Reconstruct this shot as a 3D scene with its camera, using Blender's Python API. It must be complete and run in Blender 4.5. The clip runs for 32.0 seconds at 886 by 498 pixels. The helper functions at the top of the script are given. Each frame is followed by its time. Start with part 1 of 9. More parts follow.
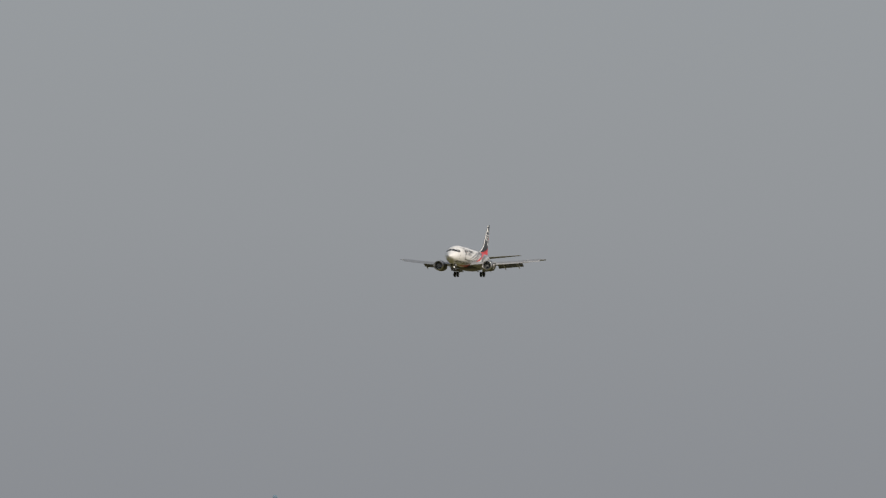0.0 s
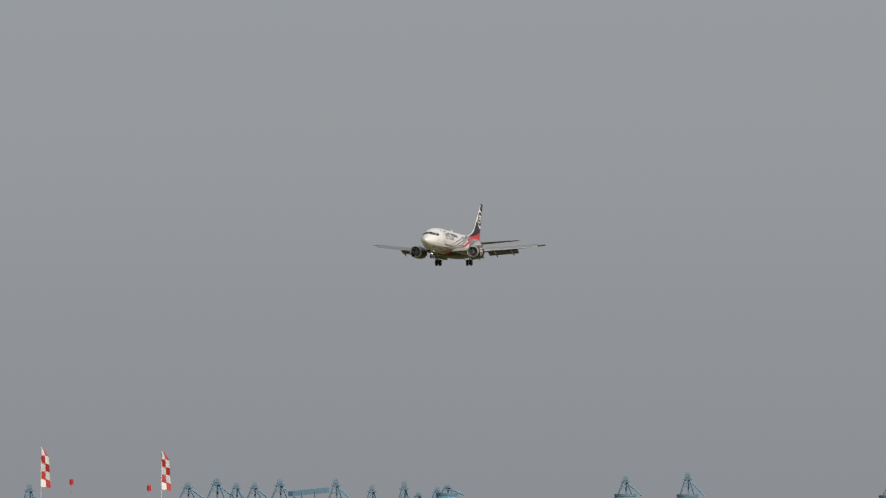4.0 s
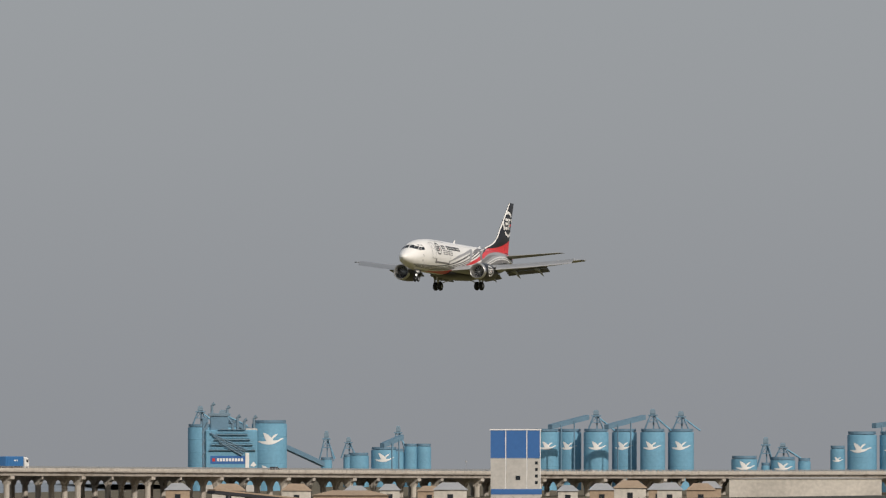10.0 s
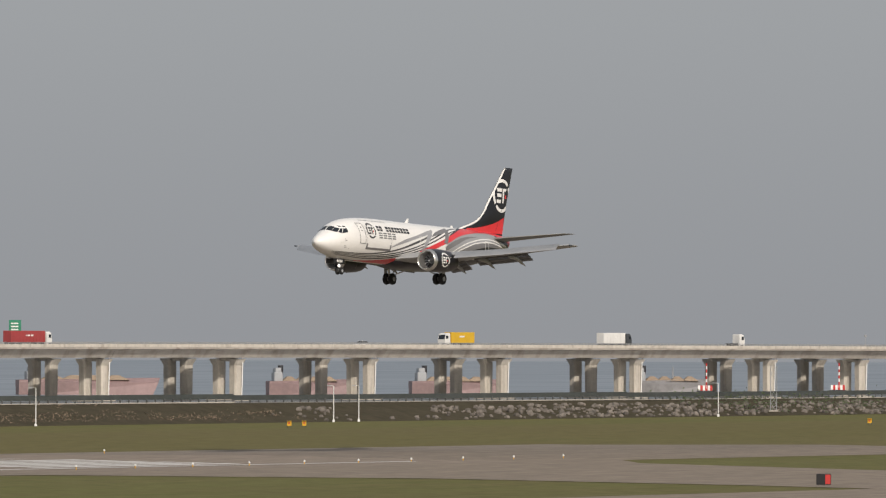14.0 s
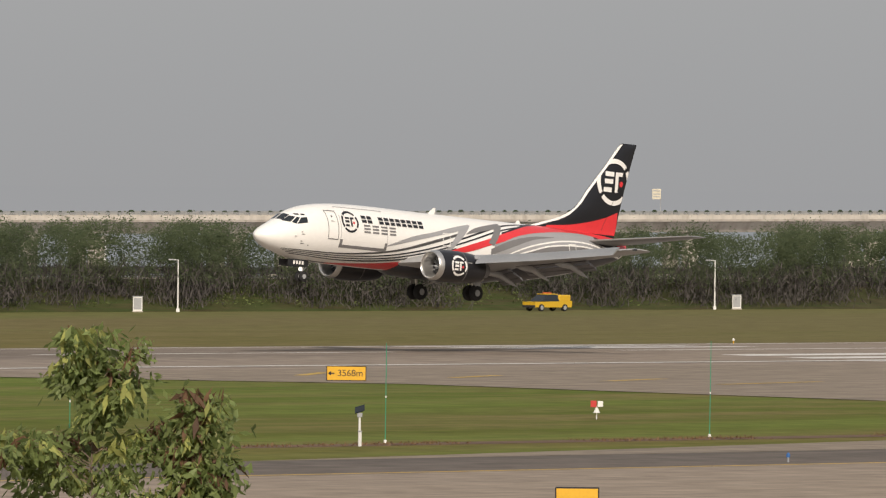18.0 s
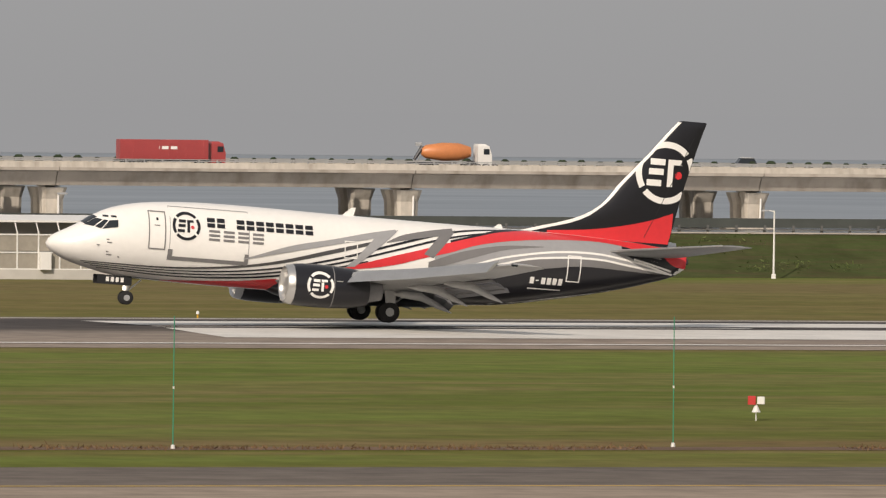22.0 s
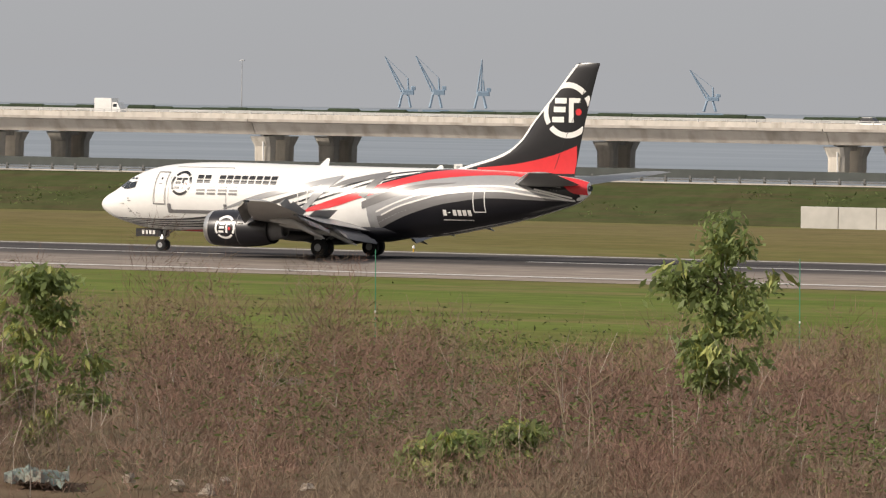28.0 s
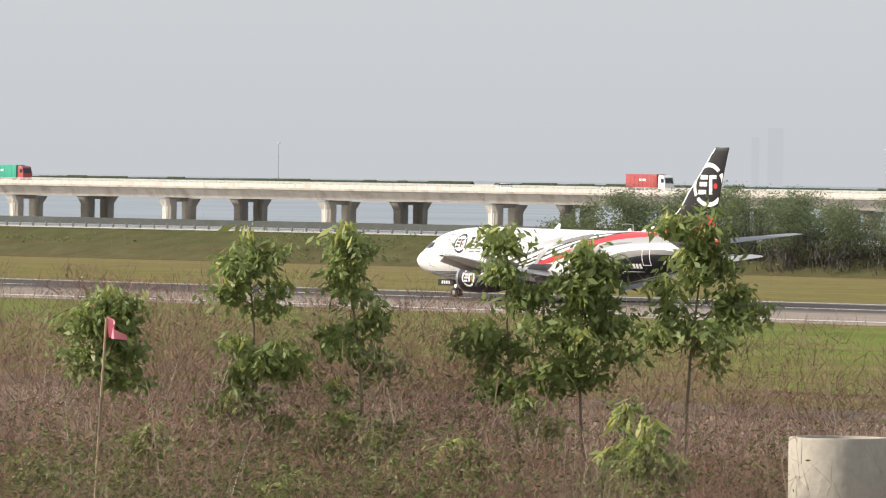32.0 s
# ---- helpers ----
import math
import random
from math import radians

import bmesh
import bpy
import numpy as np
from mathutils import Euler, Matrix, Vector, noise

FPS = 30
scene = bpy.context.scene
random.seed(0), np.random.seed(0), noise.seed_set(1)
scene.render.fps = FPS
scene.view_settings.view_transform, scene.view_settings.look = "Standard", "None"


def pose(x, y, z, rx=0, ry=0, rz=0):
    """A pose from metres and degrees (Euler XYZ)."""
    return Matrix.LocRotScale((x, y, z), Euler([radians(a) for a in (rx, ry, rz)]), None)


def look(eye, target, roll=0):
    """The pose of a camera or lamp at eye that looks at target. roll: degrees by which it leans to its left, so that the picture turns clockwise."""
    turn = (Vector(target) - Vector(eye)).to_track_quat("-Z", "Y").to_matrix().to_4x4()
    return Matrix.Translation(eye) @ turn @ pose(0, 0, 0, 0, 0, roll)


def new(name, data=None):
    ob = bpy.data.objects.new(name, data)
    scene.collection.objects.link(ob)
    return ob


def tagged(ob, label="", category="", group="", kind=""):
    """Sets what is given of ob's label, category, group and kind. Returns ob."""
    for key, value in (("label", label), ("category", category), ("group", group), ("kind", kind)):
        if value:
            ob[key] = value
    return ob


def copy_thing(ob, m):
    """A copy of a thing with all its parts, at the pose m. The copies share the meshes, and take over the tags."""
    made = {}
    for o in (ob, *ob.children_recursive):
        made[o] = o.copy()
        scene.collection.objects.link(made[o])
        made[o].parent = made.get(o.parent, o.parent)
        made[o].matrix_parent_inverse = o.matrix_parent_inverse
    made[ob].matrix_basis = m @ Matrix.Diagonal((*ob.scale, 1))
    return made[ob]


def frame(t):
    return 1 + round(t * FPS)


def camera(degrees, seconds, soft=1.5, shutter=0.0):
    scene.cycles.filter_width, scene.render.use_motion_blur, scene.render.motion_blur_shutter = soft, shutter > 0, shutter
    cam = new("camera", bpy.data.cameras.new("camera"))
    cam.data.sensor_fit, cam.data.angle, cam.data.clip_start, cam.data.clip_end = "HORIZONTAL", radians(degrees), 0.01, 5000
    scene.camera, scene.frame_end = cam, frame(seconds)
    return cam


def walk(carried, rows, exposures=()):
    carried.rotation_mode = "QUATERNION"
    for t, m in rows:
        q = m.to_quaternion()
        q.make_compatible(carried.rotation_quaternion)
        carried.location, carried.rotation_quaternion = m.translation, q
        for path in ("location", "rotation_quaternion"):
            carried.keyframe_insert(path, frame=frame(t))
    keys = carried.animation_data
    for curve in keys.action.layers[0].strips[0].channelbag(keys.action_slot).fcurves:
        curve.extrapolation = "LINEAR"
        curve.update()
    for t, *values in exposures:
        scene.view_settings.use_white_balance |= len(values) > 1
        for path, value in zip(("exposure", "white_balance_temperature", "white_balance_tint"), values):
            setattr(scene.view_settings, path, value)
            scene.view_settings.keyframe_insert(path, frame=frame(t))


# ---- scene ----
cam = camera(5.749, 32.0, soft=1.25)
EYE = Vector((0.0, 0.0, 10.92))
# seconds, bearing right of the runway normal, pitch up, lean
PATH = [
    (0, 76.017, 1.825, 0.40), (0.5, 75.652, 1.812, 0.38), (1, 75.356, 1.774, 0.37), (1.5, 75.096, 1.743, 0.36), (2, 74.795, 1.716, 0.37),
    (2.5, 74.470, 1.678, 0.31), (3, 74.111, 1.672, 0.31), (3.5, 73.736, 1.666, 0.30), (4, 73.343, 1.661, 0.30), (4.5, 72.930, 1.655, 0.29),
    (5, 72.549, 1.640, 0.30), (5.5, 72.066, 1.631, 0.25), (6, 71.541, 1.601, 0.23), (6.5, 71.040, 1.552, 0.21), (7, 70.519, 1.501, 0.20),
    (7.5, 69.932, 1.458, 0.17), (8, 69.332, 1.441, 0.15), (8.5, 68.741, 1.410, 0.11), (9, 68.205, 1.392, 0.08), (9.5, 67.401, 1.366, 0.03),
    (10, 66.499, 1.331, 0.01), (10.5, 65.657, 1.273, 0.00), (11, 64.741, 1.179, -0.00), (11.5, 63.820, 1.059, 0.08), (12, 62.982, 0.971, 0.13),
    (12.5, 61.797, 0.848, 0.15), (13, 60.831, 0.725, 0.14), (13.5, 59.796, 0.610, 0.17), (14, 58.605, 0.540, 0.20), (14.5, 57.289, 0.469, 0.33),
    (15, 55.517, 0.363, 0.48), (15.5, 53.516, 0.264, 0.52), (16, 51.802, 0.127, 0.53), (16.5, 49.926, -0.010, 0.54), (17, 47.878, -0.148, 0.55),
    (17.5, 45.649, -0.285, 0.56), (18, 43.207, -0.419, 0.57), (18.5, 40.471, -0.496, 0.66), (19, 37.689, -0.584, 0.68), (19.5, 34.577, -0.687, 0.62),
    (20, 31.148, -0.719, 0.71), (20.5, 27.301, -0.793, 0.72), (21, 24.103, -0.841, 0.70), (21.5, 20.085, -0.931, 0.56), (22, 15.625, -0.926, 0.64),
    (22.5, 11.139, -1.043, 0.69), (23, 6.513, -1.035, 0.62), (23.5, 1.288, -1.069, 0.67), (24, -3.606, -1.075, 0.68), (24.5, -7.709, -1.111, 0.71),
    (25, -11.973, -1.123, 0.68), (25.5, -15.783, -1.180, 0.70), (26, -19.628, -1.198, 0.69), (26.5, -23.186, -1.216, 0.68), (27, -26.469, -1.235, 0.67),
    (27.5, -29.498, -1.253, 0.67), (28, -31.980, -1.194, 0.75), (28.5, -34.621, -1.189, 0.68), (29, -37.177, -1.147, 0.60), (29.5, -39.599, -1.121, 0.54),
    (30, -41.951, -0.966, 0.55), (30.5, -43.561, -0.950, 0.56), (31, -45.383, -0.899, 0.61), (31.5, -47.278, -0.824, 0.64), (32, -49.151, -0.663, 0.64),
]


def gaze(yaw, pitch, lean):
    y, p = radians(yaw), radians(pitch)
    return look(EYE, EYE + Vector((math.sin(y) * math.cos(p), math.cos(y) * math.cos(p), math.sin(p))) * 100, lean)


walk(cam, [(t, gaze(y, p, r)) for t, y, p, r in PATH],
     exposures=[(0, 0.0, 6450, 12), (6, 0.03, 6450, 12), (13, 0.15, 6500, 12), (19, 0.38, 6900, 13), (23, 0.26, 6950, 14), (28, 0.62, 6750, 13), (32, 1.17, 6600, 11)])

# ---- light ----
SUN_DIR = Vector((-0.52, -0.68, 0.52)).normalized()      # towards the sun
world = bpy.data.worlds.new("hazy_sky")
scene.world = world
world.use_nodes = True
wn, wl = world.node_tree.nodes, world.node_tree.links
sky = wn.new("ShaderNodeTexSky")
sky.sky_type = "NISHITA"
sky.sun_disc = False
sky.sun_elevation = math.asin(SUN_DIR.z)
sky.sun_rotation = math.atan2(SUN_DIR.x, SUN_DIR.y)
sky.dust_density, sky.air_density, sky.ozone_density = 4.0, 1.0, 1.0
haze = wn.new("ShaderNodeMix")
haze.data_type = "RGBA"
haze.inputs["Factor"].default_value = 0.82
# grey haze that veils the blue, a little deeper in the last degrees above the horizon
vault, climb, veil = wn.new("ShaderNodeTexCoord"), wn.new("ShaderNodeSeparateXYZ"), wn.new("ShaderNodeValToRGB")
veil.color_ramp.elements[0].position, veil.color_ramp.elements[1].position = 0.0, 0.035
veil.color_ramp.elements[0].color, veil.color_ramp.elements[1].color = (2.56, 2.70, 2.86, 1), (2.74, 2.90, 3.06, 1)
wl.new(vault.outputs["Generated"], climb.inputs[0])
wl.new(climb.outputs[2], veil.inputs[0])
wl.new(veil.outputs[0], haze.inputs[7])
wl.new(sky.outputs[0], haze.inputs[6])
wl.new(haze.outputs[2], wn["Background"].inputs[0])
wn["Background"].inputs[1].default_value = 0.117
sun = new("sun", bpy.data.lights.new("sun", "SUN"))
sun.data.energy, sun.data.angle, sun.data.color = 2.6, radians(1.2), (1.0, 0.93, 0.83)
sun.matrix_world = look(SUN_DIR * 300, (0, 0, 0))

# ---- materials ----
def material(name, color, rough=0.6, metal=0.0, vary=0.15, scale=1.0, bump=0.0, color2=None, spec=0.5):
    """Base colour that wanders at two scales, with optional fine relief."""
    m = bpy.data.materials.new(name)
    m.use_nodes = True
    n, l = m.node_tree.nodes, m.node_tree.links
    b = n["Principled BSDF"]
    b.inputs["Roughness"].default_value, b.inputs["Metallic"].default_value = rough, metal
    b.inputs["Specular IOR Level"].default_value = spec
    if not vary and not color2:
        b.inputs["Base Color"].default_value = (*color, 1)
        return m
    co = n.new("ShaderNodeTexCoord")
    big, fine = n.new("ShaderNodeTexNoise"), n.new("ShaderNodeTexNoise")
    big.inputs["Scale"].default_value, fine.inputs["Scale"].default_value = scale, scale * 9
    big.inputs["Detail"].default_value, fine.inputs["Detail"].default_value = 4, 3
    for x in (big, fine):
        l.new(co.outputs["Object"], x.inputs["Vector"])
    mixn = n.new("ShaderNodeMath")
    mixn.operation = "MULTIPLY_ADD"
    mixn.inputs[1].default_value = 0.45
    l.new(fine.outputs[0], mixn.inputs[0])
    half = n.new("ShaderNodeMath")
    half.operation = "MULTIPLY"
    half.inputs[1].default_value = 0.6
    l.new(big.outputs[0], half.inputs[0])
    l.new(half.outputs[0], mixn.inputs[2])
    ramp = n.new("ShaderNodeValToRGB")
    c2 = color2 or tuple(c * (1 - 2 * vary) for c in color)
    ramp.color_ramp.elements[0].position, ramp.color_ramp.elements[1].position = 0.33, 0.7
    ramp.color_ramp.elements[0].color, ramp.color_ramp.elements[1].color = (*c2, 1), (*color, 1)
    l.new(mixn.outputs[0], ramp.inputs[0])
    l.new(ramp.outputs[0], b.inputs["Base Color"])
    if bump:
        bp = n.new("ShaderNodeBump")
        bp.inputs["Strength"].default_value, bp.inputs["Distance"].default_value = bump, 0.05
        l.new(fine.outputs[0], bp.inputs["Height"])
        l.new(bp.outputs[0], b.inputs["Normal"])
    return m


def glow(name, color, strength):
    m = bpy.data.materials.new(name)
    m.use_nodes = True
    b = m.node_tree.nodes["Principled BSDF"]
    b.inputs["Base Color"].default_value = (*color, 1)
    b.inputs["Emission Color"].default_value, b.inputs["Emission Strength"].default_value = (*color, 1), strength
    return m


def islands(m, spread):
    """Lets each loose piece of a mesh take its own brightness."""
    n, l = m.node_tree.nodes, m.node_tree.links
    b = n["Principled BSDF"]
    geo, hsv, mp = n.new("ShaderNodeNewGeometry"), n.new("ShaderNodeHueSaturation"), n.new("ShaderNodeMapRange")
    mp.inputs["To Min"].default_value, mp.inputs["To Max"].default_value = 1 - spread, 1 + spread
    l.new(geo.outputs["Random Per Island"], mp.inputs["Value"])
    l.new(mp.outputs[0], hsv.inputs["Value"])
    if b.inputs["Base Color"].links:
        l.new(b.inputs["Base Color"].links[0].from_socket, hsv.inputs["Color"])
    else:
        hsv.inputs["Color"].default_value = b.inputs["Base Color"].default_value
    l.new(hsv.outputs[0], b.inputs["Base Color"])
    return m


def ground_material(name, stops, across, patches, rough=0.95, stretch=(0.012, 0.05), bump=0.0, fade=None, lush=None):
    """Colour bands that follow y (metres), broken up by streaks that run along x and by patches."""
    m = bpy.data.materials.new(name)
    m.use_nodes = True
    n, l = m.node_tree.nodes, m.node_tree.links
    b = n["Principled BSDF"]
    b.inputs["Roughness"].default_value = 1.0
    b.inputs["Specular IOR Level"].default_value = 0.03
    co = n.new("ShaderNodeTexCoord")
    mapping = n.new("ShaderNodeMapping")
    mapping.inputs["Scale"].default_value = (stretch[0], stretch[1], 1)
    l.new(co.outputs["Object"], mapping.inputs["Vector"])
    streak = n.new("ShaderNodeTexNoise")
    streak.inputs["Scale"].default_value, streak.inputs["Detail"].default_value = 6.0, 6
    streak.inputs["Roughness"].default_value = 0.65
    l.new(mapping.outputs[0], streak.inputs["Vector"])
    sep = n.new("ShaderNodeSeparateXYZ")
    l.new(co.outputs["Object"], sep.inputs[0])
    wob = n.new("ShaderNodeMath")
    wob.operation = "MULTIPLY_ADD"
    wob.inputs[1].default_value = across[2]
    l.new(streak.outputs[0], wob.inputs[0])
    l.new(sep.outputs[1], wob.inputs[2])
    mp = n.new("ShaderNodeMapRange")
    mp.inputs["From Min"].default_value, mp.inputs["From Max"].default_value = across[0] + across[2] / 2, across[1] + across[2] / 2
    l.new(wob.outputs[0], mp.inputs["Value"])
    ramp = n.new("ShaderNodeValToRGB")
    for i, (pos, c) in enumerate(stops):
        e = ramp.color_ramp.elements[i] if i < 2 else ramp.color_ramp.elements.new(pos)
        e.position, e.color = pos, (*c, 1)
    l.new(mp.outputs[0], ramp.inputs[0])
    pr = n.new("ShaderNodeValToRGB")
    pr.color_ramp.elements[0].position, pr.color_ramp.elements[1].position = 0.42, 0.66
    pr.color_ramp.elements[0].color, pr.color_ramp.elements[1].color = (0, 0, 0, 1), (1, 1, 1, 1)
    l.new(streak.outputs[0], pr.inputs[0])
    mx = n.new("ShaderNodeMix")
    mx.data_type = "RGBA"
    mx.inputs[7].default_value = (*patches[0], 1)
    sc = n.new("ShaderNodeMath")
    sc.operation = "MULTIPLY"
    sc.inputs[1].default_value = patches[1]
    l.new(pr.outputs[0], sc.inputs[0])
    l.new(sc.outputs[0], mx.inputs["Factor"])
    l.new(ramp.outputs[0], mx.inputs[6])
    fine = n.new("ShaderNodeTexNoise")
    fine.inputs["Scale"].default_value, fine.inputs["Detail"].default_value = 0.45, 7
    fine.inputs["Roughness"].default_value = 0.65
    l.new(co.outputs["Object"], fine.inputs["Vector"])
    hs = n.new("ShaderNodeHueSaturation")
    fr = n.new("ShaderNodeMapRange")
    fr.inputs["From Min"].default_value, fr.inputs["From Max"].default_value = 0.3, 0.7
    fr.inputs["To Min"].default_value, fr.inputs["To Max"].default_value = 0.78, 1.22
    l.new(fine.outputs[0], fr.inputs["Value"])
    l.new(fr.outputs[0], hs.inputs["Value"])
    top = mx.outputs[2]
    if lush:
        m2, broad, br, lm = n.new("ShaderNodeMapping"), n.new("ShaderNodeTexNoise"), n.new("ShaderNodeMapRange"), n.new("ShaderNodeMix")
        m2.inputs["Scale"].default_value = (0.004, 0.016, 1)
        broad.inputs["Scale"].default_value, broad.inputs["Detail"].default_value = 4.0, 7
        br.inputs["From Min"].default_value, br.inputs["From Max"].default_value, br.inputs["To Max"].default_value = 0.48, 0.62, 0.85
        lm.data_type = "RGBA"
        lm.inputs[7].default_value = (*lush, 1)
        l.new(co.outputs["Object"], m2.inputs["Vector"]), l.new(m2.outputs[0], broad.inputs["Vector"]), l.new(broad.outputs[0], br.inputs["Value"])
        ly, lmul = n.new("ShaderNodeMapRange"), n.new("ShaderNodeMath")
        ly.inputs["From Min"].default_value, ly.inputs["From Max"].default_value = 370, 440
        ly.inputs["To Min"].default_value, ly.inputs["To Max"].default_value = 1.0, 0.2
        lmul.operation = "MULTIPLY"
        l.new(sep.outputs[1], ly.inputs["Value"]), l.new(ly.outputs[0], lmul.inputs[0]), l.new(br.outputs[0], lmul.inputs[1])
        l.new(lmul.outputs[0], lm.inputs["Factor"]), l.new(top, lm.inputs[6])
        top = lm.outputs[2]
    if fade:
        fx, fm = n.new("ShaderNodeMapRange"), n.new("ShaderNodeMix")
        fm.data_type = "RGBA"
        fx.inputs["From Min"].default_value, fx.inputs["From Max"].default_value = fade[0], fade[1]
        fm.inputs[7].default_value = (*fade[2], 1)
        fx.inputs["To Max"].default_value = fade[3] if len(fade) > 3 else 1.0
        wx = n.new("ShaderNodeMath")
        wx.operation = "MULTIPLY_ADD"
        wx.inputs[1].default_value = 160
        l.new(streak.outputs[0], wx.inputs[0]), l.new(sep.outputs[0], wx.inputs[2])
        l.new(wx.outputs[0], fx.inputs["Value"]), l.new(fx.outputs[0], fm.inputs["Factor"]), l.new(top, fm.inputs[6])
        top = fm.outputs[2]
    l.new(top, hs.inputs["Color"])
    l.new(hs.outputs[0], b.inputs["Base Color"])
    if bump:
        bp = n.new("ShaderNodeBump")
        bp.inputs["Strength"].default_value, bp.inputs["Distance"].default_value = bump, 0.1
        l.new(fine.outputs[0], bp.inputs["Height"])
        l.new(bp.outputs[0], b.inputs["Normal"])
    return m


G1, G2, BR = (0.12, 0.152, 0.036), (0.104, 0.146, 0.031), (0.165, 0.115, 0.058)
M_GRASS = ground_material("mown_grass", [(0.0, G1), (1.0, G1), (0.10, G2), (0.205, (0.12, 0.12, 0.03)), (0.222, BR), (0.235, (0.105, 0.12, 0.028)),
                                         (0.5, G2), (0.55, (0.14, 0.125, 0.045)), (0.8, (0.135, 0.12, 0.042)), (0.95, (0.155, 0.125, 0.06))],
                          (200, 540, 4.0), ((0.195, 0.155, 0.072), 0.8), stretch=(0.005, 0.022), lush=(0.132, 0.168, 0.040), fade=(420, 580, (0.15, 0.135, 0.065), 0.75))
M_RUNWAY = ground_material("runway_concrete", [(0.0, (0.30, 0.25, 0.21)), (1.0, (0.26, 0.23, 0.20)), (0.30, (0.25, 0.215, 0.185)), (0.40, (0.075, 0.07, 0.07)),
                                               (0.90, (0.055, 0.053, 0.055)), (0.96, (0.15, 0.14, 0.13))],
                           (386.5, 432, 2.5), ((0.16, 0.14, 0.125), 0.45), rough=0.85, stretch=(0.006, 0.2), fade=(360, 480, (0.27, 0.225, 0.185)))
M_PAVE = ground_material("worn_concrete", [(0.0, (0.27, 0.225, 0.18)), (1.0, (0.26, 0.225, 0.19)), (0.5, (0.235, 0.20, 0.165))], (380, 440, 4.0),
                         ((0.19, 0.165, 0.14), 0.6), rough=0.88, stretch=(0.01, 0.12))
M_TAXI = ground_material("taxiway_asphalt", [(0.0, (0.33, 0.27, 0.21)), (1.0, (0.13, 0.115, 0.105)), (0.72, (0.31, 0.255, 0.205)), (0.77, (0.15, 0.13, 0.115))],
                         (205, 257, 1.5), ((0.2, 0.17, 0.145), 0.5), rough=0.9, stretch=(0.008, 0.15))
M_DIKE = ground_material("weedy_dike", [(0.0, (0.10, 0.085, 0.045)), (1.0, (0.055, 0.075, 0.025)), (0.3, (0.06, 0.075, 0.028))], (515, 575, 14.0),
                         ((0.09, 0.065, 0.04), 0.7), stretch=(0.03, 0.1), fade=(600, 760, (0.075, 0.062, 0.046), 0.85))
M_ROADTOP = material("dike_road", (0.2, 0.19, 0.18), 0.9)
M_MOUND = ground_material("dry_earth", [(0.0, (0.16, 0.11, 0.075)), (1.0, (0.14, 0.105, 0.07))], (40, 190, 60.0), ((0.105, 0.095, 0.055), 0.55), stretch=(0.06, 0.06), bump=0.6)
M_PAINT = material("runway_paint", (0.72, 0.70, 0.66), 0.7, vary=0.12, scale=0.4)
M_YPAINT = material("yellow_line_paint", (0.55, 0.36, 0.06), 0.7, vary=0.15, scale=0.4)
M_CONC = material("bridge_concrete", (0.40, 0.36, 0.315), 0.85, vary=0.12, scale=0.05)
def stain(m, strength, size):
    """Dark runs that hang down a wall."""
    n, l = m.node_tree.nodes, m.node_tree.links
    b = n["Principled BSDF"]
    co, mp, no, rp, mx = n.new("ShaderNodeTexCoord"), n.new("ShaderNodeMapping"), n.new("ShaderNodeTexNoise"), n.new("ShaderNodeMapRange"), n.new("ShaderNodeMix")
    mp.inputs["Scale"].default_value = (size, size, size * 0.08)
    no.inputs["Scale"].default_value, no.inputs["Detail"].default_value = 1.0, 6
    rp.inputs["From Min"].default_value, rp.inputs["From Max"].default_value, rp.inputs["To Max"].default_value = 0.48, 0.72, strength
    mx.data_type, mx.blend_type = "RGBA", "MULTIPLY"
    mx.inputs[7].default_value = (0.55, 0.52, 0.48, 1)
    l.new(co.outputs["Object"], mp.inputs["Vector"]), l.new(mp.outputs[0], no.inputs["Vector"]), l.new(no.outputs[0], rp.inputs["Value"]), l.new(rp.outputs[0], mx.inputs["Factor"])
    l.new(b.inputs["Base Color"].links[0].from_socket, mx.inputs[6]), l.new(mx.outputs[2], b.inputs["Base Color"])
    return m


stain(M_CONC, 0.8, 0.35)
M_CONC2 = material("pier_concrete", (0.54, 0.495, 0.43), 0.85, vary=0.12, scale=0.15)
stain(M_CONC2, 0.6, 0.9)
M_STEEL = material("galvanised_rail", (0.45, 0.45, 0.44), 0.45, 0.5, vary=0.1)
M_WHITE = material("white_paint", (0.78, 0.77, 0.74), 0.5, vary=0.05, scale=0.5)
M_RED = material("signal_red_paint", (0.55, 0.035, 0.03), 0.5, vary=0.08)
M_ORANGE = material("orange_paint", (0.62, 0.13, 0.03), 0.55, vary=0.1)
M_YELLOW = material("signal_yellow_paint", (0.72, 0.40, 0.02), 0.5, vary=0.08)
M_BLACK = material("black_paint", (0.018, 0.018, 0.02), 0.4, vary=0.1)
M_DARK = material("dark_metal", (0.05, 0.05, 0.055), 0.5, 0.4, vary=0.1)
M_GREEN = material("green_enamel", (0.02, 0.22, 0.12), 0.5, vary=0.08)
M_BLUE = material("blue_enamel", (0.03, 0.13, 0.36), 0.5, vary=0.08)
M_GREY = material("grey_painted_metal", (0.36, 0.37, 0.38), 0.5, vary=0.08)
M_TYRE = material("tyre_rubber", (0.018, 0.018, 0.019), 0.85, vary=0.15, scale=4)
M_GLASS = material("dark_glazing", (0.02, 0.025, 0.03), 0.08, vary=0)
M_STONE = islands(material("riprap_stone", (0.20, 0.175, 0.15), 0.9, vary=0.2, scale=0.8), 0.4)
# sky-blue paint, desaturated so the colour carries some distance haze
M_SILO = material("hazed_sky_blue_silo_paint", (0.155, 0.36, 0.50), 0.75, vary=0.12, scale=0.12)
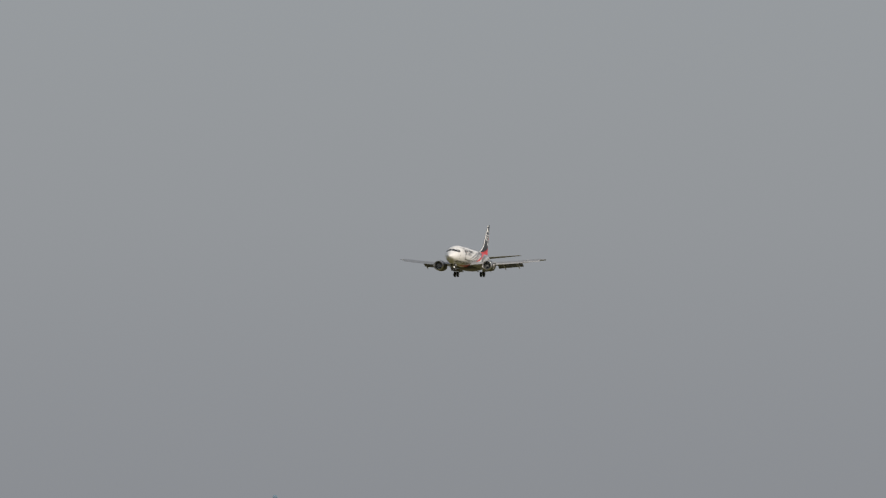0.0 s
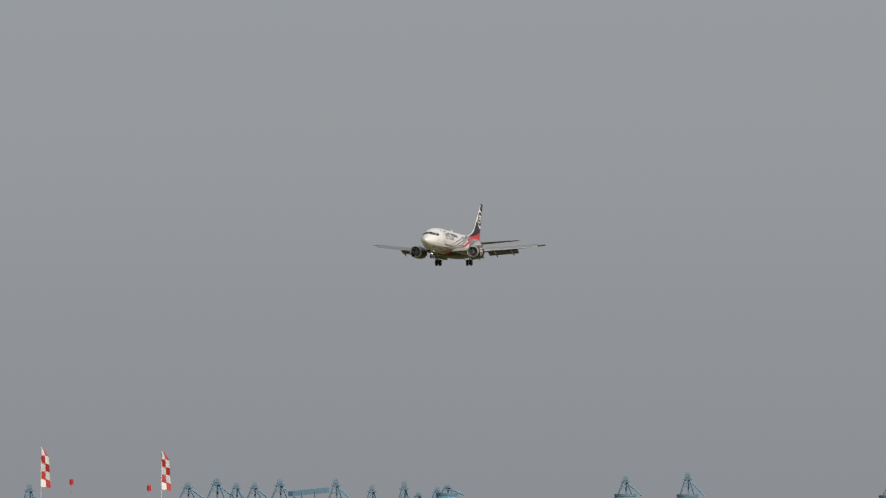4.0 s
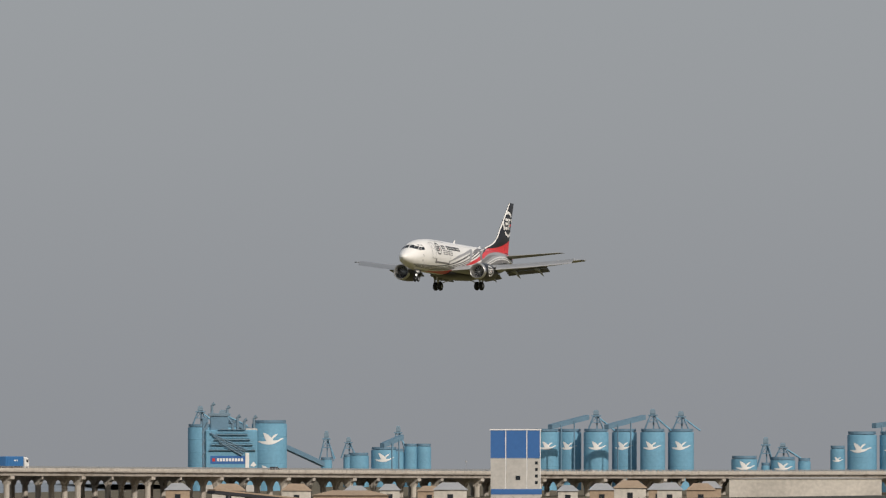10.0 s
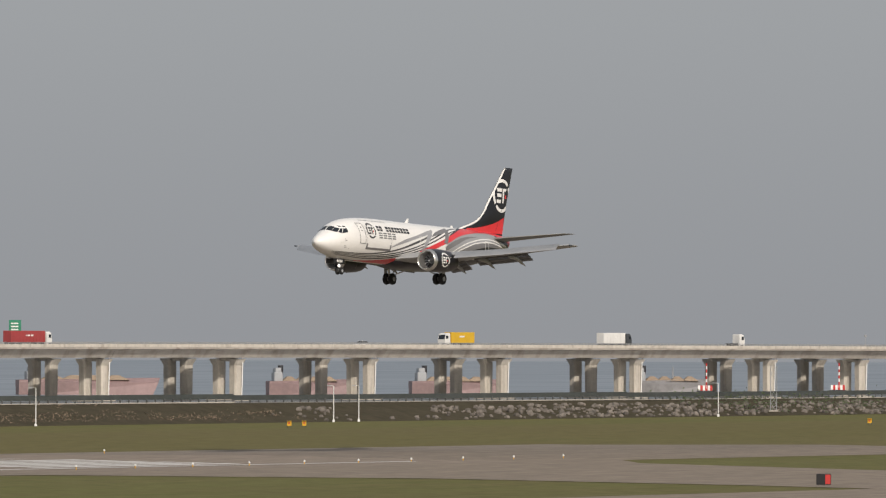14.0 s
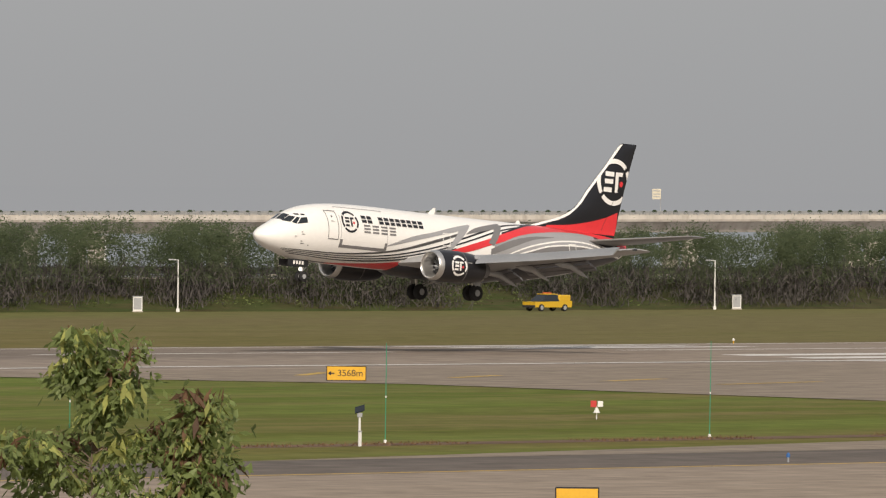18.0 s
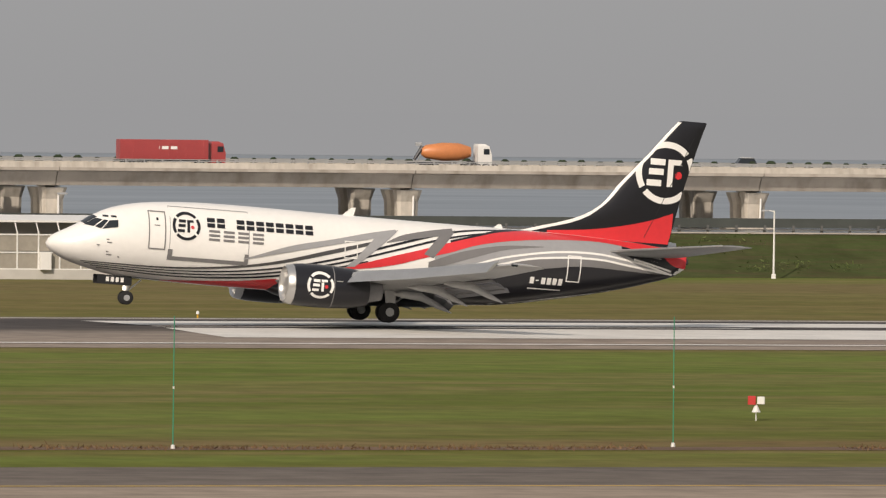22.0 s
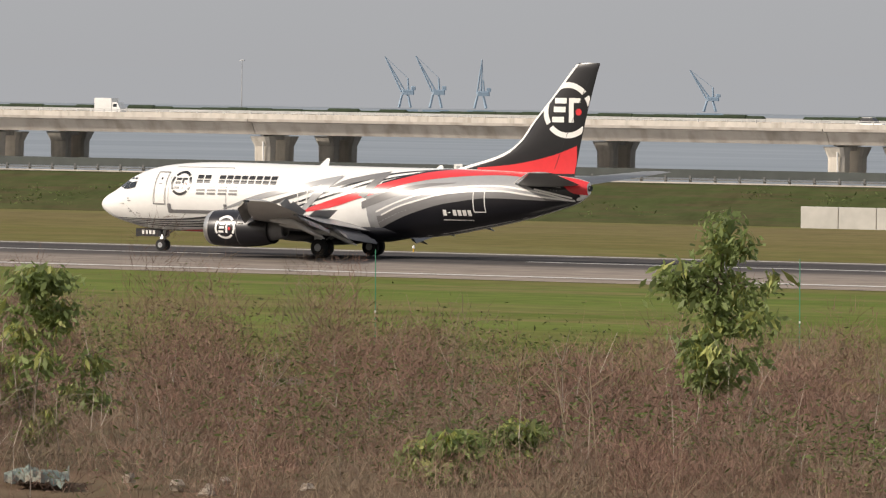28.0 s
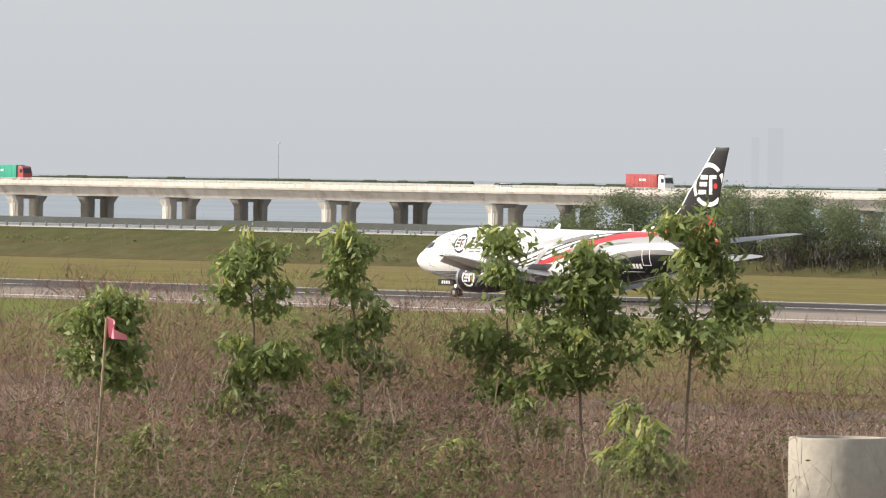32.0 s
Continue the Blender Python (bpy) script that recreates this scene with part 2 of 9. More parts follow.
M_SILO2 = material("blue_steelwork", (0.13, 0.24, 0.33), 0.6, vary=0.12, scale=0.2)
M_WALL = material("rendered_wall", (0.52, 0.50, 0.46), 0.85, vary=0.12, scale=0.15)
M_TANK = material("weathered_tank_paint", (0.60, 0.56, 0.49), 0.7, vary=0.2, scale=0.1)
M_OLDTANK = stain(material("rust_streaked_tank_paint", (0.47, 0.41, 0.35), 0.8, vary=0.25, scale=0.12, color2=(0.30, 0.235, 0.18)), 0.9, 0.5)
M_WATER = bpy.data.materials.new("sea_water")
M_WATER.use_nodes = True
_n, _l = M_WATER.node_tree.nodes, M_WATER.node_tree.links
_n.remove(_n["Principled BSDF"])
_c, _w, _p, _mp = _n.new("ShaderNodeTexCoord"), _n.new("ShaderNodeTexNoise"), _n.new("ShaderNodeBump"), _n.new("ShaderNodeMapping")
_mp.inputs["Scale"].default_value = (0.012, 0.03, 1)
_w.inputs["Scale"].default_value, _w.inputs["Detail"].default_value = 1.0, 8
_p.inputs["Strength"].default_value, _p.inputs["Distance"].default_value = 0.1, 0.2
_d, _g, _x, _r = _n.new("ShaderNodeBsdfDiffuse"), _n.new("ShaderNodeBsdfGlossy"), _n.new("ShaderNodeMixShader"), _n.new("ShaderNodeMapRange")
_d.inputs[0].default_value = (0.12, 0.155, 0.185, 1)          # silty inshore water, ruffled by the wind
_g.inputs["Roughness"].default_value = 0.3
_r.inputs["From Min"].default_value, _r.inputs["From Max"].default_value = 0.3, 0.7
_r.inputs["To Min"].default_value, _r.inputs["To Max"].default_value = 0.50, 0.66
_l.new(_c.outputs["Object"], _mp.inputs["Vector"]), _l.new(_mp.outputs[0], _w.inputs["Vector"])
_l.new(_w.outputs[0], _p.inputs["Height"]), _l.new(_p.outputs[0], _g.inputs["Normal"]), _l.new(_w.outputs[0], _r.inputs["Value"])
_l.new(_r.outputs[0], _x.inputs[0]), _l.new(_d.outputs[0], _x.inputs[1]), _l.new(_g.outputs[0], _x.inputs[2])
_l.new(_x.outputs[0], _n["Material Output"].inputs["Surface"])


# ---- mesh tools ----
class Shape:
    """Collects vertices and faces of one mesh."""
    def __init__(self):
        self.v, self.f = [], []

    def box(self, c, s, rz=0.0, taper=1.0):
        x, y, z = (k / 2 for k in s)
        co, si = math.cos(rz), math.sin(rz)
        b = len(self.v)
        for dz, k in ((-z, 1), (z, taper)):
            for dx, dy in ((-x, -y), (x, -y), (x, y), (-x, y)):
                dx, dy = dx * k, dy * k
                self.v.append((c[0] + dx * co - dy * si, c[1] + dx * si + dy * co, c[2] + dz))
        self.f += [tuple(b + i for i in q) for q in ((3, 2, 1, 0), (4, 5, 6, 7), (0, 1, 5, 4), (1, 2, 6, 5), (2, 3, 7, 6), (3, 0, 4, 7))]
        return self

    def beveled(self, c, s, e=0.03, rz=0.0):
        """A box whose upright edges and top rim are cut off."""
        x, y, z = (k / 2 for k in s)
        e = min(e, x * 0.9, y * 0.9, z * 0.9)
        co, si = math.cos(rz), math.sin(rz)

        def ring(ix, iy, zz, k):
            pts = ((-ix + k, -iy), (ix - k, -iy), (ix, -iy + k), (ix, iy - k), (ix - k, iy), (-ix + k, iy), (-ix, iy - k), (-ix, -iy + k))
            return [(c[0] + a * co - d * si, c[1] + a * si + d * co, c[2] + zz) for a, d in pts]
        return self.loft([ring(x, y, -z, e), ring(x, y, z - e, e), ring(x - e, y - e, z, e * 0.5)])

    def loft(self, rings, caps=True, closed=True):
        b, n = len(self.v), len(rings[0])
        for r in rings:
            self.v += [tuple(p) for p in r]
        for i in range(len(rings) - 1):
            for j in range(n if closed else n - 1):
                k = (j + 1) % n
                self.f.append((b + i * n + j, b + i * n + k, b + (i + 1) * n + k, b + (i + 1) * n + j))
        if caps:
            self.f.append(tuple(b + j for j in reversed(range(n))))
            self.f.append(tuple(b + (len(rings) - 1) * n + j for j in range(n)))
        return self

    def tube(self, p, q, r0, r1=None, n=8):
        p, q = Vector(p), Vector(q)
        r1 = r0 if r1 is None else r1
        d = (q - p).normalized()
        a = d.orthogonal().normalized()
        b = d.cross(a)
        rings = []
        for c, r in ((p, r0), (q, r1)):
            rings.append([c + (a * math.cos(t) + b * math.sin(t)) * r for t in (2 * math.pi * i / n for i in range(n))])
        return self.loft(rings)

    def lathe(self, profile, centre=(0, 0, 0), axis="z", n=20):
        """profile: (along, radius) pairs."""
        rings = []
        for h, r in profile:
            ring = []
            for i in range(n):
                t = 2 * math.pi * i / n
                u, w = r * math.cos(t), r * math.sin(t)
                p = {"z": (u, w, h), "x": (h, u, w), "y": (w, h, u)}[axis]
                ring.append((centre[0] + p[0], centre[1] + p[1], centre[2] + p[2]))
            rings.append(ring)
        return self.loft(rings)

    def quad(self, *pts):
        b = len(self.v)
        self.v += [tuple(p) for p in pts]
        self.f.append(tuple(range(b, b + len(pts))))
        return self

    def mesh(self, name, mat, smooth=False):
        me = bpy.data.meshes.new(name)
        me.from_pydata(self.v, [], self.f)
        me.materials.append(mat)
        bm = bmesh.new()
        bm.from_mesh(me)
        bmesh.ops.recalc_face_normals(bm, faces=bm.faces) if len(self.f) < 40000 and smooth != "open" else None
        bm.to_mesh(me)
        bm.free()
        if smooth:
            me.shade_smooth()
            me.set_sharp_from_angle(angle=radians(40))
        return me


def part(name, shape, mat, parent=None, label="", smooth=False):
    ob = new(name, shape.mesh(name, mat, smooth) if isinstance(shape, Shape) else shape)
    ob.parent = parent
    if label:
        ob["label"] = label
    return ob


def thing(name, label, category, at=(0, 0, 0), rz=0, group="", kind=""):
    ob = new(name)
    ob.matrix_basis = pose(*at, 0, 0, rz)
    return tagged(ob, label, category, group, kind)


def solo(name, shape, mat, label, category="", kind="", group="", smooth=False):
    return tagged(part(name, shape, mat, None, "", smooth), label, category, group, kind)


def ease(x, xs, ys):
    """Smooth run through a few stations."""
    if x <= xs[0]:
        return ys[0]
    for i in range(len(xs) - 1):
        if x <= xs[i + 1]:
            h = xs[i + 1] - xs[i]
            t = (x - xs[i]) / h
            s = [(ys[j + 1] - ys[j]) / (xs[j + 1] - xs[j]) for j in range(len(xs) - 1)]
            m0 = s[0] if i == 0 else (s[i - 1] + s[i]) / 2
            m1 = s[i] if i == len(s) - 1 else (s[i] + s[i + 1]) / 2
            return ((2 * t ** 3 - 3 * t * t + 1) * ys[i] + (t ** 3 - 2 * t * t + t) * h * m0 + (3 * t * t - 2 * t ** 3) * ys[i + 1] + (t ** 3 - t * t) * h * m1)
    return ys[-1]


def toe(x):
    """Foot of the sea dike."""
    return 541 + 0.03 * x


def crest_drop(x):
    """The dike's crest sinks a little towards the port."""
    return ease(x, (-2400, 300, 850, 1000, 2400), (0, 0, -0.4, -0.6, -0.6)) if x > 300 else 0.0


def crown(y):
    """Height of the runway's cambered surface."""
    return 0.27 * max(0.0, 1 - abs(y - 409.1) / 27.0)


# ---- ground, runway, dike, sea ----
SEA = -5.4      # level of the water


def build_ground():
    s = Shape()
    xs = list(range(-3000, 3601, 150))
    ys = [-600, -100, 60, 200, 260, 330, 400, 470, 520]
    rows = [[(x, y, 0.0) for x in xs] for y in ys] + [[(x, toe(x) + 0.5, 0.0) for x in xs]]
    for r in rows:
        s.v += r
    n = len(xs)
    s.f = [(i * n + j, i * n + j + 1, (i + 1) * n + j + 1, (i + 1) * n + j) for i in range(len(rows) - 1) for j in range(n - 1)]
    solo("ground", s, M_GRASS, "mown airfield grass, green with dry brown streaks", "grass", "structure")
    d = Shape()
    prof = [(0.0, -0.2), (0.0, 0.02), (5.0, 1.3), (9.5, 2.55), (10.5, 2.7)]
    for x in range(-2400, 2401, 12):
        low = 1 + crest_drop(x) / 2.7
        wob = noise.noise(Vector((x * 0.02, 0, 0)))
        d.v += [(x, toe(x) + a + 0.6 * noise.noise(Vector((x * 0.05, a, 3))) * (0 < a < 9), z * (low if z > 0.1 else 1) + 0.25 * noise.noise(Vector((x * 0.07, a, 9))) * (0 < a < 9)) for a, z in prof]
    m = len(prof)
    cnt = len(d.v) // m
    d.f = [(i * m + j, (i + 1) * m + j, (i + 1) * m + j + 1, i * m + j + 1) for i in range(cnt - 1) for j in range(m - 1)]
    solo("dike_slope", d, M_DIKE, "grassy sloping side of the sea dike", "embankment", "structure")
    t = Shape()
    for x in range(-2400, 2401, 100):
        t.v += [(x, toe(x) + 10.4, 2.72 + crest_drop(x)), (x, toe(x) + 16, 2.74 + crest_drop(x)), (x, toe(x) + 26, -8)]
    cnt = len(t.v) // 3
    t.f = [(i * 3 + j, (i + 1) * 3 + j, (i + 1) * 3 + j + 1, i * 3 + j + 1) for i in range(cnt - 1) for j in range(2)]
    solo("dike_crest_road", t, M_ROADTOP, "pale service road along the dike crest", "road", "structure")
    w = Shape()
    w.quad((-4900, 545, SEA), (4900, 545, SEA), (4900, 4900, SEA), (-4900, 4900, SEA))
    solo("water", w, M_WATER, "calm grey-blue sea water", "water", "structure")


def strip(x0, x1, y0, y1, z, step=60):
    s = Shape()
    n = max(1, int(abs(x1 - x0) / step))
    for i in range(n + 1):
        x = x0 + (x1 - x0) * i / n
        s.v += [(x, y0, z + (crown(y0) if 382 < y0 < 437 else 0)), (x, y1, z + (crown(y1) if 381 < y1 < 437 else 0))]
    s.f = [(2 * i, 2 * i + 2, 2 * i + 3, 2 * i + 1) for i in range(n)]
    return s


def build_runway():
    rw = strip(-2600, 640, 382, 409.1, 0.02)
    far_half = strip(-2600, 640, 409.1, 436, 0.02)
    off = len(rw.v)
    rw.v += far_half.v
    rw.f += [tuple(i + off for i in q) for q in far_half.f]
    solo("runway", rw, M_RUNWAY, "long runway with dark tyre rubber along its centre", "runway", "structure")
    solo("blast_pad", strip(640.2, 740, 381, 382, 0.02).loft([[(x, y, 0.02 + crown(y)) for y in (382, 409.1, 436, 440)] for x in (640.2, 740)], caps=False, closed=False), M_PAVE, "pale concrete overrun before the runway threshold", "pavement", "structure")
    e = Shape()
    e.quad((300, 381.9, 0.03), (316, 373, 0.03), (328, 352, 0.03), (327, 313, 0.03), (326, 285, 0.03), (432, 297, 0.03), (424, 320, 0.03), (422, 350, 0.03), (430, 372, 0.03), (446, 381.9, 0.03))
    e.quad((530, 381.9, 0.031), (553, 372, 0.031), (560, 342, 0.031), (551, 311, 0.031), (545, 297, 0.031), (602, 297, 0.031), (615, 330, 0.031), (638, 370, 0.031), (655, 381.9, 0.031))
    e.quad((230, 256.4, 0.032), (900, 256.4, 0.032), (900, 296.9, 0.032), (432, 296.9, 0.032), (326, 284.9, 0.032), (290, 268, 0.032))
    solo("entry_taxiway", e, M_PAVE, "worn concrete taxiways joining the runway end", "taxiway", "structure")
    solo("taxiway", strip(-900, 900, 190, 256.5, 0.024), M_TAXI, "parallel taxiway with a dark shoulder", "taxiway", "structure")
    solo("drain_strip", strip(-700, 420, 269.6, 272.2, 0.012), material("bare_soil", (0.16, 0.09, 0.05), 0.95, vary=0.25, scale=0.4), "strip of bare brown soil in the grass", "soil", "structure")
    for y in (387.2, 431.4):
        solo("runway_edge_line", strip(-2600, 630, y - 0.5, y + 0.5, 0.045), M_PAINT, "white painted runway edge line", "marking", "structure")
    solo("taxiway_edge_line", strip(-900, 900, 243.6, 244.1, 0.03), M_YPAINT, "faded yellow taxiway edge line", "marking", "structure")
    # threshold bars, aiming point and touchdown bars
    for i in range(6):
        for k in (-1, 1):
            y = 409.1 + k * (3.2 + i * 3.0)
            solo("threshold_bar", strip(578, 608, y - 0.9, y + 0.9, 0.027, 30), M_PAINT, "white painted threshold bar", "marking", "structure")
    for k in (-1, 1):
        y = 409.1 + k * 8.6
        solo("aiming_point_bar", strip(100, 160, y - 6.0, y + 6.0, 0.035, 30), M_PAINT, "wide white aiming point bar", "marking", "structure")
        for x0, cnt, ln in ((400, 3, 22.5), (278, 2, 32), (-24, 2, 30), (-200, 2, 22.5), (-350, 1, 22.5)):
            for j in range(cnt):
                y2 = 409.1 + k * (10.6 + 5.6 * j)
                solo("touchdown_bar", strip(x0, x0 + ln, y2 - 1.4, y2 + 1.4, 0.03, 30), M_PAINT, "white painted touchdown zone bar", "marking", "structure")
    for i in range(-20, 18):
        solo("centre_line_dash", strip(i * 50 - 300, i * 50 - 270, 408.7, 409.5, 0.026, 40), M_PAINT, "white painted centre line dash, dirty with rubber", "marking", "structure")


    for x0, y0, x1, y1 in ((335.7, 369.7, 342.1, 374.7), (340.7, 362.3, 347.4, 365.7), (343.7, 353.0, 351.0, 356.0), (344.3, 344.7, 355.3, 347.6)):
        d = Shape().quad((x0, y0, 0.04), (x0 + 0.6, y0 - 0.5, 0.04), (x1 + 0.6, y1 - 0.5, 0.04), (x1, y1, 0.04))
        solo("taxi_dash", d, M_YPAINT, "faded yellow dash on the taxiway", "marking", "structure")


build_ground()
build_runway()

# ---- the airliner ----
M_SKIN = material("gloss_white_aircraft_paint", (0.85, 0.835, 0.80), 0.28, vary=0.04, scale=0.35)
M_LBLACK = material("gloss_black_livery", (0.014, 0.014, 0.018), 0.3, vary=0.1, scale=0.5)
M_LRED = material("gloss_red_livery", (0.72, 0.042, 0.05), 0.3, vary=0.06, scale=0.5)
M_LGREY = material("mid_grey_livery", (0.19, 0.185, 0.185), 0.35, vary=0.06, scale=0.5)
M_LSILVER = material("silver_grey_livery", (0.36, 0.36, 0.365), 0.3, 0.1, vary=0.06, scale=0.5)
M_LSTRIPE = material("charcoal_livery", (0.075, 0.073, 0.073), 0.35, vary=0.06, scale=0.5)
M_WING = material("wing_grey_paint", (0.40, 0.40, 0.40), 0.4, 0.15, vary=0.08, scale=0.6)
M_TAILPLANE = material("dull_grey_tailplane", (0.24, 0.245, 0.25), 0.45, 0.1, vary=0.1, scale=0.6)
M_ALU = material("bare_aluminium", (0.62, 0.61, 0.59), 0.28, 0.85, vary=0.05, scale=0.8)
M_FLAP = material("flap_underside_grey", (0.20, 0.20, 0.21), 0.5, 0.1, vary=0.1, scale=0.8)
M_LAMP = glow("landing_lamp", (1.0, 0.95, 0.85), 1.2)

# body stations: distance from the nose, crown height, keel height, half width
ST_S = (0.0, 0.12, 0.45, 1.0, 1.6, 2.2, 3.0, 3.9, 5.0, 6.4, 8.0, 14.0, 20.0, 22.5, 25.0, 27.5, 30.0, 31.3, 31.8)
ST_T = (2.80, 3.02, 3.29, 3.58, 3.92, 4.32, 4.70, 4.95, 5.12, 5.23, 5.28, 5.23, 5.20, 5.20, 5.18, 5.10, 4.94, 4.76, 4.62)
ST_B = (2.78, 2.58, 2.33, 2.06, 1.88, 1.73, 1.56, 1.46, 1.41, 1.38, 1.36, 1.35, 1.33, 1.49, 1.92, 2.43, 3.10, 3.56, 3.92)
ST_W = (0.01, 0.26, 0.60, 0.93, 1.16, 1.33, 1.52, 1.68, 1.80, 1.87, 1.88, 1.88, 1.88, 1.85, 1.68, 1.32, 0.80, 0.42, 0.20)


def body_at(s):
    t, b, w = ease(s, ST_S, ST_T), ease(s, ST_S, ST_B), max(0.01, ease(s, ST_S, ST_W))
    return (t + b) / 2, max(0.01, (t - b) / 2), w


def skin_y(s, z, lift):
    c, h, w = body_at(s)
    k = max(-0.985, min(0.985, (z - c) / h))
    return w * math.sqrt(1 - k * k) + lift + 0.012, c + k * h


def body_strip(lower, upper, s0, s1, side, lift, n=40, rows=5):
    """A painted patch that hugs the body between two lines given as (station, height) pairs."""
    lx, lz = zip(*lower)
    ux, uz = zip(*upper)
    grid = []
    for i in range(n + 1):
        s = s0 + (s1 - s0) * i / n
        c, h, w = body_at(s)
        a, b = max(ease(s, lx, lz), c - 0.985 * h), min(ease(s, ux, uz), c + 0.985 * h)
        b = max(a + 0.002, b)
        line = []
        for j in range(rows + 1):
            z = a + (b - a) * j / rows
            y, z = skin_y(s, z, lift)
            line.append((s - 16.5, side * y, z))
        grid.append(line)
    return Shape().loft(grid, caps=False, closed=False)


def wing_surface(stations, n=14, camber=0.02):
    """stations: (span y, leading x, chord, z, thickness, incline)"""
    rings = []
    for y, x, c, z, th, inc in stations:
        ring = []
        for i in range(n):
            t = 2 * math.pi * i / n
            u = 0.5 - 0.5 * math.cos(t)
            prof = 2.6 * th * (math.sqrt(max(u, 0)) * (1 - u) ** 0.9) * (1 if t < math.pi else -1)
            ring.append((x + u * c, y, z + prof * c * (0.62 if t < math.pi else 0.42) + camber * c * 4 * u * (1 - u) - math.tan(radians(inc)) * u * c))
        rings.append(ring)
    return Shape().loft(rings)


def ring_arc(cx, cz, r0, r1, a0, a1, put, n=10):
    g = [[put(cx + r * math.cos(a), cz + r * math.sin(a)) for r in (r0, (r0 + r1) / 2, r1)] for a in (radians(a0 + (a1 - a0) * i / n) for i in range(n + 1))]
    return Shape().loft(g, caps=False, closed=False)


def patch(x0, z0, x1, z1, put, n=3, m=2, slant=0.0):
    g = [[put(x0 + (x1 - x0) * i / n + slant * (z0 + (z1 - z0) * j / m), z0 + (z1 - z0) * j / m) for j in range(m + 1)] for i in range(n + 1)]
    return Shape().loft(g, caps=False, closed=False)


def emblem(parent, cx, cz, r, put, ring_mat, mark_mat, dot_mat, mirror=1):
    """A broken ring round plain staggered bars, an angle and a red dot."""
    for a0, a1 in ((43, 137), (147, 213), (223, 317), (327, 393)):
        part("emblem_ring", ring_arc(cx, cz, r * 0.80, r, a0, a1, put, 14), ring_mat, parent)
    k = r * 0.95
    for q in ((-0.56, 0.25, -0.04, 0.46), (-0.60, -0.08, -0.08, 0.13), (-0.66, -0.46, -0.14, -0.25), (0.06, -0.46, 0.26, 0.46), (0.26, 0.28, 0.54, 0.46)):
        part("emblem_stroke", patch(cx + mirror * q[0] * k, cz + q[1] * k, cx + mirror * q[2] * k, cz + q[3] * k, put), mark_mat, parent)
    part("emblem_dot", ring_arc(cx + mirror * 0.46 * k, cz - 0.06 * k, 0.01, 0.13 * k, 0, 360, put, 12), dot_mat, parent)


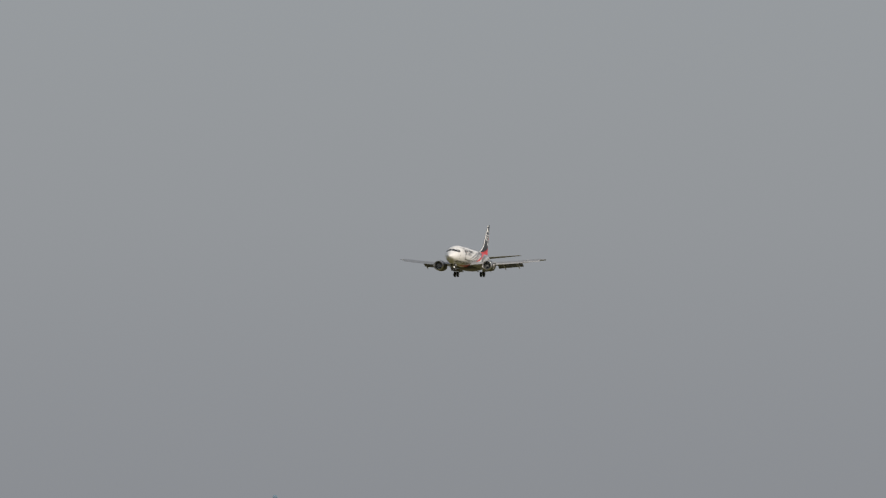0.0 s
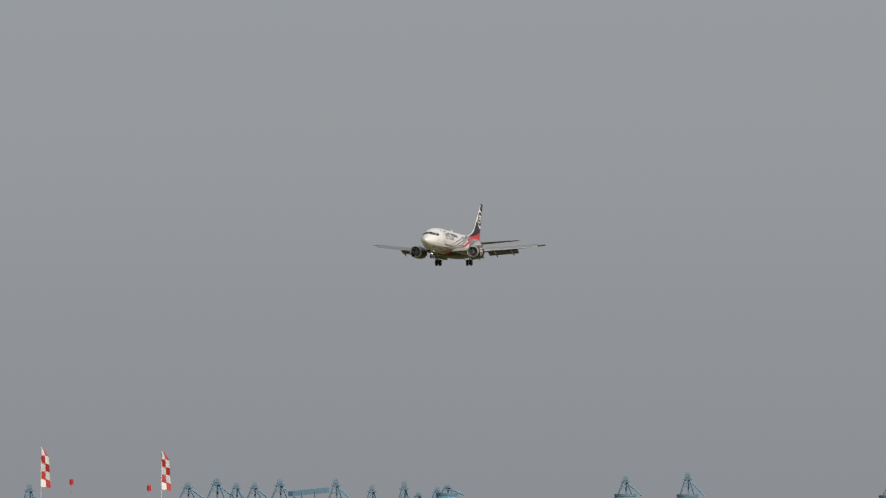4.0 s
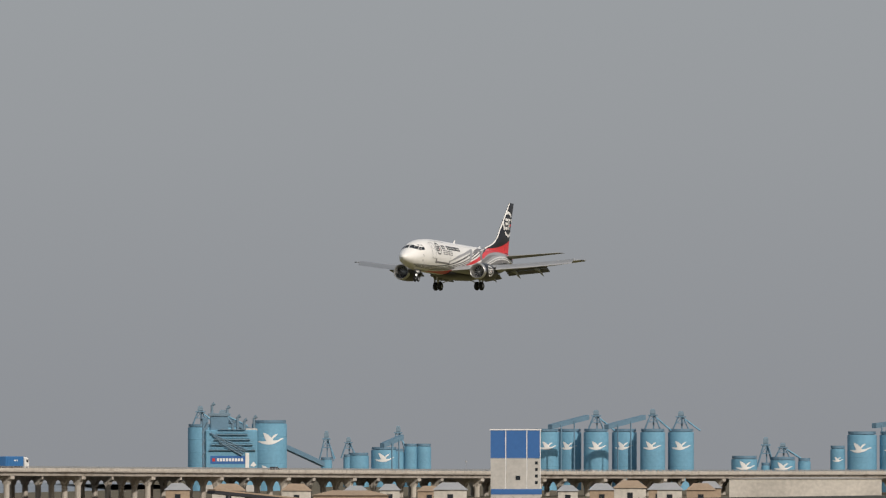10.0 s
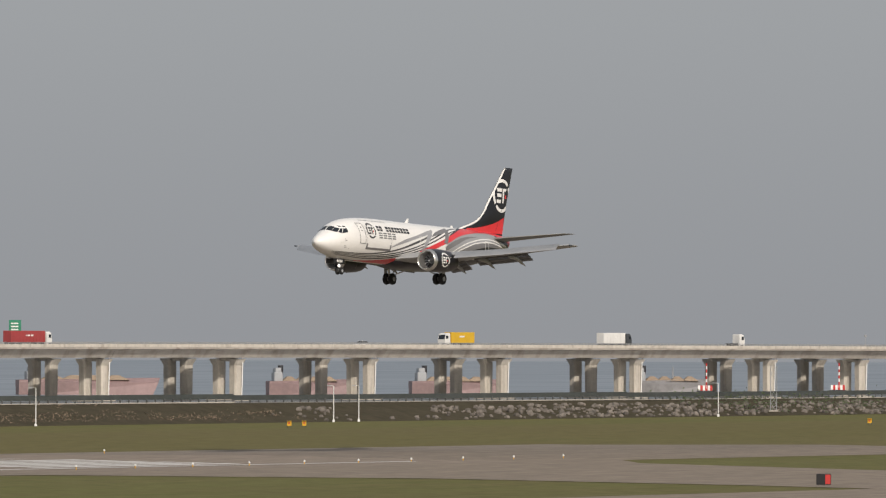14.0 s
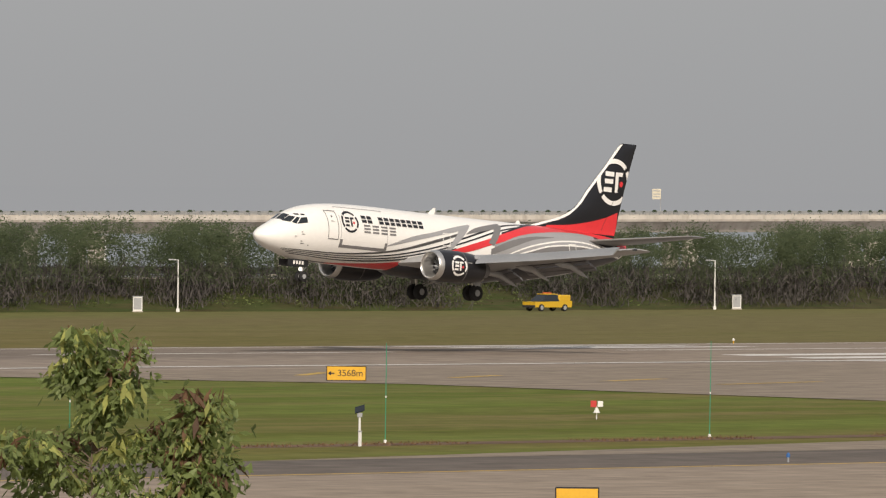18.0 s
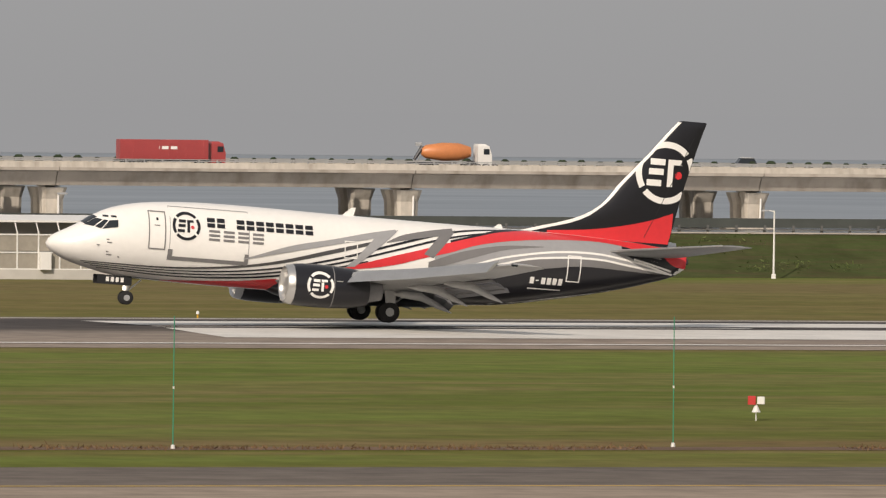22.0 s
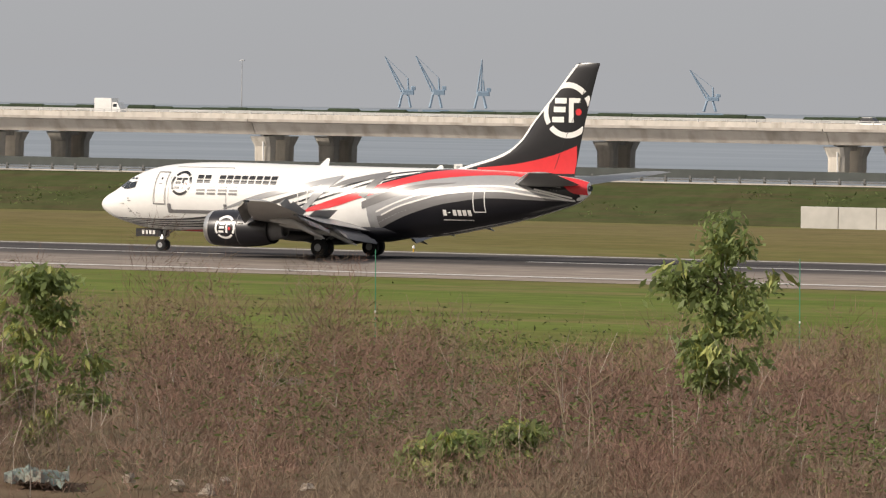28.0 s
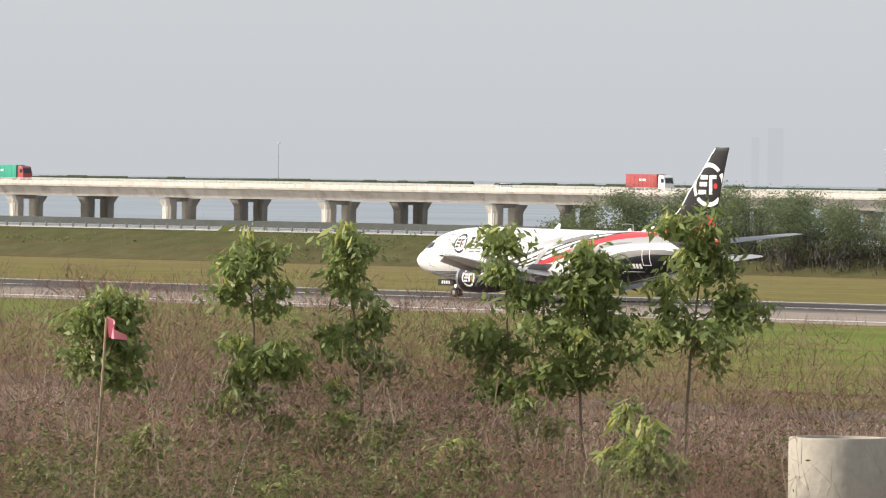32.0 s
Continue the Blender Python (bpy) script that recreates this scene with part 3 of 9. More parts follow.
def build_plane():
    jet = thing("cargo_jet", "white cargo jet with black, grey and red swooshes, gear down", "airliner")
    rings = []
    stations = [0.0, 0.05, 0.12, 0.28, 0.45, 0.7, 1.0, 1.3, 1.6, 1.9, 2.2, 2.6, 3.0, 3.45, 3.9, 4.4, 5.0, 5.7, 6.4, 7.2] + [8 + i for i in range(24)] + [31.3, 31.6, 31.8]
    for s in stations:
        c, h, w = body_at(s)
        rings.append([(s - 16.5, w * math.cos(t), c + h * math.sin(t)) for t in (2 * math.pi * i / 40 for i in range(40))])
    body = part("fuselage", Shape().loft(rings), M_SKIN, jet, "gloss white fuselage", True)
    part("tail_exhaust", Shape().lathe([(15.25, 0.16), (15.42, 0.15), (15.38, 0.11)], (0, 0, 4.28), "x", 16), M_DARK, body)
    # belly fairing
    fr = []
    for s, w, zb in ((10.6, 0.5, 1.45), (11.6, 1.55, 1.12), (13, 1.85, 1.0), (16.5, 1.9, 0.98), (19, 1.7, 1.1), (21, 0.6, 1.42)):
        fr.append([(s - 16.5, w * math.cos(t), 1.75 + (1.75 - zb) * min(0.25, math.sin(t)) if math.sin(t) > 0 else 1.75 + (1.75 - zb) * math.sin(t)) for t in (2 * math.pi * i / 24 for i in range(24))])
    part("belly_fairing", Shape().loft(fr), M_LBLACK, body, "black belly fairing", True)
    for side in (-1, 1):
        def livery(name, lo, up, s0, s1, mat, lift, n=40, rows=5, label=""):
            part(name, body_strip(lo, up, s0, s1, side, lift, n, rows), mat, body, label, "open")
        keel = [(0, 0.5), (33, 0.5)]
        black_top = [(17.6, 1.15), (18.77, 1.62), (19.54, 1.96), (20.81, 2.47), (22.09, 2.90), (23.38, 3.25), (24.67, 3.47), (25.97, 3.64), (27.27, 3.65), (28.58, 3.61), (29.89, 3.57), (31.6, 3.6)]
        line_1 = [(19.2, 2.73), (20.75, 3.36), (22.03, 3.76), (23.32, 4.03), (24.62, 4.23), (25.92, 4.32), (27.23, 4.30), (28.55, 4.12), (29.34, 4.0), (30.94, 3.6)]
        line_2 = [(19.5, 2.56), (20.77, 3.10), (22.05, 3.47), (23.34, 3.80), (24.64, 3.97), (25.94, 4.05), (27.25, 4.04), (28.57, 3.88), (29.89, 3.72), (31.2, 3.58)]
        red_low = [(14.25, 2.62), (15.55, 2.79), (16.84, 3.06), (18.12, 3.46), (19.41, 3.81), (20.69, 4.24), (21.98, 4.52), (23.28, 4.70), (24.58, 4.82), (25.88, 4.89), (27.19, 4.90), (28.51, 4.76), (29.1, 4.62), (31.6, 4.3)]
        red_top = [(14.25, 2.70), (15.53, 3.10), (16.81, 3.50), (18.10, 3.88), (19.38, 4.28), (20.66, 4.63), (21.95, 4.96), (23.25, 5.14), (24.55, 5.28), (27.15, 5.52), (31.5, 6.6)]
        up = lambda line, d: [(q, z + d) for q, z in line]
        livery("tail_black", keel, black_top, 17.7, 31.6, M_LBLACK, 0.010, 60, 12, "black lower tail")
        livery("tail_grey", black_top, red_low, 18.7, 30.4, M_LSILVER, 0.008, 60, 6, "silver-grey band")
        livery("tail_shade", black_top, line_2, 19.3, 30.6, M_LGREY, 0.012, 50, 3)
        livery("tail_dusk", [(28.3, 4.45), (29.34, 4.0), (31.4, 3.5)], red_low, 28.3, 31.4, M_LBLACK, 0.013, 20, 3)
        livery("tail_blade", [(18.4, 2.9), (20.0, 3.45), (22.2, 4.15), (24.2, 4.44)], [(18.4, 3.3), (20.0, 3.9), (22.2, 4.36), (24.2, 4.47)], 18.4, 24.2, M_LGREY, 0.012, 30, 2)
        for line, s0, s1 in ((line_1, 19.3, 30.9), (line_2, 19.6, 31.1), ([(28.7, 4.24), (29.9, 3.99), (31.1, 3.72)], 28.9, 31.0)):
            livery("white_line", up(line, -0.05), up(line, 0.05), s0, s1, M_SKIN, 0.016, 50, 1)
        livery("red_swoosh", red_low, red_top, 14.3, 31.2, M_LRED, 0.018, 70, 6, "red swoosh")
        livery("red_tail_cone", [(30.5, 4.42), (31.0, 4.05), (31.8, 3.9)], [(30.5, 5.4), (32.1, 5.4)], 30.5, 31.79, M_LRED, 0.021, 16, 6, "red tail cone")
        livery("black_swoosh", red_top, up(red_top, 0.10), 19.5, 24.4, M_LBLACK, 0.016, 30, 2)
        # dark stripes that sweep back from under the nose
        for lo, wide, s0, s1 in (([(1.6, 2.06), (6.4, 2.06), (10.31, 2.50), (13.67, 3.34), (15.95, 4.02)], (0.03, 0.08, 0.13, 0.20, 0.14), 1.6, 15.95),
                                 ([(1.7, 1.98), (6.4, 1.93), (10.33, 2.27), (13.69, 3.00), (16.8, 3.97), (19.0, 4.60), (20.2, 4.86), (23.4, 5.17)], (0.03, 0.05, 0.08, 0.10, 0.11, 0.10, 0.08, 0.03), 1.8, 23.2),
                                 ([(2.0, 1.89), (6.4, 1.79), (10.34, 2.09), (13.7, 2.79), (16.8, 3.70), (19.0, 4.36), (20.2, 4.64), (22.6, 5.06)], (0.03, 0.05, 0.08, 0.09, 0.10, 0.10, 0.08, 0.03), 2.1, 22.4),
                                 ([(2.3, 1.80), (6.4, 1.65), (10.35, 1.92), (13.7, 2.58), (15.5, 3.10)], (0.03, 0.06, 0.09, 0.09, 0.05), 2.4, 15.4)):
            livery("black_stripe", lo, [(q, z + d) for (q, z), d in zip(lo, wide)], s0, s1, M_LBLACK if s1 > 16 or s0 > 2 else M_LSTRIPE, 0.012, 60, 1)
        # two grey brackets: a rising bar and a leg that folds back down
        for mat, lo, hi, s0, s1, leg in ((M_LSILVER, [(9.3, 2.72), (11.58, 3.27), (13.64, 3.76), (15.76, 4.24), (17.0, 4.62)], [(9.3, 2.76), (11.56, 3.55), (13.63, 4.02), (15.5, 4.47), (17.0, 4.76)], 9.3, 16.8, ((15.70, 4.24, 16.95, 4.72), (14.35, 2.74, 14.78, 2.80))),
                                         (M_LGREY, [(16.3, 4.06), (18.0, 4.40), (18.97, 4.58), (19.9, 4.8)], [(16.3, 4.10), (17.0, 4.44), (18.2, 4.74), (19.6, 4.98), (19.9, 5.02)], 16.3, 19.7, ((18.95, 4.58, 19.84, 4.92), (18.15, 3.66, 18.62, 3.50)))):
            livery("grey_bracket_bar", lo, hi, s0, s1, mat, 0.020, 30, 2)
            (xa, za, xb, zb), (xc, zc, xd, zd) = leg
            g = []
            for i in range(13):
                u = i / 12
                row = []
                for j in range(5):
                    v = j / 4
                    q, z = (xa + (xb - xa) * v) * (1 - u) + (xc + (xd - xc) * v) * u, (za + (zb - za) * v) * (1 - u) + (zc + (zd - zc) * v) * u
                    y, z = skin_y(q, z, 0.024)
                    row.append((q - 16.5, side * y, z))
                g.append(row)
            part("grey_bracket_leg", Shape().loft(g, caps=False, closed=False), mat, body, "", "open")
        livery("red_belly", keel, [(5.6, 1.46), (7, 1.52), (9.6, 1.72), (11.5, 1.98), (13.5, 2.15)], 5.6, 13.5, M_LRED, 0.009, 30, 6, "red belly panel")
        livery("dark_belly", keel, [(4.2, 1.5), (5.6, 1.46)], 4.2, 5.6, M_LBLACK, 0.009, 16, 4)

        def put(x, z):
            y, zz = skin_y(x, z, 0.015)
            return (x - 16.5, side * y, zz)

        def put_out(x, z):
            y, zz = skin_y(x, z, 0.032)
            return (x - 16.5, side * y, zz)
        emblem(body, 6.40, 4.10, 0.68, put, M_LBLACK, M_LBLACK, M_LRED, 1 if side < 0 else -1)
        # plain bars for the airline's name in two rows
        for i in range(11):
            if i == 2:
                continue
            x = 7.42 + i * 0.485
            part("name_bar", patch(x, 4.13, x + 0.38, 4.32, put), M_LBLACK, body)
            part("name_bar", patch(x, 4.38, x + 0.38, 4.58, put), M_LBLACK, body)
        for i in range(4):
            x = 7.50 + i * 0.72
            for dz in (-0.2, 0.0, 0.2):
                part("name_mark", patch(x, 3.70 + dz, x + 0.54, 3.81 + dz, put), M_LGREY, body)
        # doors and cargo hatch as thin outlines
        for x0, x1, z0, z1, w, mt in ((4.58, 5.40, 2.90, 4.72, 0.045, M_LGREY), (25.40, 26.12, 2.86, 4.15, 0.055, M_SKIN), (14.2, 14.86, 3.16, 4.0, 0.05, M_SKIN)):
            for q in ((x0, z0, x0 + w, z1), (x1 - w, z0, x1, z1), (x0, z0, x1, z0 + w), (x0, z1 - w, x1, z1)):
                part("door_seam", patch(*q, put_out, 6, 8), mt, body)
        part("door_window", patch(4.95, 4.28, 5.05, 4.40, put), M_GLASS, body)
        part("door_handle", patch(4.86, 4.02, 5.12, 4.06, put), M_LGREY, body)
        if side < 0:
            for q in ((5.56, 2.44, 9.52, 2.62), (5.56, 2.44, 5.78, 2.95), (9.32, 2.44, 9.52, 2.97)):
                part("cargo_door_hinge", patch(*q, put, 8, 2), M_LGREY, body, "dark grey cargo door sill")
            for q in ((5.6, 4.98, 9.5, 5.01), (5.6, 2.7, 5.63, 4.98), (9.47, 2.7, 9.5, 4.98)):
                part("cargo_door_seam", patch(*q, put, 8, 4), M_LSILVER, body)
        for i in range(6):
            part("registration_bar", patch(23.56 + i * 0.295, 2.66 if i != 1 else 2.80, 23.56 + i * 0.295 + (0.21 if i != 1 else 0.16), 2.98 if i != 1 else 2.86, put_out), M_SKIN, body)
        part("registration_bar", patch(23.5, 2.40, 25.25, 2.45, put_out), M_SKIN, body)
        # flight deck windows
        for q in (((1.66, 3.82), (2.03, 3.76), (2.47, 4.12), (2.18, 4.17)), ((2.09, 3.75), (2.36, 3.68), (2.71, 4.09), (2.53, 4.11)), ((2.42, 3.67), (3.14, 3.80), (3.16, 4.14), (2.77, 4.09))):
            g = []
            for i in range(5):
                a = Vector(q[0]).lerp(Vector(q[1]), i / 4)
                b = Vector(q[3]).lerp(Vector(q[2]), i / 4)
                row = []
                for j in range(5):
                    p = a.lerp(b, j / 4)
                    y, z = skin_y(p.x, p.y, 0.014)
                    row.append((p.x - 16.5, side * y, z))
                g.append(row)
            part("cockpit_window", Shape().loft(g, caps=False, closed=False), M_GLASS, body, "dark cockpit window", "open")
        for x in (2.50, 2.86):
            part("eyebrow_window", patch(x, 4.25, x + 0.24, 4.34, put), M_GLASS, body)
        for x, z, w in ((2.62, 3.16, 0.12), (2.66, 3.02, 0.22), (2.64, 2.58, 0.12), (2.68, 2.44, 0.24), (3.2, 2.36, 0.1)):
            part("static_port", patch(x, z, x + w, z + 0.05, put), M_LGREY, body)
        part("pitot_tube", Shape().tube((2.4 - 16.5, side * 1.3, 2.9), (2.15 - 16.5, side * 1.45, 2.9), 0.03, 0.02), M_ALU, body)
    # front windscreens over the nose
    for k in (-1, 1):
        g = []
        for i in range(5):
            row = []
            for j in range(4):
                u = i / 4
                s = 1.60 + 0.56 * (j / 3) + 0.10 * u * u
                c, h, w = body_at(s)
                y = k * (0.05 + 0.55 * u)
                z = c + h * math.sqrt(max(0.0, 1 - (y / w) ** 2)) + 0.014
                row.append((s - 16.5, y, z))
            g.append(row)
        part("windscreen", Shape().loft(g, caps=False, closed=False), M_GLASS, body, "dark windscreen pane", "open")
    # aerials
    part("blade_aerial", Shape().loft([[(-2.1, -0.03, 5.18), (-1.5, -0.03, 5.18), (-1.5, 0.03, 5.18), (-2.1, 0.03, 5.18)], [(-1.60, -0.015, 5.62), (-1.40, -0.015, 5.62), (-1.40, 0.015, 5.62), (-1.60, 0.015, 5.62)]]), M_SKIN, body)
    part("blade_aerial", Shape().loft([[(5.5, -0.03, 5.16), (6.0, -0.03, 5.16), (6.0, 0.03, 5.16), (5.5, 0.03, 5.16)], [(5.75, -0.015, 5.38), (5.9, -0.015, 5.38), (5.9, 0.015, 5.38), (5.75, 0.015, 5.38)]]), M_SKIN, body)
    # fin: dorsal fillet, black blade, red root, white leading edge
    fx = [(4.9, 22.6, 30.85, 0.06), (5.3, 23.7, 30.93, 0.08), (5.62, 24.95, 31.0, 0.10), (6.0, 26.12, 31.07, 0.15), (6.49, 27.03, 31.17, 0.20), (7.89, 28.24, 31.48, 0.22), (9.28, 29.46, 31.85, 0.17), (10.75, 30.67, 32.27, 0.10), (11.0, 30.9, 32.36, 0.08), (11.08, 31.1, 32.33, 0.04)]

    def fin_ring(z, a, b, th):
        n = 16
        out = []
        for i in range(n):
            t = 2 * math.pi * i / n
            u = 0.5 - 0.5 * math.cos(t)
            out.append((a + (b - a) * u - 16.5, th * 1.9 * math.sqrt(u) * (1 - u) ** 0.8 * (1 if t < math.pi else -1), z))
        return out

    def fin_at(z):
        zs = [f[0] for f in fx]
        return tuple(ease(z, zs, [f[i] for f in fx]) for i in (1, 2, 3))
    fin = part("vertical_fin", Shape().loft([fin_ring(z, *fin_at(z)) for z in (4.9, 5.1, 5.3, 5.46, 5.62, 5.8, 6.0, 6.24, 6.49, 6.9, 7.4, 8, 8.6, 9.2, 9.8, 10.4, 10.75, 11.0, 11.08)]), M_LBLACK, jet, "black tail fin", True)
    for side in (-1, 1):
        def fput(x, z, lift=0.012):
            a, b, th = fin_at(z)
            u = min(0.999, max(0.001, (x - a) / (b - a)))
            return (x - 16.5, side * (th * 1.9 * math.sqrt(u) * (1 - u) ** 0.8 + lift), z)
        g = []
        for i in range(25):
            z = 5.2 + 5.8 * i / 24
            a, b, th = fin_at(z)
            wd = 0.18 + 0.36 * max(0.0, min(1.0, (6.45 - z) / 0.8))
            g.append([fput(a + wd * j / 4, z) for j in range(5)])
        part("fin_leading_edge", Shape().loft(g, caps=False, closed=False), M_SKIN, fin, "white fin leading edge", "open")
        g = []
        for i in range(21):
            x = 24.7 + 6.3 * i / 20
            top = ease(x, (24.5, 27.1, 29.7, 31.1), (5.27, 5.52, 6.09, 6.61))
            g.append([fput(min(x, fin_at(5.05 + (top - 5.05) * j / 5)[1] - 0.03), 5.05 + (top - 5.05) * j / 5, 0.016) for j in range(6)])
        part("fin_red_root", Shape().loft(g, caps=False, closed=False), M_LRED, fin, "red fin root", "open")
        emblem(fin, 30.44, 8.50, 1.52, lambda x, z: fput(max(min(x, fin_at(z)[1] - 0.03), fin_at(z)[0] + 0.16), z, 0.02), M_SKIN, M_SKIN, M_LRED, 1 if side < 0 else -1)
        part("rudder_seam", patch(29.6, 5.3, 29.63, 10.3, lambda x, z: fput(x + 0.43 * (z - 5.3), z, 0.026), 1, 20), M_DARK, fin)
    # tailplane
    for side in (-1, 1):
        w = wing_surface([(side * 0.5, 27.5 - 16.5, 4.0, 4.40, 0.09, -1), (side * 6.2, 31.75 - 16.5, 1.45, 5.14, 0.08, -1), (side * 6.35, 32.2 - 16.5, 0.95, 5.16, 0.05, -1)], camber=0)
        tp = part("tailplane", w, M_TAILPLANE, jet, "dull grey tailplane", True)
        part("leading_edge", Shape().tube((27.6 - 16.5, side * 0.95, 4.50), (31.72 - 16.5, side * 6.15, 5.17), 0.06, 0.035), M_ALU, tp)
    # wings with flaps out
    legs = []
    stn = [(1.2, 11.0, 7.9, 1.85, 0.12), (3.0, 12.1, 6.6, 2.05, 0.12), (5.2, 13.4, 4.6, 2.30, 0.115), (9.5, 15.95, 3.4, 2.78, 0.11), (14.1, 18.85, 1.75, 3.42, 0.10), (14.44, 19.3, 1.1, 3.46, 0.06)]

    def wing_at(y):
        ys = [q[0] for q in stn]
        return tuple(ease(y, ys, [q[i] for q in stn]) for i in (1, 2, 3))
    for side in (-1, 1):
        wing = part("wing", wing_surface([(side * q[0], q[1] - 16.5, q[2], q[3], q[4], 1.5) for q in stn]), M_WING, jet, "light grey swept wing with flaps down", True)
        sl = []
        for y in (5.9, 9.5, 13.6):
            x, c, z = wing_at(y)
            sl.append([(x - 16.5 + dx, side * y, z + dz) for dx, dz in ((-0.42, -0.34), (-0.34, -0.20), (-0.06, 0.10), (0.16, 0.22), (0.06, 0.06), (-0.16, -0.16))])
        part("slat", Shape().loft(sl), M_ALU, wing, "bright metal slat", True)
        for y0, y1, drop in ((2.0, 4.3, 22), (5.4, 9.9, 22)):
            for k, (off, ln, ang) in enumerate(((0.0, 0.55, drop - 8), (0.48, 0.75, drop), (1.10, 0.42, drop + 14))):
                fl = []
                for y in (y0, y1):
                    x, c, z = wing_at(y)
                    kk = 0.75 + 0.25 * (y0 < 5)
                    x0 = x + c * 0.90 + off * kk
                    z0 = z - 0.10 - 0.40 * off * kk - 0.02 * c
                    a = radians(ang)
                    e = ln * kk
                    fl.append([(x0 - 16.5 + u * e * math.cos(a) + v * math.sin(a), side * y, z0 - u * e * math.sin(a) + v * math.cos(a)) for u, v in ((0, 0), (0.15, 0.09), (0.5, 0.08), (1, 0.0), (0.5, -0.03), (0.15, -0.06))])
                part("flap", Shape().loft(fl), M_FLAP, wing, "grey extended flap", True)
        for y in (3.6, 6.7, 9.2):
            x, c, z = wing_at(y)
            fr = []
            for d, r in ((-1.9, 0.04), (-1.4, 0.16), (-0.5, 0.20), (0.35, 0.16), (1.05, 0.02)):
                zz = z - 0.30 - 0.03 * c - max(0, d + 0.6) * 0.42
                fr.append([(x + c * 0.95 + d - 16.5, side * y + r * 0.6 * math.cos(t), zz + r * math.sin(t)) for t in (2 * math.pi * i / 10 for i in range(10))])
            part("flap_track_fairing", Shape().loft(fr), M_WING, wing, "", True)
        x, c, z = wing_at(14.2)
        part("tip_lamp", Shape().box((x - 16.4, side * 14.42, z), (0.3, 0.12, 0.1)), M_GLASS, wing)
        # engine
        ex, ey, ez = 10.55 - 16.5, side * 4.83, 1.70
        n = 28

        def squash(prof, keel=0.9):
            rr = []
            for h, r in prof:
                rr.append([(ex + h, ey + r * math.cos(t), ez + r * math.sin(t) * (keel if math.sin(t) < 0 else 1)) for t in (2 * math.pi * i / n for i in range(n))])
            return rr
        eng = part("engine_cowl", Shape().loft(squash([(0.35, 1.02), (0.8, 1.06), (1.6, 1.08), (2.4, 1.06), (3.3, 0.99), (4.05, 0.84), (4.07, 0.72), (3.4, 0.70)]), caps=False), M_LBLACK, jet, "black engine cowling", True)
        part("intake_lip", Shape().loft(squash([(1.0, 0.74), (0.25, 0.77), (0.04, 0.83), (0.0, 0.88), (0.06, 0.95), (0.36, 1.022)]), caps=False), M_ALU, eng, "bright metal intake lip", True)
        part("fan", Shape().loft(squash([(0.95, 0.76), (0.97, 0.3), (0.97, 0.24)])), M_DARK, eng)
        part("spinner", Shape().lathe([(0.35, 0.01), (0.6, 0.14), (0.95, 0.26)], (ex, ey, ez), "x", 14), M_GREY, eng)
        for i in range(14):
            t = 2 * math.pi * i / 14
            part("fan_blade", Shape().loft([[(ex + 0.86, ey + 0.24 * math.cos(t), ez + 0.24 * math.sin(t)), (ex + 0.94, ey + 0.24 * math.cos(t + 0.25), ez + 0.24 * math.sin(t + 0.25)), (ex + 0.95, ey + 0.24 * math.cos(t + 0.26), ez + 0.24 * math.sin(t + 0.26))],
                                            [(ex + 0.78, ey + 0.72 * math.cos(t), ez + 0.68 * math.sin(t)), (ex + 0.94, ey + 0.72 * math.cos(t + 0.18), ez + 0.68 * math.sin(t + 0.18)), (ex + 0.95, ey + 0.72 * math.cos(t + 0.19), ez + 0.68 * math.sin(t + 0.19))]]), M_GREY, eng)
        part("core_nozzle", Shape().loft(squash([(3.3, 0.66), (4.1, 0.58), (4.8, 0.42), (4.82, 0.34), (4.4, 0.32)], 1.0)), M_FLAP, eng, "dull metal exhaust nozzle", True)
        part("pylon", Shape().loft([[(ex + 1.0, ey - 0.12, ez + 0.85), (ex + 4.6, ey - 0.12, ez + 0.25), (ex + 4.6, ey + 0.12, ez + 0.25), (ex + 1.0, ey + 0.12, ez + 0.85)],
                                    [(ex + 2.0, ey - 0.10, 2.62), (ex + 5.6, ey - 0.10, 2.25), (ex + 5.6, ey + 0.10, 2.25), (ex + 2.0, ey + 0.10, 2.62)]]), M_WING, eng)

        part("reverser_seam", Shape().loft(squash([(2.22, 1.068), (2.24, 1.082), (2.27, 1.066)]), caps=False), M_LGREY, eng)
        part("cowl_latch", Shape().box((ex + 2.5, ey + side * 1.02, ez + 0.35), (0.3, 0.05, 0.05)), M_ALU, eng)

        def eput(x, z, flip=-1):
            t = math.asin(max(-0.95, min(0.95, (z - ez) / 1.07)))
            r = 1.088 * (1 if z > ez else 1.0)
            return (x, ey + (side * r * math.cos(t)), ez + r * math.sin(t) * (0.9 if z < ez else 1))
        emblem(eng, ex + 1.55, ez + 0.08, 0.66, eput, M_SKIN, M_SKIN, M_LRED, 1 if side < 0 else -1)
        # main gear
        gear = part("main_gear_leg", Shape().tube((-0.1, side * 2.62, 0.80), (-0.4, side * 2.75, 2.4), 0.10, 0.12, 12).tube((-0.15, side * 2.2, 0.77), (-0.15, side * 3.04, 0.77), 0.07, None, 10).tube((0.1, side * 2.62, 1.2), (0.9, side * 2.4, 1.7), 0.05).tube((-0.1, side * 2.62, 1.0), (0.15, side * 1.2, 1.5), 0.05), M_ALU, jet, "metal main gear leg", True)
        legs.append((gear, -0.42, 20.95, 21.5))
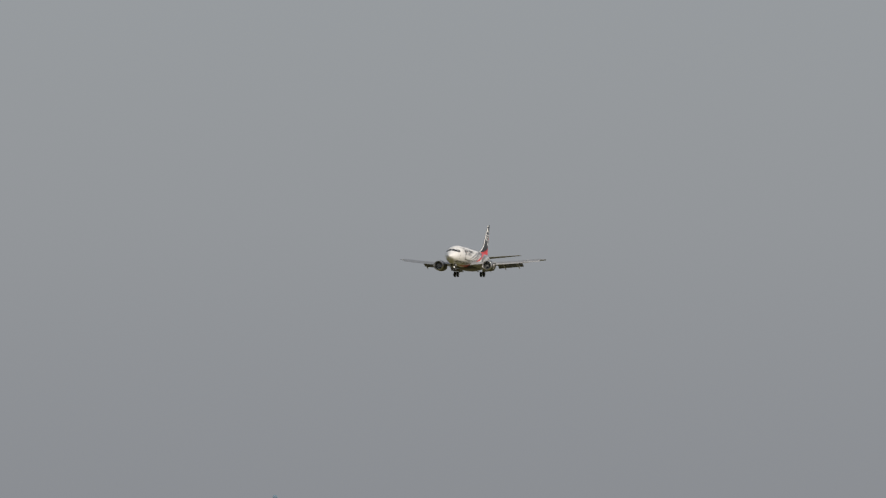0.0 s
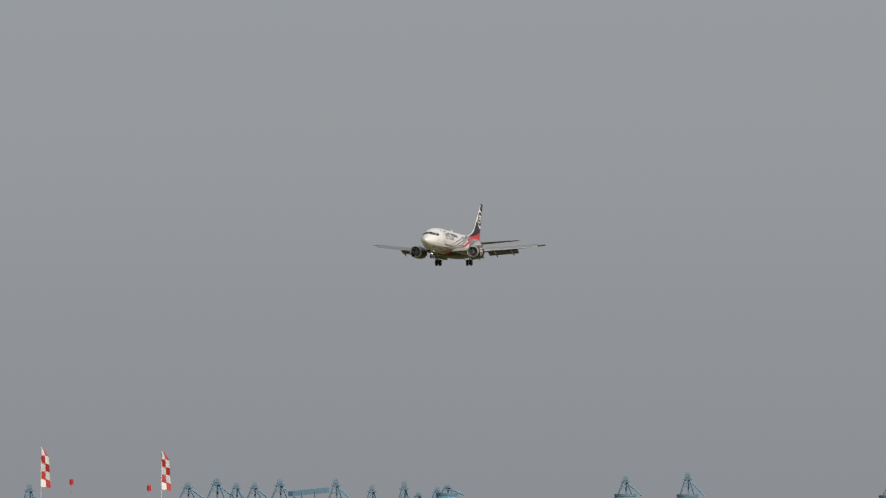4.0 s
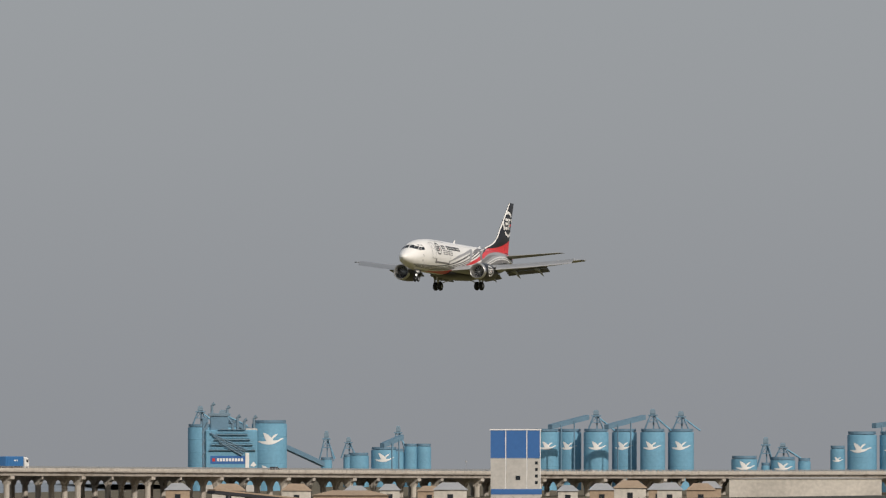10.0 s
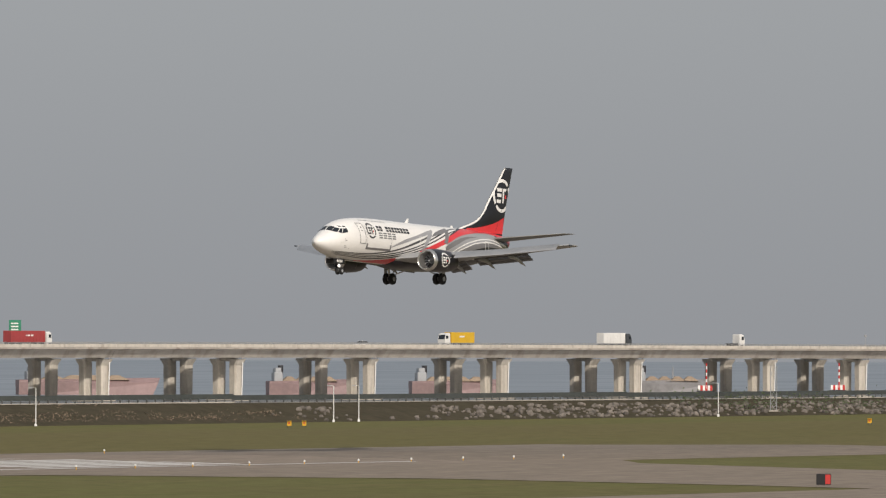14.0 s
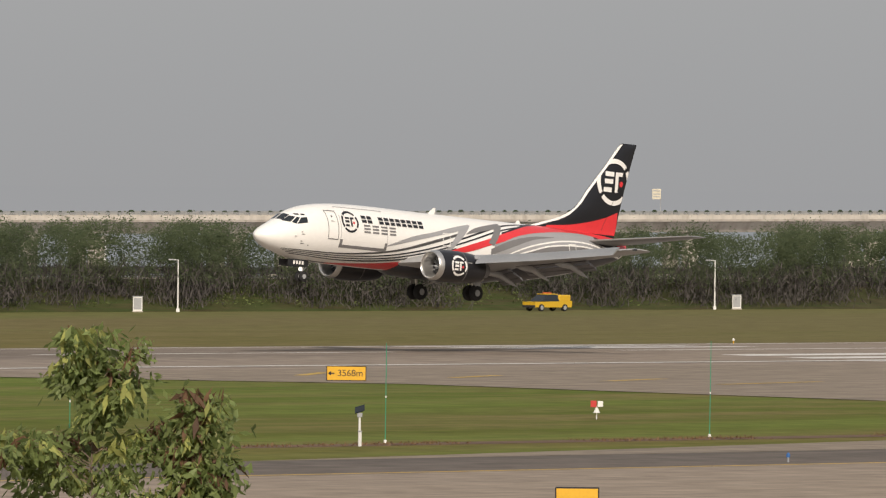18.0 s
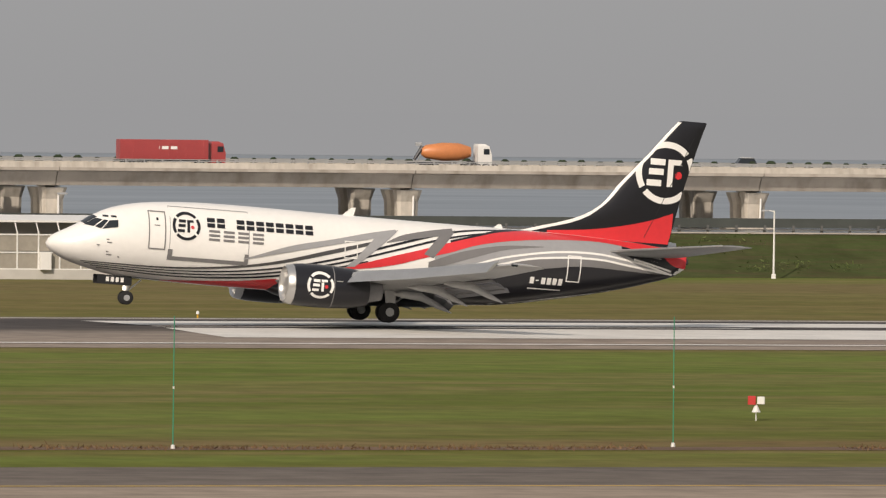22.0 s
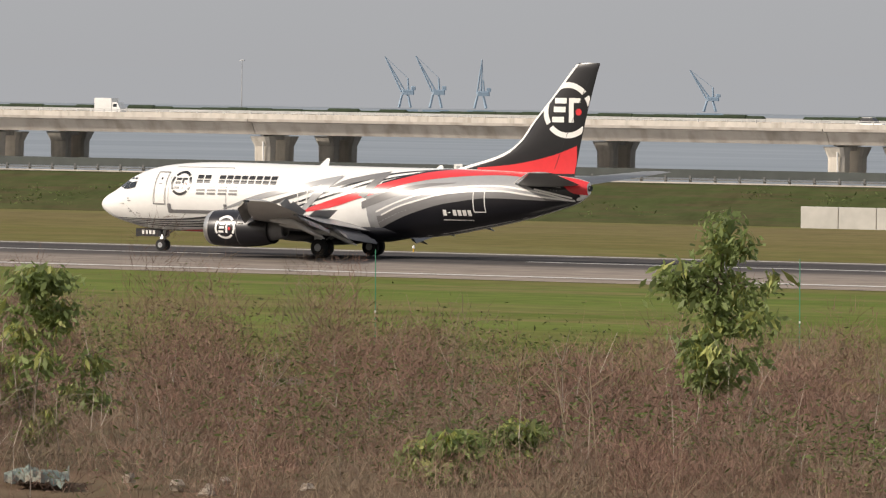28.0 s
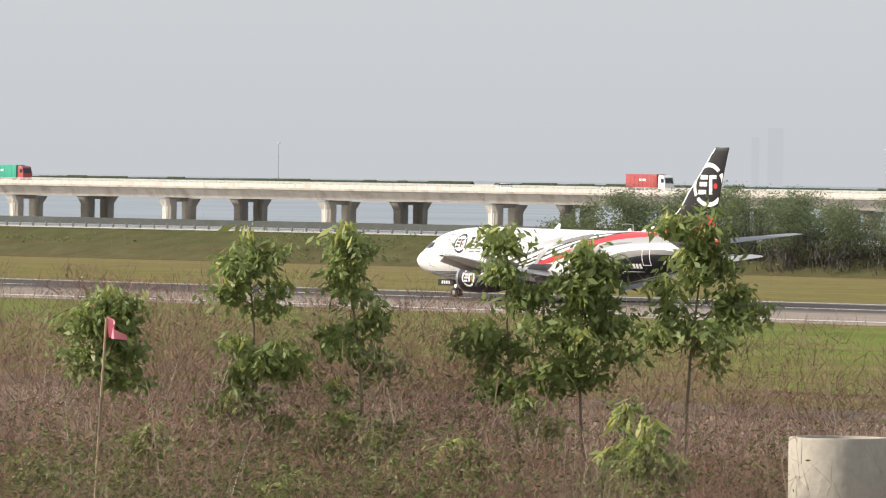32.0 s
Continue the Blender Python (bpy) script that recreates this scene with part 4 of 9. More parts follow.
        for dy in (-0.3, 0.3):
            wh = part("main_wheel", Shape().lathe([(-0.18, 0.2), (-0.18, 0.42), (-0.13, 0.49), (0, 0.515), (0.13, 0.49), (0.18, 0.42), (0.18, 0.2)], (-0.15, side * 2.62 + dy, 0.765), "y", 26), M_TYRE, gear, "black main wheel tyre", True)
            part("hub", Shape().lathe([(-0.2, 0.05), (-0.185, 0.21), (0.185, 0.21), (0.2, 0.05)], (-0.15, side * 2.62 + dy, 0.765), "y", 16), M_GREY, wh)
        part("gear_door", Shape().beveled((-0.15, side * 3.05, 1.6), (0.5, 0.04, 0.8), 0.02), M_WING, gear)
    # nose gear
    ng = part("nose_gear_leg", Shape().tube((-12.4, 0, 0.6), (-12.25, 0, 1.7), 0.07, 0.09, 12).tube((-12.4, -0.3, 0.595), (-12.4, 0.3, 0.595), 0.05).tube((-12.35, 0, 0.9), (-11.7, 0, 1.5), 0.04), M_ALU, jet, "metal nose gear leg", True)
    legs.append((ng, -0.12, 24.8, 26.0))
    for dy in (-0.2, 0.2):
        wh = part("nose_wheel", Shape().lathe([(-0.1, 0.14), (-0.1, 0.28), (-0.06, 0.33), (0.06, 0.33), (0.1, 0.28), (0.1, 0.14)], (-12.4, dy, 0.595), "y", 22), M_TYRE, ng, "black nose wheel tyre", True)
        part("hub", Shape().lathe([(-0.11, 0.04), (-0.105, 0.15), (0.105, 0.15), (0.11, 0.04)], (-12.4, dy, 0.595), "y", 14), M_GREY, wh)
        door = part("nose_gear_door", Shape().beveled((-13.1, dy * 2.1, 1.28), (1.7, 0.04, 0.44), 0.02), M_BLACK, jet, "black nose gear door")
        for i in range(4):
            part("fleet_number_bar", Shape().box((-13.45 + i * 0.24, dy * 2.1 + math.copysign(0.024, dy), 1.3), (0.15, 0.008, 0.22)), M_SKIN, door)
    part("taxi_lamp", Shape().lathe([(-12.56, 0.02), (-12.55, 0.12), (-12.45, 0.12)], (0, 0, 1.05), "x", 14), M_LAMP, ng, "lit taxi lamp")
    # ground spoilers, hinged at their front edge
    spoilers = []
    for side in (-1, 1):
        for y0, y1 in ((5.6, 7.5), (7.6, 9.6), (2.6, 4.4)):
            xa, ca, za = wing_at((y0 + y1) / 2)
            hx, hz = xa + ca * 0.66 - 16.5, za + 0.30 - 0.03 * ca * 0.66 + 0.02 * (y0 < 5)
            xb, cb, zb = wing_at(y0)
            xc, cc, zc = wing_at(y1)
            sx0, sx1 = xb + cb * 0.66 - 16.5 - hx, xc + cc * 0.66 - 16.5 - hx
            b = Shape().loft([[(sx0, side * (y0 - (y0 + y1) / 2), zb - za), (sx0 + 0.15 * cb, side * (y0 - (y0 + y1) / 2), zb - za - 0.04), (sx0, side * (y0 - (y0 + y1) / 2), zb - za - 0.05)],
                              [(sx1, side * (y1 - (y0 + y1) / 2), zc - za), (sx1 + 0.15 * cc, side * (y1 - (y0 + y1) / 2), zc - za - 0.04), (sx1, side * (y1 - (y0 + y1) / 2), zc - za - 0.05)]])
            sp = part("spoiler", b, M_WING, jet, "grey spoiler panel on the wing")
            sp.location = (hx, side * (y0 + y1) / 2, hz)
            spoilers.append((sp, (hx, side * (y0 + y1) / 2, hz)))
    return jet, spoilers, legs


JET, SPOILERS, LEGS = build_plane()
# seconds, place along the runway, wheel height, nose-up angle
FLIGHT = [
    (0, 1664.38, 60.26, 2.28), (1, 1591.66, 57.74, 2.50), (2, 1518.88, 55.20, 2.64), (3, 1446.16, 52.61, 2.69), (4, 1373.63, 49.90, 2.63),
    (5, 1301.42, 47.02, 2.50), (6, 1229.54, 43.95, 2.34), (7, 1157.96, 40.72, 2.22), (8, 1086.76, 37.37, 2.16), (9, 1015.99, 33.90, 2.18),
    (10, 945.53, 30.16, 2.36), (11, 875.27, 26.09, 2.72), (12, 805.23, 22.12, 3.03), (13, 735.43, 18.60, 2.75), (14, 665.65, 15.27, 2.35),
    (15, 595.67, 11.86, 2.35), (16, 525.34, 8.55, 3.05), (17, 454.71, 5.82, 3.75), (18, 384.57, 3.70, 4.15), (19, 315.62, 2.40, 3.98),
    (20, 247.40, 1.40, 3.93), (21, 179.28, 0.61, 3.96), (22, 111.05, 0.30, 3.98), (23, 43.40, 0.18, 3.72), (24, -23.14, 0.16, 3.20),
    (25, -87.60, 0.14, 2.42), (26, -148.89, 0.08, 1.35), (27, -206.60, 0.06, 0.45), (28, -261.45, 0.08, 0.07), (29, -314.19, 0.04, -0.08),
    (30, -364.84, 0.03, 0.02), (31, -413.17, 0.00, 0.07), (32, -459.19, 0.04, 0.05),
]

# ---- the sea viaduct ----
def deck_y(x):
    """Centre line of the nearer carriageway in plan; it swings in beyond 1.5 km."""
    if x < 1450:
        return 1148.0
    u = x - 1450
    return 1148.0 - (u * u / 4200.0 if u < 500 else 500 * 500 / 4200.0 + (u - 500) * 0.238)


def deck_z(x):
    """Top of the parapet."""
    return ease(x, (-3200, 300, 650, 1060, 1500, 1700, 2050, 2350, 2900, 3600), (3.9, 3.45, 3.7, 5.8, 7.9, 8.3, 7.9, 6.4, 5.9, 5.5))


def deck_heading(x):
    return math.atan2(deck_y(x + 1) - deck_y(x - 1), 2)


def along(x, off, z):
    a = deck_heading(x)
    return (x - math.sin(a) * off, deck_y(x) + math.cos(a) * off, z)


def at_sight(az, off):
    """Place along the deck whose point at this offset lies on a bearing from the mound."""
    lo, hi = 800.0, 2600.0
    for _ in range(40):
        m = (lo + hi) / 2
        p = along(m, off, 0)
        lo, hi = (m, hi) if math.degrees(math.atan2(p[0], p[1])) < az else (lo, m)
    return lo


def pier_places(off, first, step, last):
    """Places of the piers along x: long spans over the water, short spans over the port."""
    far = [at_sight(first + step * i, off) for i in range(12)] + [at_sight(a, off) for a in last]
    gap = (far[0] - 707.1) / 15
    xs = [119.1 - 51.0 * i for i in range(54, 0, -1)] + [119.1 + 49.0 * i for i in range(13)] + [707.1 + gap * i for i in range(1, 15)] + far
    short = [xs[-1]]
    while short[-1] < 3300:
        short.append(short[-1] + 30.0 * math.cos(deck_heading(short[-1])))
    return xs, short


def build_viaduct():
    for k, (name, off, first, step, last) in enumerate((("viaduct_near", 0.0, 51.145, 0.8662, (61.268, 62.141)), ("viaduct_far", 20.0, 50.749, 0.8770, (60.992, 61.89)))):
        piers, short_piers = pier_places(off, first, step, last)
        v = thing(name, "long pale concrete box-girder viaduct over the sea", "viaduct", kind="structure")
        sec = [(-7.6, -1.15), (-7.6, -1.55), (-6.4, -1.74), (-5.3, -3.55), (5.3, -3.55), (6.4, -1.74), (7.6, -1.55), (7.6, -1.15)]
        sec2 = [(-7.6, -1.15), (-7.6, -1.5), (-6.9, -1.6), (-6.9, -2.5), (6.9, -2.5), (6.9, -1.6), (7.6, -1.5), (7.6, -1.15)]
        xs0, xs1 = piers[0], piers[-1]
        for x0, x1 in zip(piers, piers[1:]):
            x1 -= 0.12
            rings = []
            for i in range(3):
                x = x0 + (x1 - x0) * i / 2
                rings.append([along(x, off + a, deck_z(x) + b) for a, b in sec])
            part("girder_span", Shape().loft(rings), M_CONC, v)
        for x0, x1 in zip(short_piers, short_piers[1:]):
            x1 -= 0.1
            part("girder_span", Shape().loft([[along(x, off + a, deck_z(x) + b) for a, b in sec2] for x in (x0, x1)]), M_CONC, v)
        # parapets and rails, one run per span
        for side in (-7.45, 7.45):
            x = xs0
            while x < 3250:
                st = 50.0
                par, rail = Shape(), Shape()
                par.loft([[along(xx, off + side + a, deck_z(xx) + b) for a, b in ((-0.15, -1.16), (0.15, -1.16), (0.12, -0.42), (-0.12, -0.42))] for xx in (x, x + st)])
                for b in (-0.22, 0.0):
                    rail.loft([[along(xx, off + side + a, deck_z(xx) + b + c) for a, c in ((-0.06, -0.05), (0.06, -0.05), (0.06, 0.05), (-0.06, 0.05))] for xx in (x, x + st)])
                for i in range(20):
                    xx = x + i * 2.5
                    rail.box(along(xx, off + side, deck_z(xx) - 0.22), (0.14, 0.14, 0.45))
                part("parapet", par, M_CONC2, v)
                part("rail", rail, M_STEEL, v, "pale metal rail with many posts")
                x += st
        # piers
        for x in piers:
            x -= 1.1 * k if x < 700 else 0.0
            zt = deck_z(x) - 3.6
            for dy in (-2.6, 2.6):
                c0, c1, c2 = (along(x, off + dy * q, z) for q, z in ((1.0, SEA - 1.0), (1.0, zt - 1.8), (1.25, zt - 0.25)))
                a = deck_heading(x)
                ring = lambda c, sx, sy: [(c[0] + u * sx * math.cos(a) - w * sy * math.sin(a), c[1] + u * sx * math.sin(a) + w * sy * math.cos(a), c[2]) for u, w in ((-1, -0.7), (-0.7, -1), (0.7, -1), (1, -0.7), (1, 0.7), (0.7, 1), (-0.7, 1), (-1, 0.7))]
                part("pier_column", Shape().loft([ring(c0, 1.35, 1.05), ring(c1, 1.45, 1.1), ring(c2, 1.75, 1.5)]), M_CONC2, v)
            part("pier_crossbeam", Shape().box(along(x, off, zt - 0.5), (1.3, 4.2, 0.7), deck_heading(x)).box(along(x, off, zt - 0.04), (1.6, 5.6, 0.24), deck_heading(x)), M_CONC2, v)
            if not k:
                a, c = along(x + 0.6, off - 4.3, deck_z(x) - 1.9), along(x + 0.6, off - 3.9, SEA)
                part("drain_pipe", Shape().tube(a, c, 0.14, None, 6), M_WHITE, v, "pale drain pipe")
            part("pier_footing", Shape().box(along(x, off, SEA - 0.2), (5.0, 9.0, 1.2), deck_heading(x)), M_CONC2, v)
        for x in short_piers[1:]:
            zt = deck_z(x) - 2.5
            for dy in (-4.6, 0.0, 4.6):
                p = along(x, off + dy, 0)
                part("pier_column", Shape().tube((p[0], p[1], SEA - 1.0), (p[0], p[1], zt - 1.1), 0.8, None, 10), M_CONC2, v)
            part("pier_crossbeam", Shape().box(along(x, off, zt - 0.45), (1.6, 13.4, 0.9), deck_heading(x)), M_CONC2, v)
            for dy in (-4.6, 0.0, 4.6):
                p, q = along(x, off + dy, zt - 0.9), along(x, off + dy, zt - 2.4)
                a = deck_heading(x)
                rg = lambda c, w: [(c[0] + u * 0.75 * math.cos(a) - t * w * math.sin(a), c[1] + u * 0.75 * math.sin(a) + t * w * math.cos(a), c[2]) for u, t in ((-1, -1), (1, -1), (1, 1), (-1, 1))]
                part("pier_haunch", Shape().loft([rg(q, 0.7), rg(along(x, off + dy, zt - 1.4), 1.1), rg(p, 2.0)]), M_CONC2, v)
    # hedge boxes in the middle of the deck, dark against the sky
    hed = Shape()
    rnd = random.Random(4)
    x = -2500.0
    while x < 1300:
        if x < -150:
            step = 3.0 + 4.0 * rnd.random()
            if rnd.random() < 0.9:
                h = 0.25 + 0.35 * rnd.random()
                hed.beveled(along(x + step / 2, 9.0, deck_z(x) - 0.5 + h / 2), (step + 0.4, 0.9, 1.1 + h), 0.3)
        else:
            step = 2.72
            h = 0.1 + 0.32 * rnd.random()
            hed.beveled(along(x, 9.0, deck_z(x) - 0.5 + h / 2), (0.9 + 0.5 * rnd.random(), 0.8, 1.1 + h), 0.3)
        x += step
    solo("median_hedge", hed, material("median_shrub", (0.03, 0.05, 0.02), 0.9, vary=0.3, scale=0.6), "dark clipped shrubs along the viaduct's median", "hedge", "stuff")


build_viaduct()


# ---- dike rail: low wall with a pale rail in front of the sea ----
M_PANEL = material("dark_green_grey_panel", (0.075, 0.085, 0.08), 0.8, vary=0.2, scale=0.1)


M_OLDRAIL = material("weathered_rail", (0.17, 0.17, 0.165), 0.7, 0.2, vary=0.2, scale=0.5)


def build_dike_rail():
    d = thing("dike_fence", "long low dark fence with weathered grey posts along the dike crest", "fence", kind="structure")
    for x0 in range(-1800, 1700, 100):
        y0, y1 = toe(x0) + 11, toe(x0 + 100) + 11
        dz = crest_drop(x0 + 50)
        rz = math.atan2(y1 - y0, 100)
        part("dark_panel", Shape().box((x0 + 50, (y0 + y1) / 2 + 0.05, 3.42 + dz), (100.1, 0.2, 0.62), rz), M_PANEL, d)
        part("lower_rail", Shape().box((x0 + 50, (y0 + y1) / 2 - 0.12, 2.98 + dz), (100.1, 0.10, 0.08), rz), M_OLDRAIL, d)
        part("kerb", Shape().box((x0 + 50, (y0 + y1) / 2, 2.66 + dz), (100.1, 0.4, 0.3), rz), M_CONC2, d)
        p = Shape()
        for i in range(50):
            p.box((x0 + 2 * i, y0 + (y1 - y0) * i / 50, 2.98 + dz), (0.16, 0.14, 0.6), rz)
        part("fence_posts", p, M_OLDRAIL, d)


build_dike_rail()


# ---- spoil mound, scrub and young trees before the airfield ----
def polar(az, r):
    a = radians(az)
    return math.sin(a) * r, math.cos(a) * r


def mound_z(x, y):
    r, az = math.hypot(x, y), math.degrees(math.atan2(x, y))
    if y < -5:
        az = -60 if x < 0 else 60
    plat = ease(az, (-70, -52, -40, -28, -16, -6, 4, 14, 60), (7.4, 7.45, 7.3, 7.05, 6.7, 5.6, 4.2, 3.6, 3.4))
    near = max(0.0, min(1.0, (r - 6) / 34.0))
    top = 9.15 + (plat - 9.15) * (3 * near ** 2 - 2 * near ** 3)
    out = max(0.0, min(1.0, (r - 108) / 45.0))
    z = top * (1 - (3 * out ** 2 - 2 * out ** 3))
    return z - 0.15 + (0.28 * noise.noise(Vector((x * 0.12, y * 0.12, 0))) + 0.12 * noise.noise(Vector((x * 0.5, y * 0.5, 2)))) * min(1, r / 30)


def raw_mesh(name, verts, faces_n, mat, loops=None):
    """Mesh of equal quads from a vertex array."""
    me = bpy.data.meshes.new(name)
    nv, nf = len(verts), len(verts) // 4
    me.vertices.add(nv)
    me.vertices.foreach_set("co", np.asarray(verts, dtype=np.float32).ravel())
    me.loops.add(nv)
    me.loops.foreach_set("vertex_index", np.arange(nv, dtype=np.int32))
    me.polygons.add(nf)
    me.polygons.foreach_set("loop_start", np.arange(0, nv, 4, dtype=np.int32))
    me.polygons.foreach_set("loop_total", np.full(nf, 4, dtype=np.int32))
    me.materials.append(mat)
    me.update(calc_edges=True)
    return me


def blades(base, tip, width, rng, bend=0.0):
    """Thin quads from base to tip; all arrays of n by 3."""
    d = tip - base
    side = np.cross(d, rng.normal(size=d.shape))
    side /= np.linalg.norm(side, axis=1, keepdims=True) + 1e-9
    w = np.asarray(width).reshape(-1, 1)
    return np.stack([base - side * w, base + side * w, tip + side * w * 0.35, tip - side * w * 0.35], 1)


def leaf_cloud(centre, size, rng, droop=0.5, slim=0.16):
    """Lens-shaped leaves as quads: base, two shoulders, tip."""
    n = len(centre)
    d = rng.normal(size=(n, 3))
    d[:, 2] = d[:, 2] * 0.5 - droop
    d /= np.linalg.norm(d, axis=1, keepdims=True)
    s = np.cross(d, rng.normal(size=(n, 3)))
    s /= np.linalg.norm(s, axis=1, keepdims=True) + 1e-9
    L = (size * (0.6 + 0.8 * rng.random(n))).reshape(-1, 1)
    return np.stack([centre, centre + d * L * 0.5 + s * L * slim, centre + d * L, centre + d * L * 0.5 - s * L * slim], 1)


def leafy(m, share=0.4):
    """Lets light through thin leaves."""
    n, l = m.node_tree.nodes, m.node_tree.links
    b, out = n["Principled BSDF"], n["Material Output"]
    tr, mx = n.new("ShaderNodeBsdfTranslucent"), n.new("ShaderNodeMixShader")
    mx.inputs[0].default_value = share
    l.new(b.inputs["Base Color"].links[0].from_socket, tr.inputs[0])
    l.new(b.outputs[0], mx.inputs[1]), l.new(tr.outputs[0], mx.inputs[2]), l.new(mx.outputs[0], out.inputs["Surface"])
    return m


M_TWIG = islands(material("dry_brown_twig", (0.29, 0.18, 0.138), 0.9, vary=0.2, scale=0.3, color2=(0.20, 0.123, 0.095), spec=0.1), 0.25)
M_TWIG3 = islands(material("dusky_twig", (0.215, 0.135, 0.105), 0.9, vary=0.2, scale=0.3, color2=(0.13, 0.085, 0.065), spec=0.1), 0.25)
M_STEM = islands(material("pale_stem", (0.40, 0.34, 0.28), 0.85, vary=0.2, scale=0.3), 0.3)
M_TWIG2 = islands(material("grey_brown_twig", (0.25, 0.19, 0.14), 0.9, vary=0.2, scale=0.3, color2=(0.175, 0.138, 0.10), spec=0.1), 0.22)
M_TUFT = islands(material("dry_red_brown_grass", (0.21, 0.135, 0.075), 0.95, vary=0.25, scale=0.4, color2=(0.12, 0.075, 0.042), spec=0.05), 0.25)
M_CLOD = material("pale_stone", (0.42, 0.36, 0.29), 0.95, vary=0.2, scale=4)
M_DRYLEAF = leafy(islands(material("withered_leaf", (0.20, 0.11, 0.06), 0.7, vary=0.2, scale=2), 0.4))
M_WEED = leafy(islands(material("scrub_leaf", (0.15, 0.18, 0.06), 0.8, vary=0.2, scale=0.4, color2=(0.08, 0.105, 0.03)), 0.5))
M_STRAW = islands(material("dry_straw", (0.30, 0.23, 0.15), 0.9, vary=0.15), 0.4)
M_BARK = material("pale_bark", (0.22, 0.17, 0.12), 0.9, vary=0.25, scale=3)
M_LEAF = leafy(islands(material("sapling_leaf", (0.255, 0.31, 0.105), 0.6, vary=0.2, scale=2, color2=(0.165, 0.22, 0.075)), 0.3), 0.5)
M_LEAF2 = leafy(islands(material("fresh_yellow_green_leaf", (0.43, 0.45, 0.14), 0.5, vary=0.15, scale=2), 0.35))
M_MANGROVE = leafy(islands(material("mangrove_leaf", (0.20, 0.24, 0.13), 0.95, vary=0.2, scale=0.12, color2=(0.14, 0.17, 0.10), spec=0.05), 0.08), 0.68)


def build_mound():
    s = Shape()
    rs = [0, 3, 6, 10, 15, 21, 28, 36, 45, 54, 62, 69, 75, 80, 84, 88, 92, 96, 100, 104, 108, 114, 120, 127, 135, 144, 154]
    na = 240
    for r in rs:
        for i in range(na):
            x, y = polar(i * 360 / na, max(r, 0.01))
            s.v.append((x, y, mound_z(x, y)))
    s.f = [(j * na + i, j * na + (i + 1) % na, (j + 1) * na + (i + 1) % na, (j + 1) * na + i) for j in range(len(rs) - 1) for i in range(na)]
    solo("ground_mound", s, M_MOUND, "heap of dry brown earth overgrown with scrub", "earth mound", "structure", smooth="open")


def build_scrub():
    rng = np.random.default_rng(7)
    twigs, grey, dusky, leaves, straw = [], [], [], [], []

    def bush(az, r, h, n, wide):
        x, y = polar(az, r)
        root = np.array((x, y, mound_z(x, y)))
        # twig roots thin out upwards; each shoot takes its own way
        f = rng.random(n) ** 0.95
        rad = wide * np.sqrt(rng.random(n)) * (1.05 - 0.45 * f)
        a = rng.random(n) * 6.283
        c = root + np.stack([np.cos(a) * rad, np.sin(a) * rad, h * 0.85 * f], 1)
        d = rng.normal(size=(n, 3)) * (0.62, 0.62, 0.42) + np.stack([np.cos(a) * 0.35, np.sin(a) * 0.35, np.full(n, 0.75)], 1)
        d /= np.linalg.norm(d, axis=1, keepdims=True)
        ln = (0.06 + 0.17 * rng.random(n) ** 1.6).reshape(-1, 1)
        tone = noise.noise(Vector((x * 0.4, y * 0.4, 17))) + 0.2 * rng.normal()
        (grey if tone > 0.22 else dusky if tone < -0.16 else twigs).append(blades(c, c + d * ln, 0.0013 + 0.0024 * rng.random(n) ** 2.5, rng))
        return root

    for k in range(4500):
        az, r = -54.8 + 52 * rng.random(), 77.4 + 31.6 * rng.random() ** 1.15
        if az > -20 and rng.random() < 0.45 + (az + 20) / 22:
            continue
        x, y = polar(az, r)
        patch = noise.noise(Vector((x * 0.16, y * 0.16, 5)))
        if patch < -0.30 or (r < 84.8 and abs(az + 46.57) < 0.62 and (r < 80 or abs(az + 46.57) < 0.45 or rng.random() < 0.5)) or (r < 83.5 and -45.6 < az < -41.5 and rng.random() < 0.4) or (r < 82.5 and -38.5 < az < -34 and rng.random() < 0.6):
            continue
        h = ease(az, (-54, -44, -40, -36, -30, -22, -14, -6, 0), (2.3, 2.15, 1.9, 1.5, 1.05, 0.95, 0.8, 0.55, 0.5))
        lump = noise.noise(Vector((x * 0.62, y * 0.62, 11)))
        if lump < -0.34:
            continue
        h *= (0.6 + 0.4 * rng.random()) * (0.95 + 0.8 * patch) * (0.95 + 1.05 * lump)
        h = max(0.25, min(h, 2.45))
        if r < 85:
            h *= 0.45 + 0.4 * (r - 79) / 6
        n = int(170 + 210 * h)
        root = bush(az, r, h, n, 0.35 + 0.45 * rng.random())
        if rng.random() < 0.25:
            # a few long whips above the mass
            m = 7
            c = root + rng.normal(size=(m, 3)) * (0.3, 0.3, 0.0) + (0, 0, h * 0.5)
            twigs.append(blades(c, c + rng.normal(size=(m, 3)) * (0.22, 0.22, 0.15) + (0, 0, 0.55 * h), np.full(m, 0.0014), rng))
        green = noise.noise(Vector((x * 0.13, y * 0.13, 8))) + (0.27 if r < 84 else 0.0)
        if green > 0.20 or rng.random() < 0.06:
            m = int(50 + 210 * max(0, green))
            up = 0.12 + 0.35 * rng.random()
            c = root + rng.normal(size=(m, 3)) * (0.42, 0.42, 0.15 + 0.1 * h) + (0, 0, up + 0.1 * h)
            leaves.append(leaf_cloud(c, 0.05 + 0.03 * rng.random(), rng, 0.1))
        if rng.random() < 0.35:
            m = 16
            c = root + rng.normal(size=(m, 3)) * (0.5, 0.5, 0.02)
            straw.append(blades(c, c + rng.normal(size=(m, 3)) * (0.2, 0.2, 0.08) + (0, 0, 0.4), np.full(m, 0.003), rng))
    # pale slender stems that stand out of the mass
    stems = []
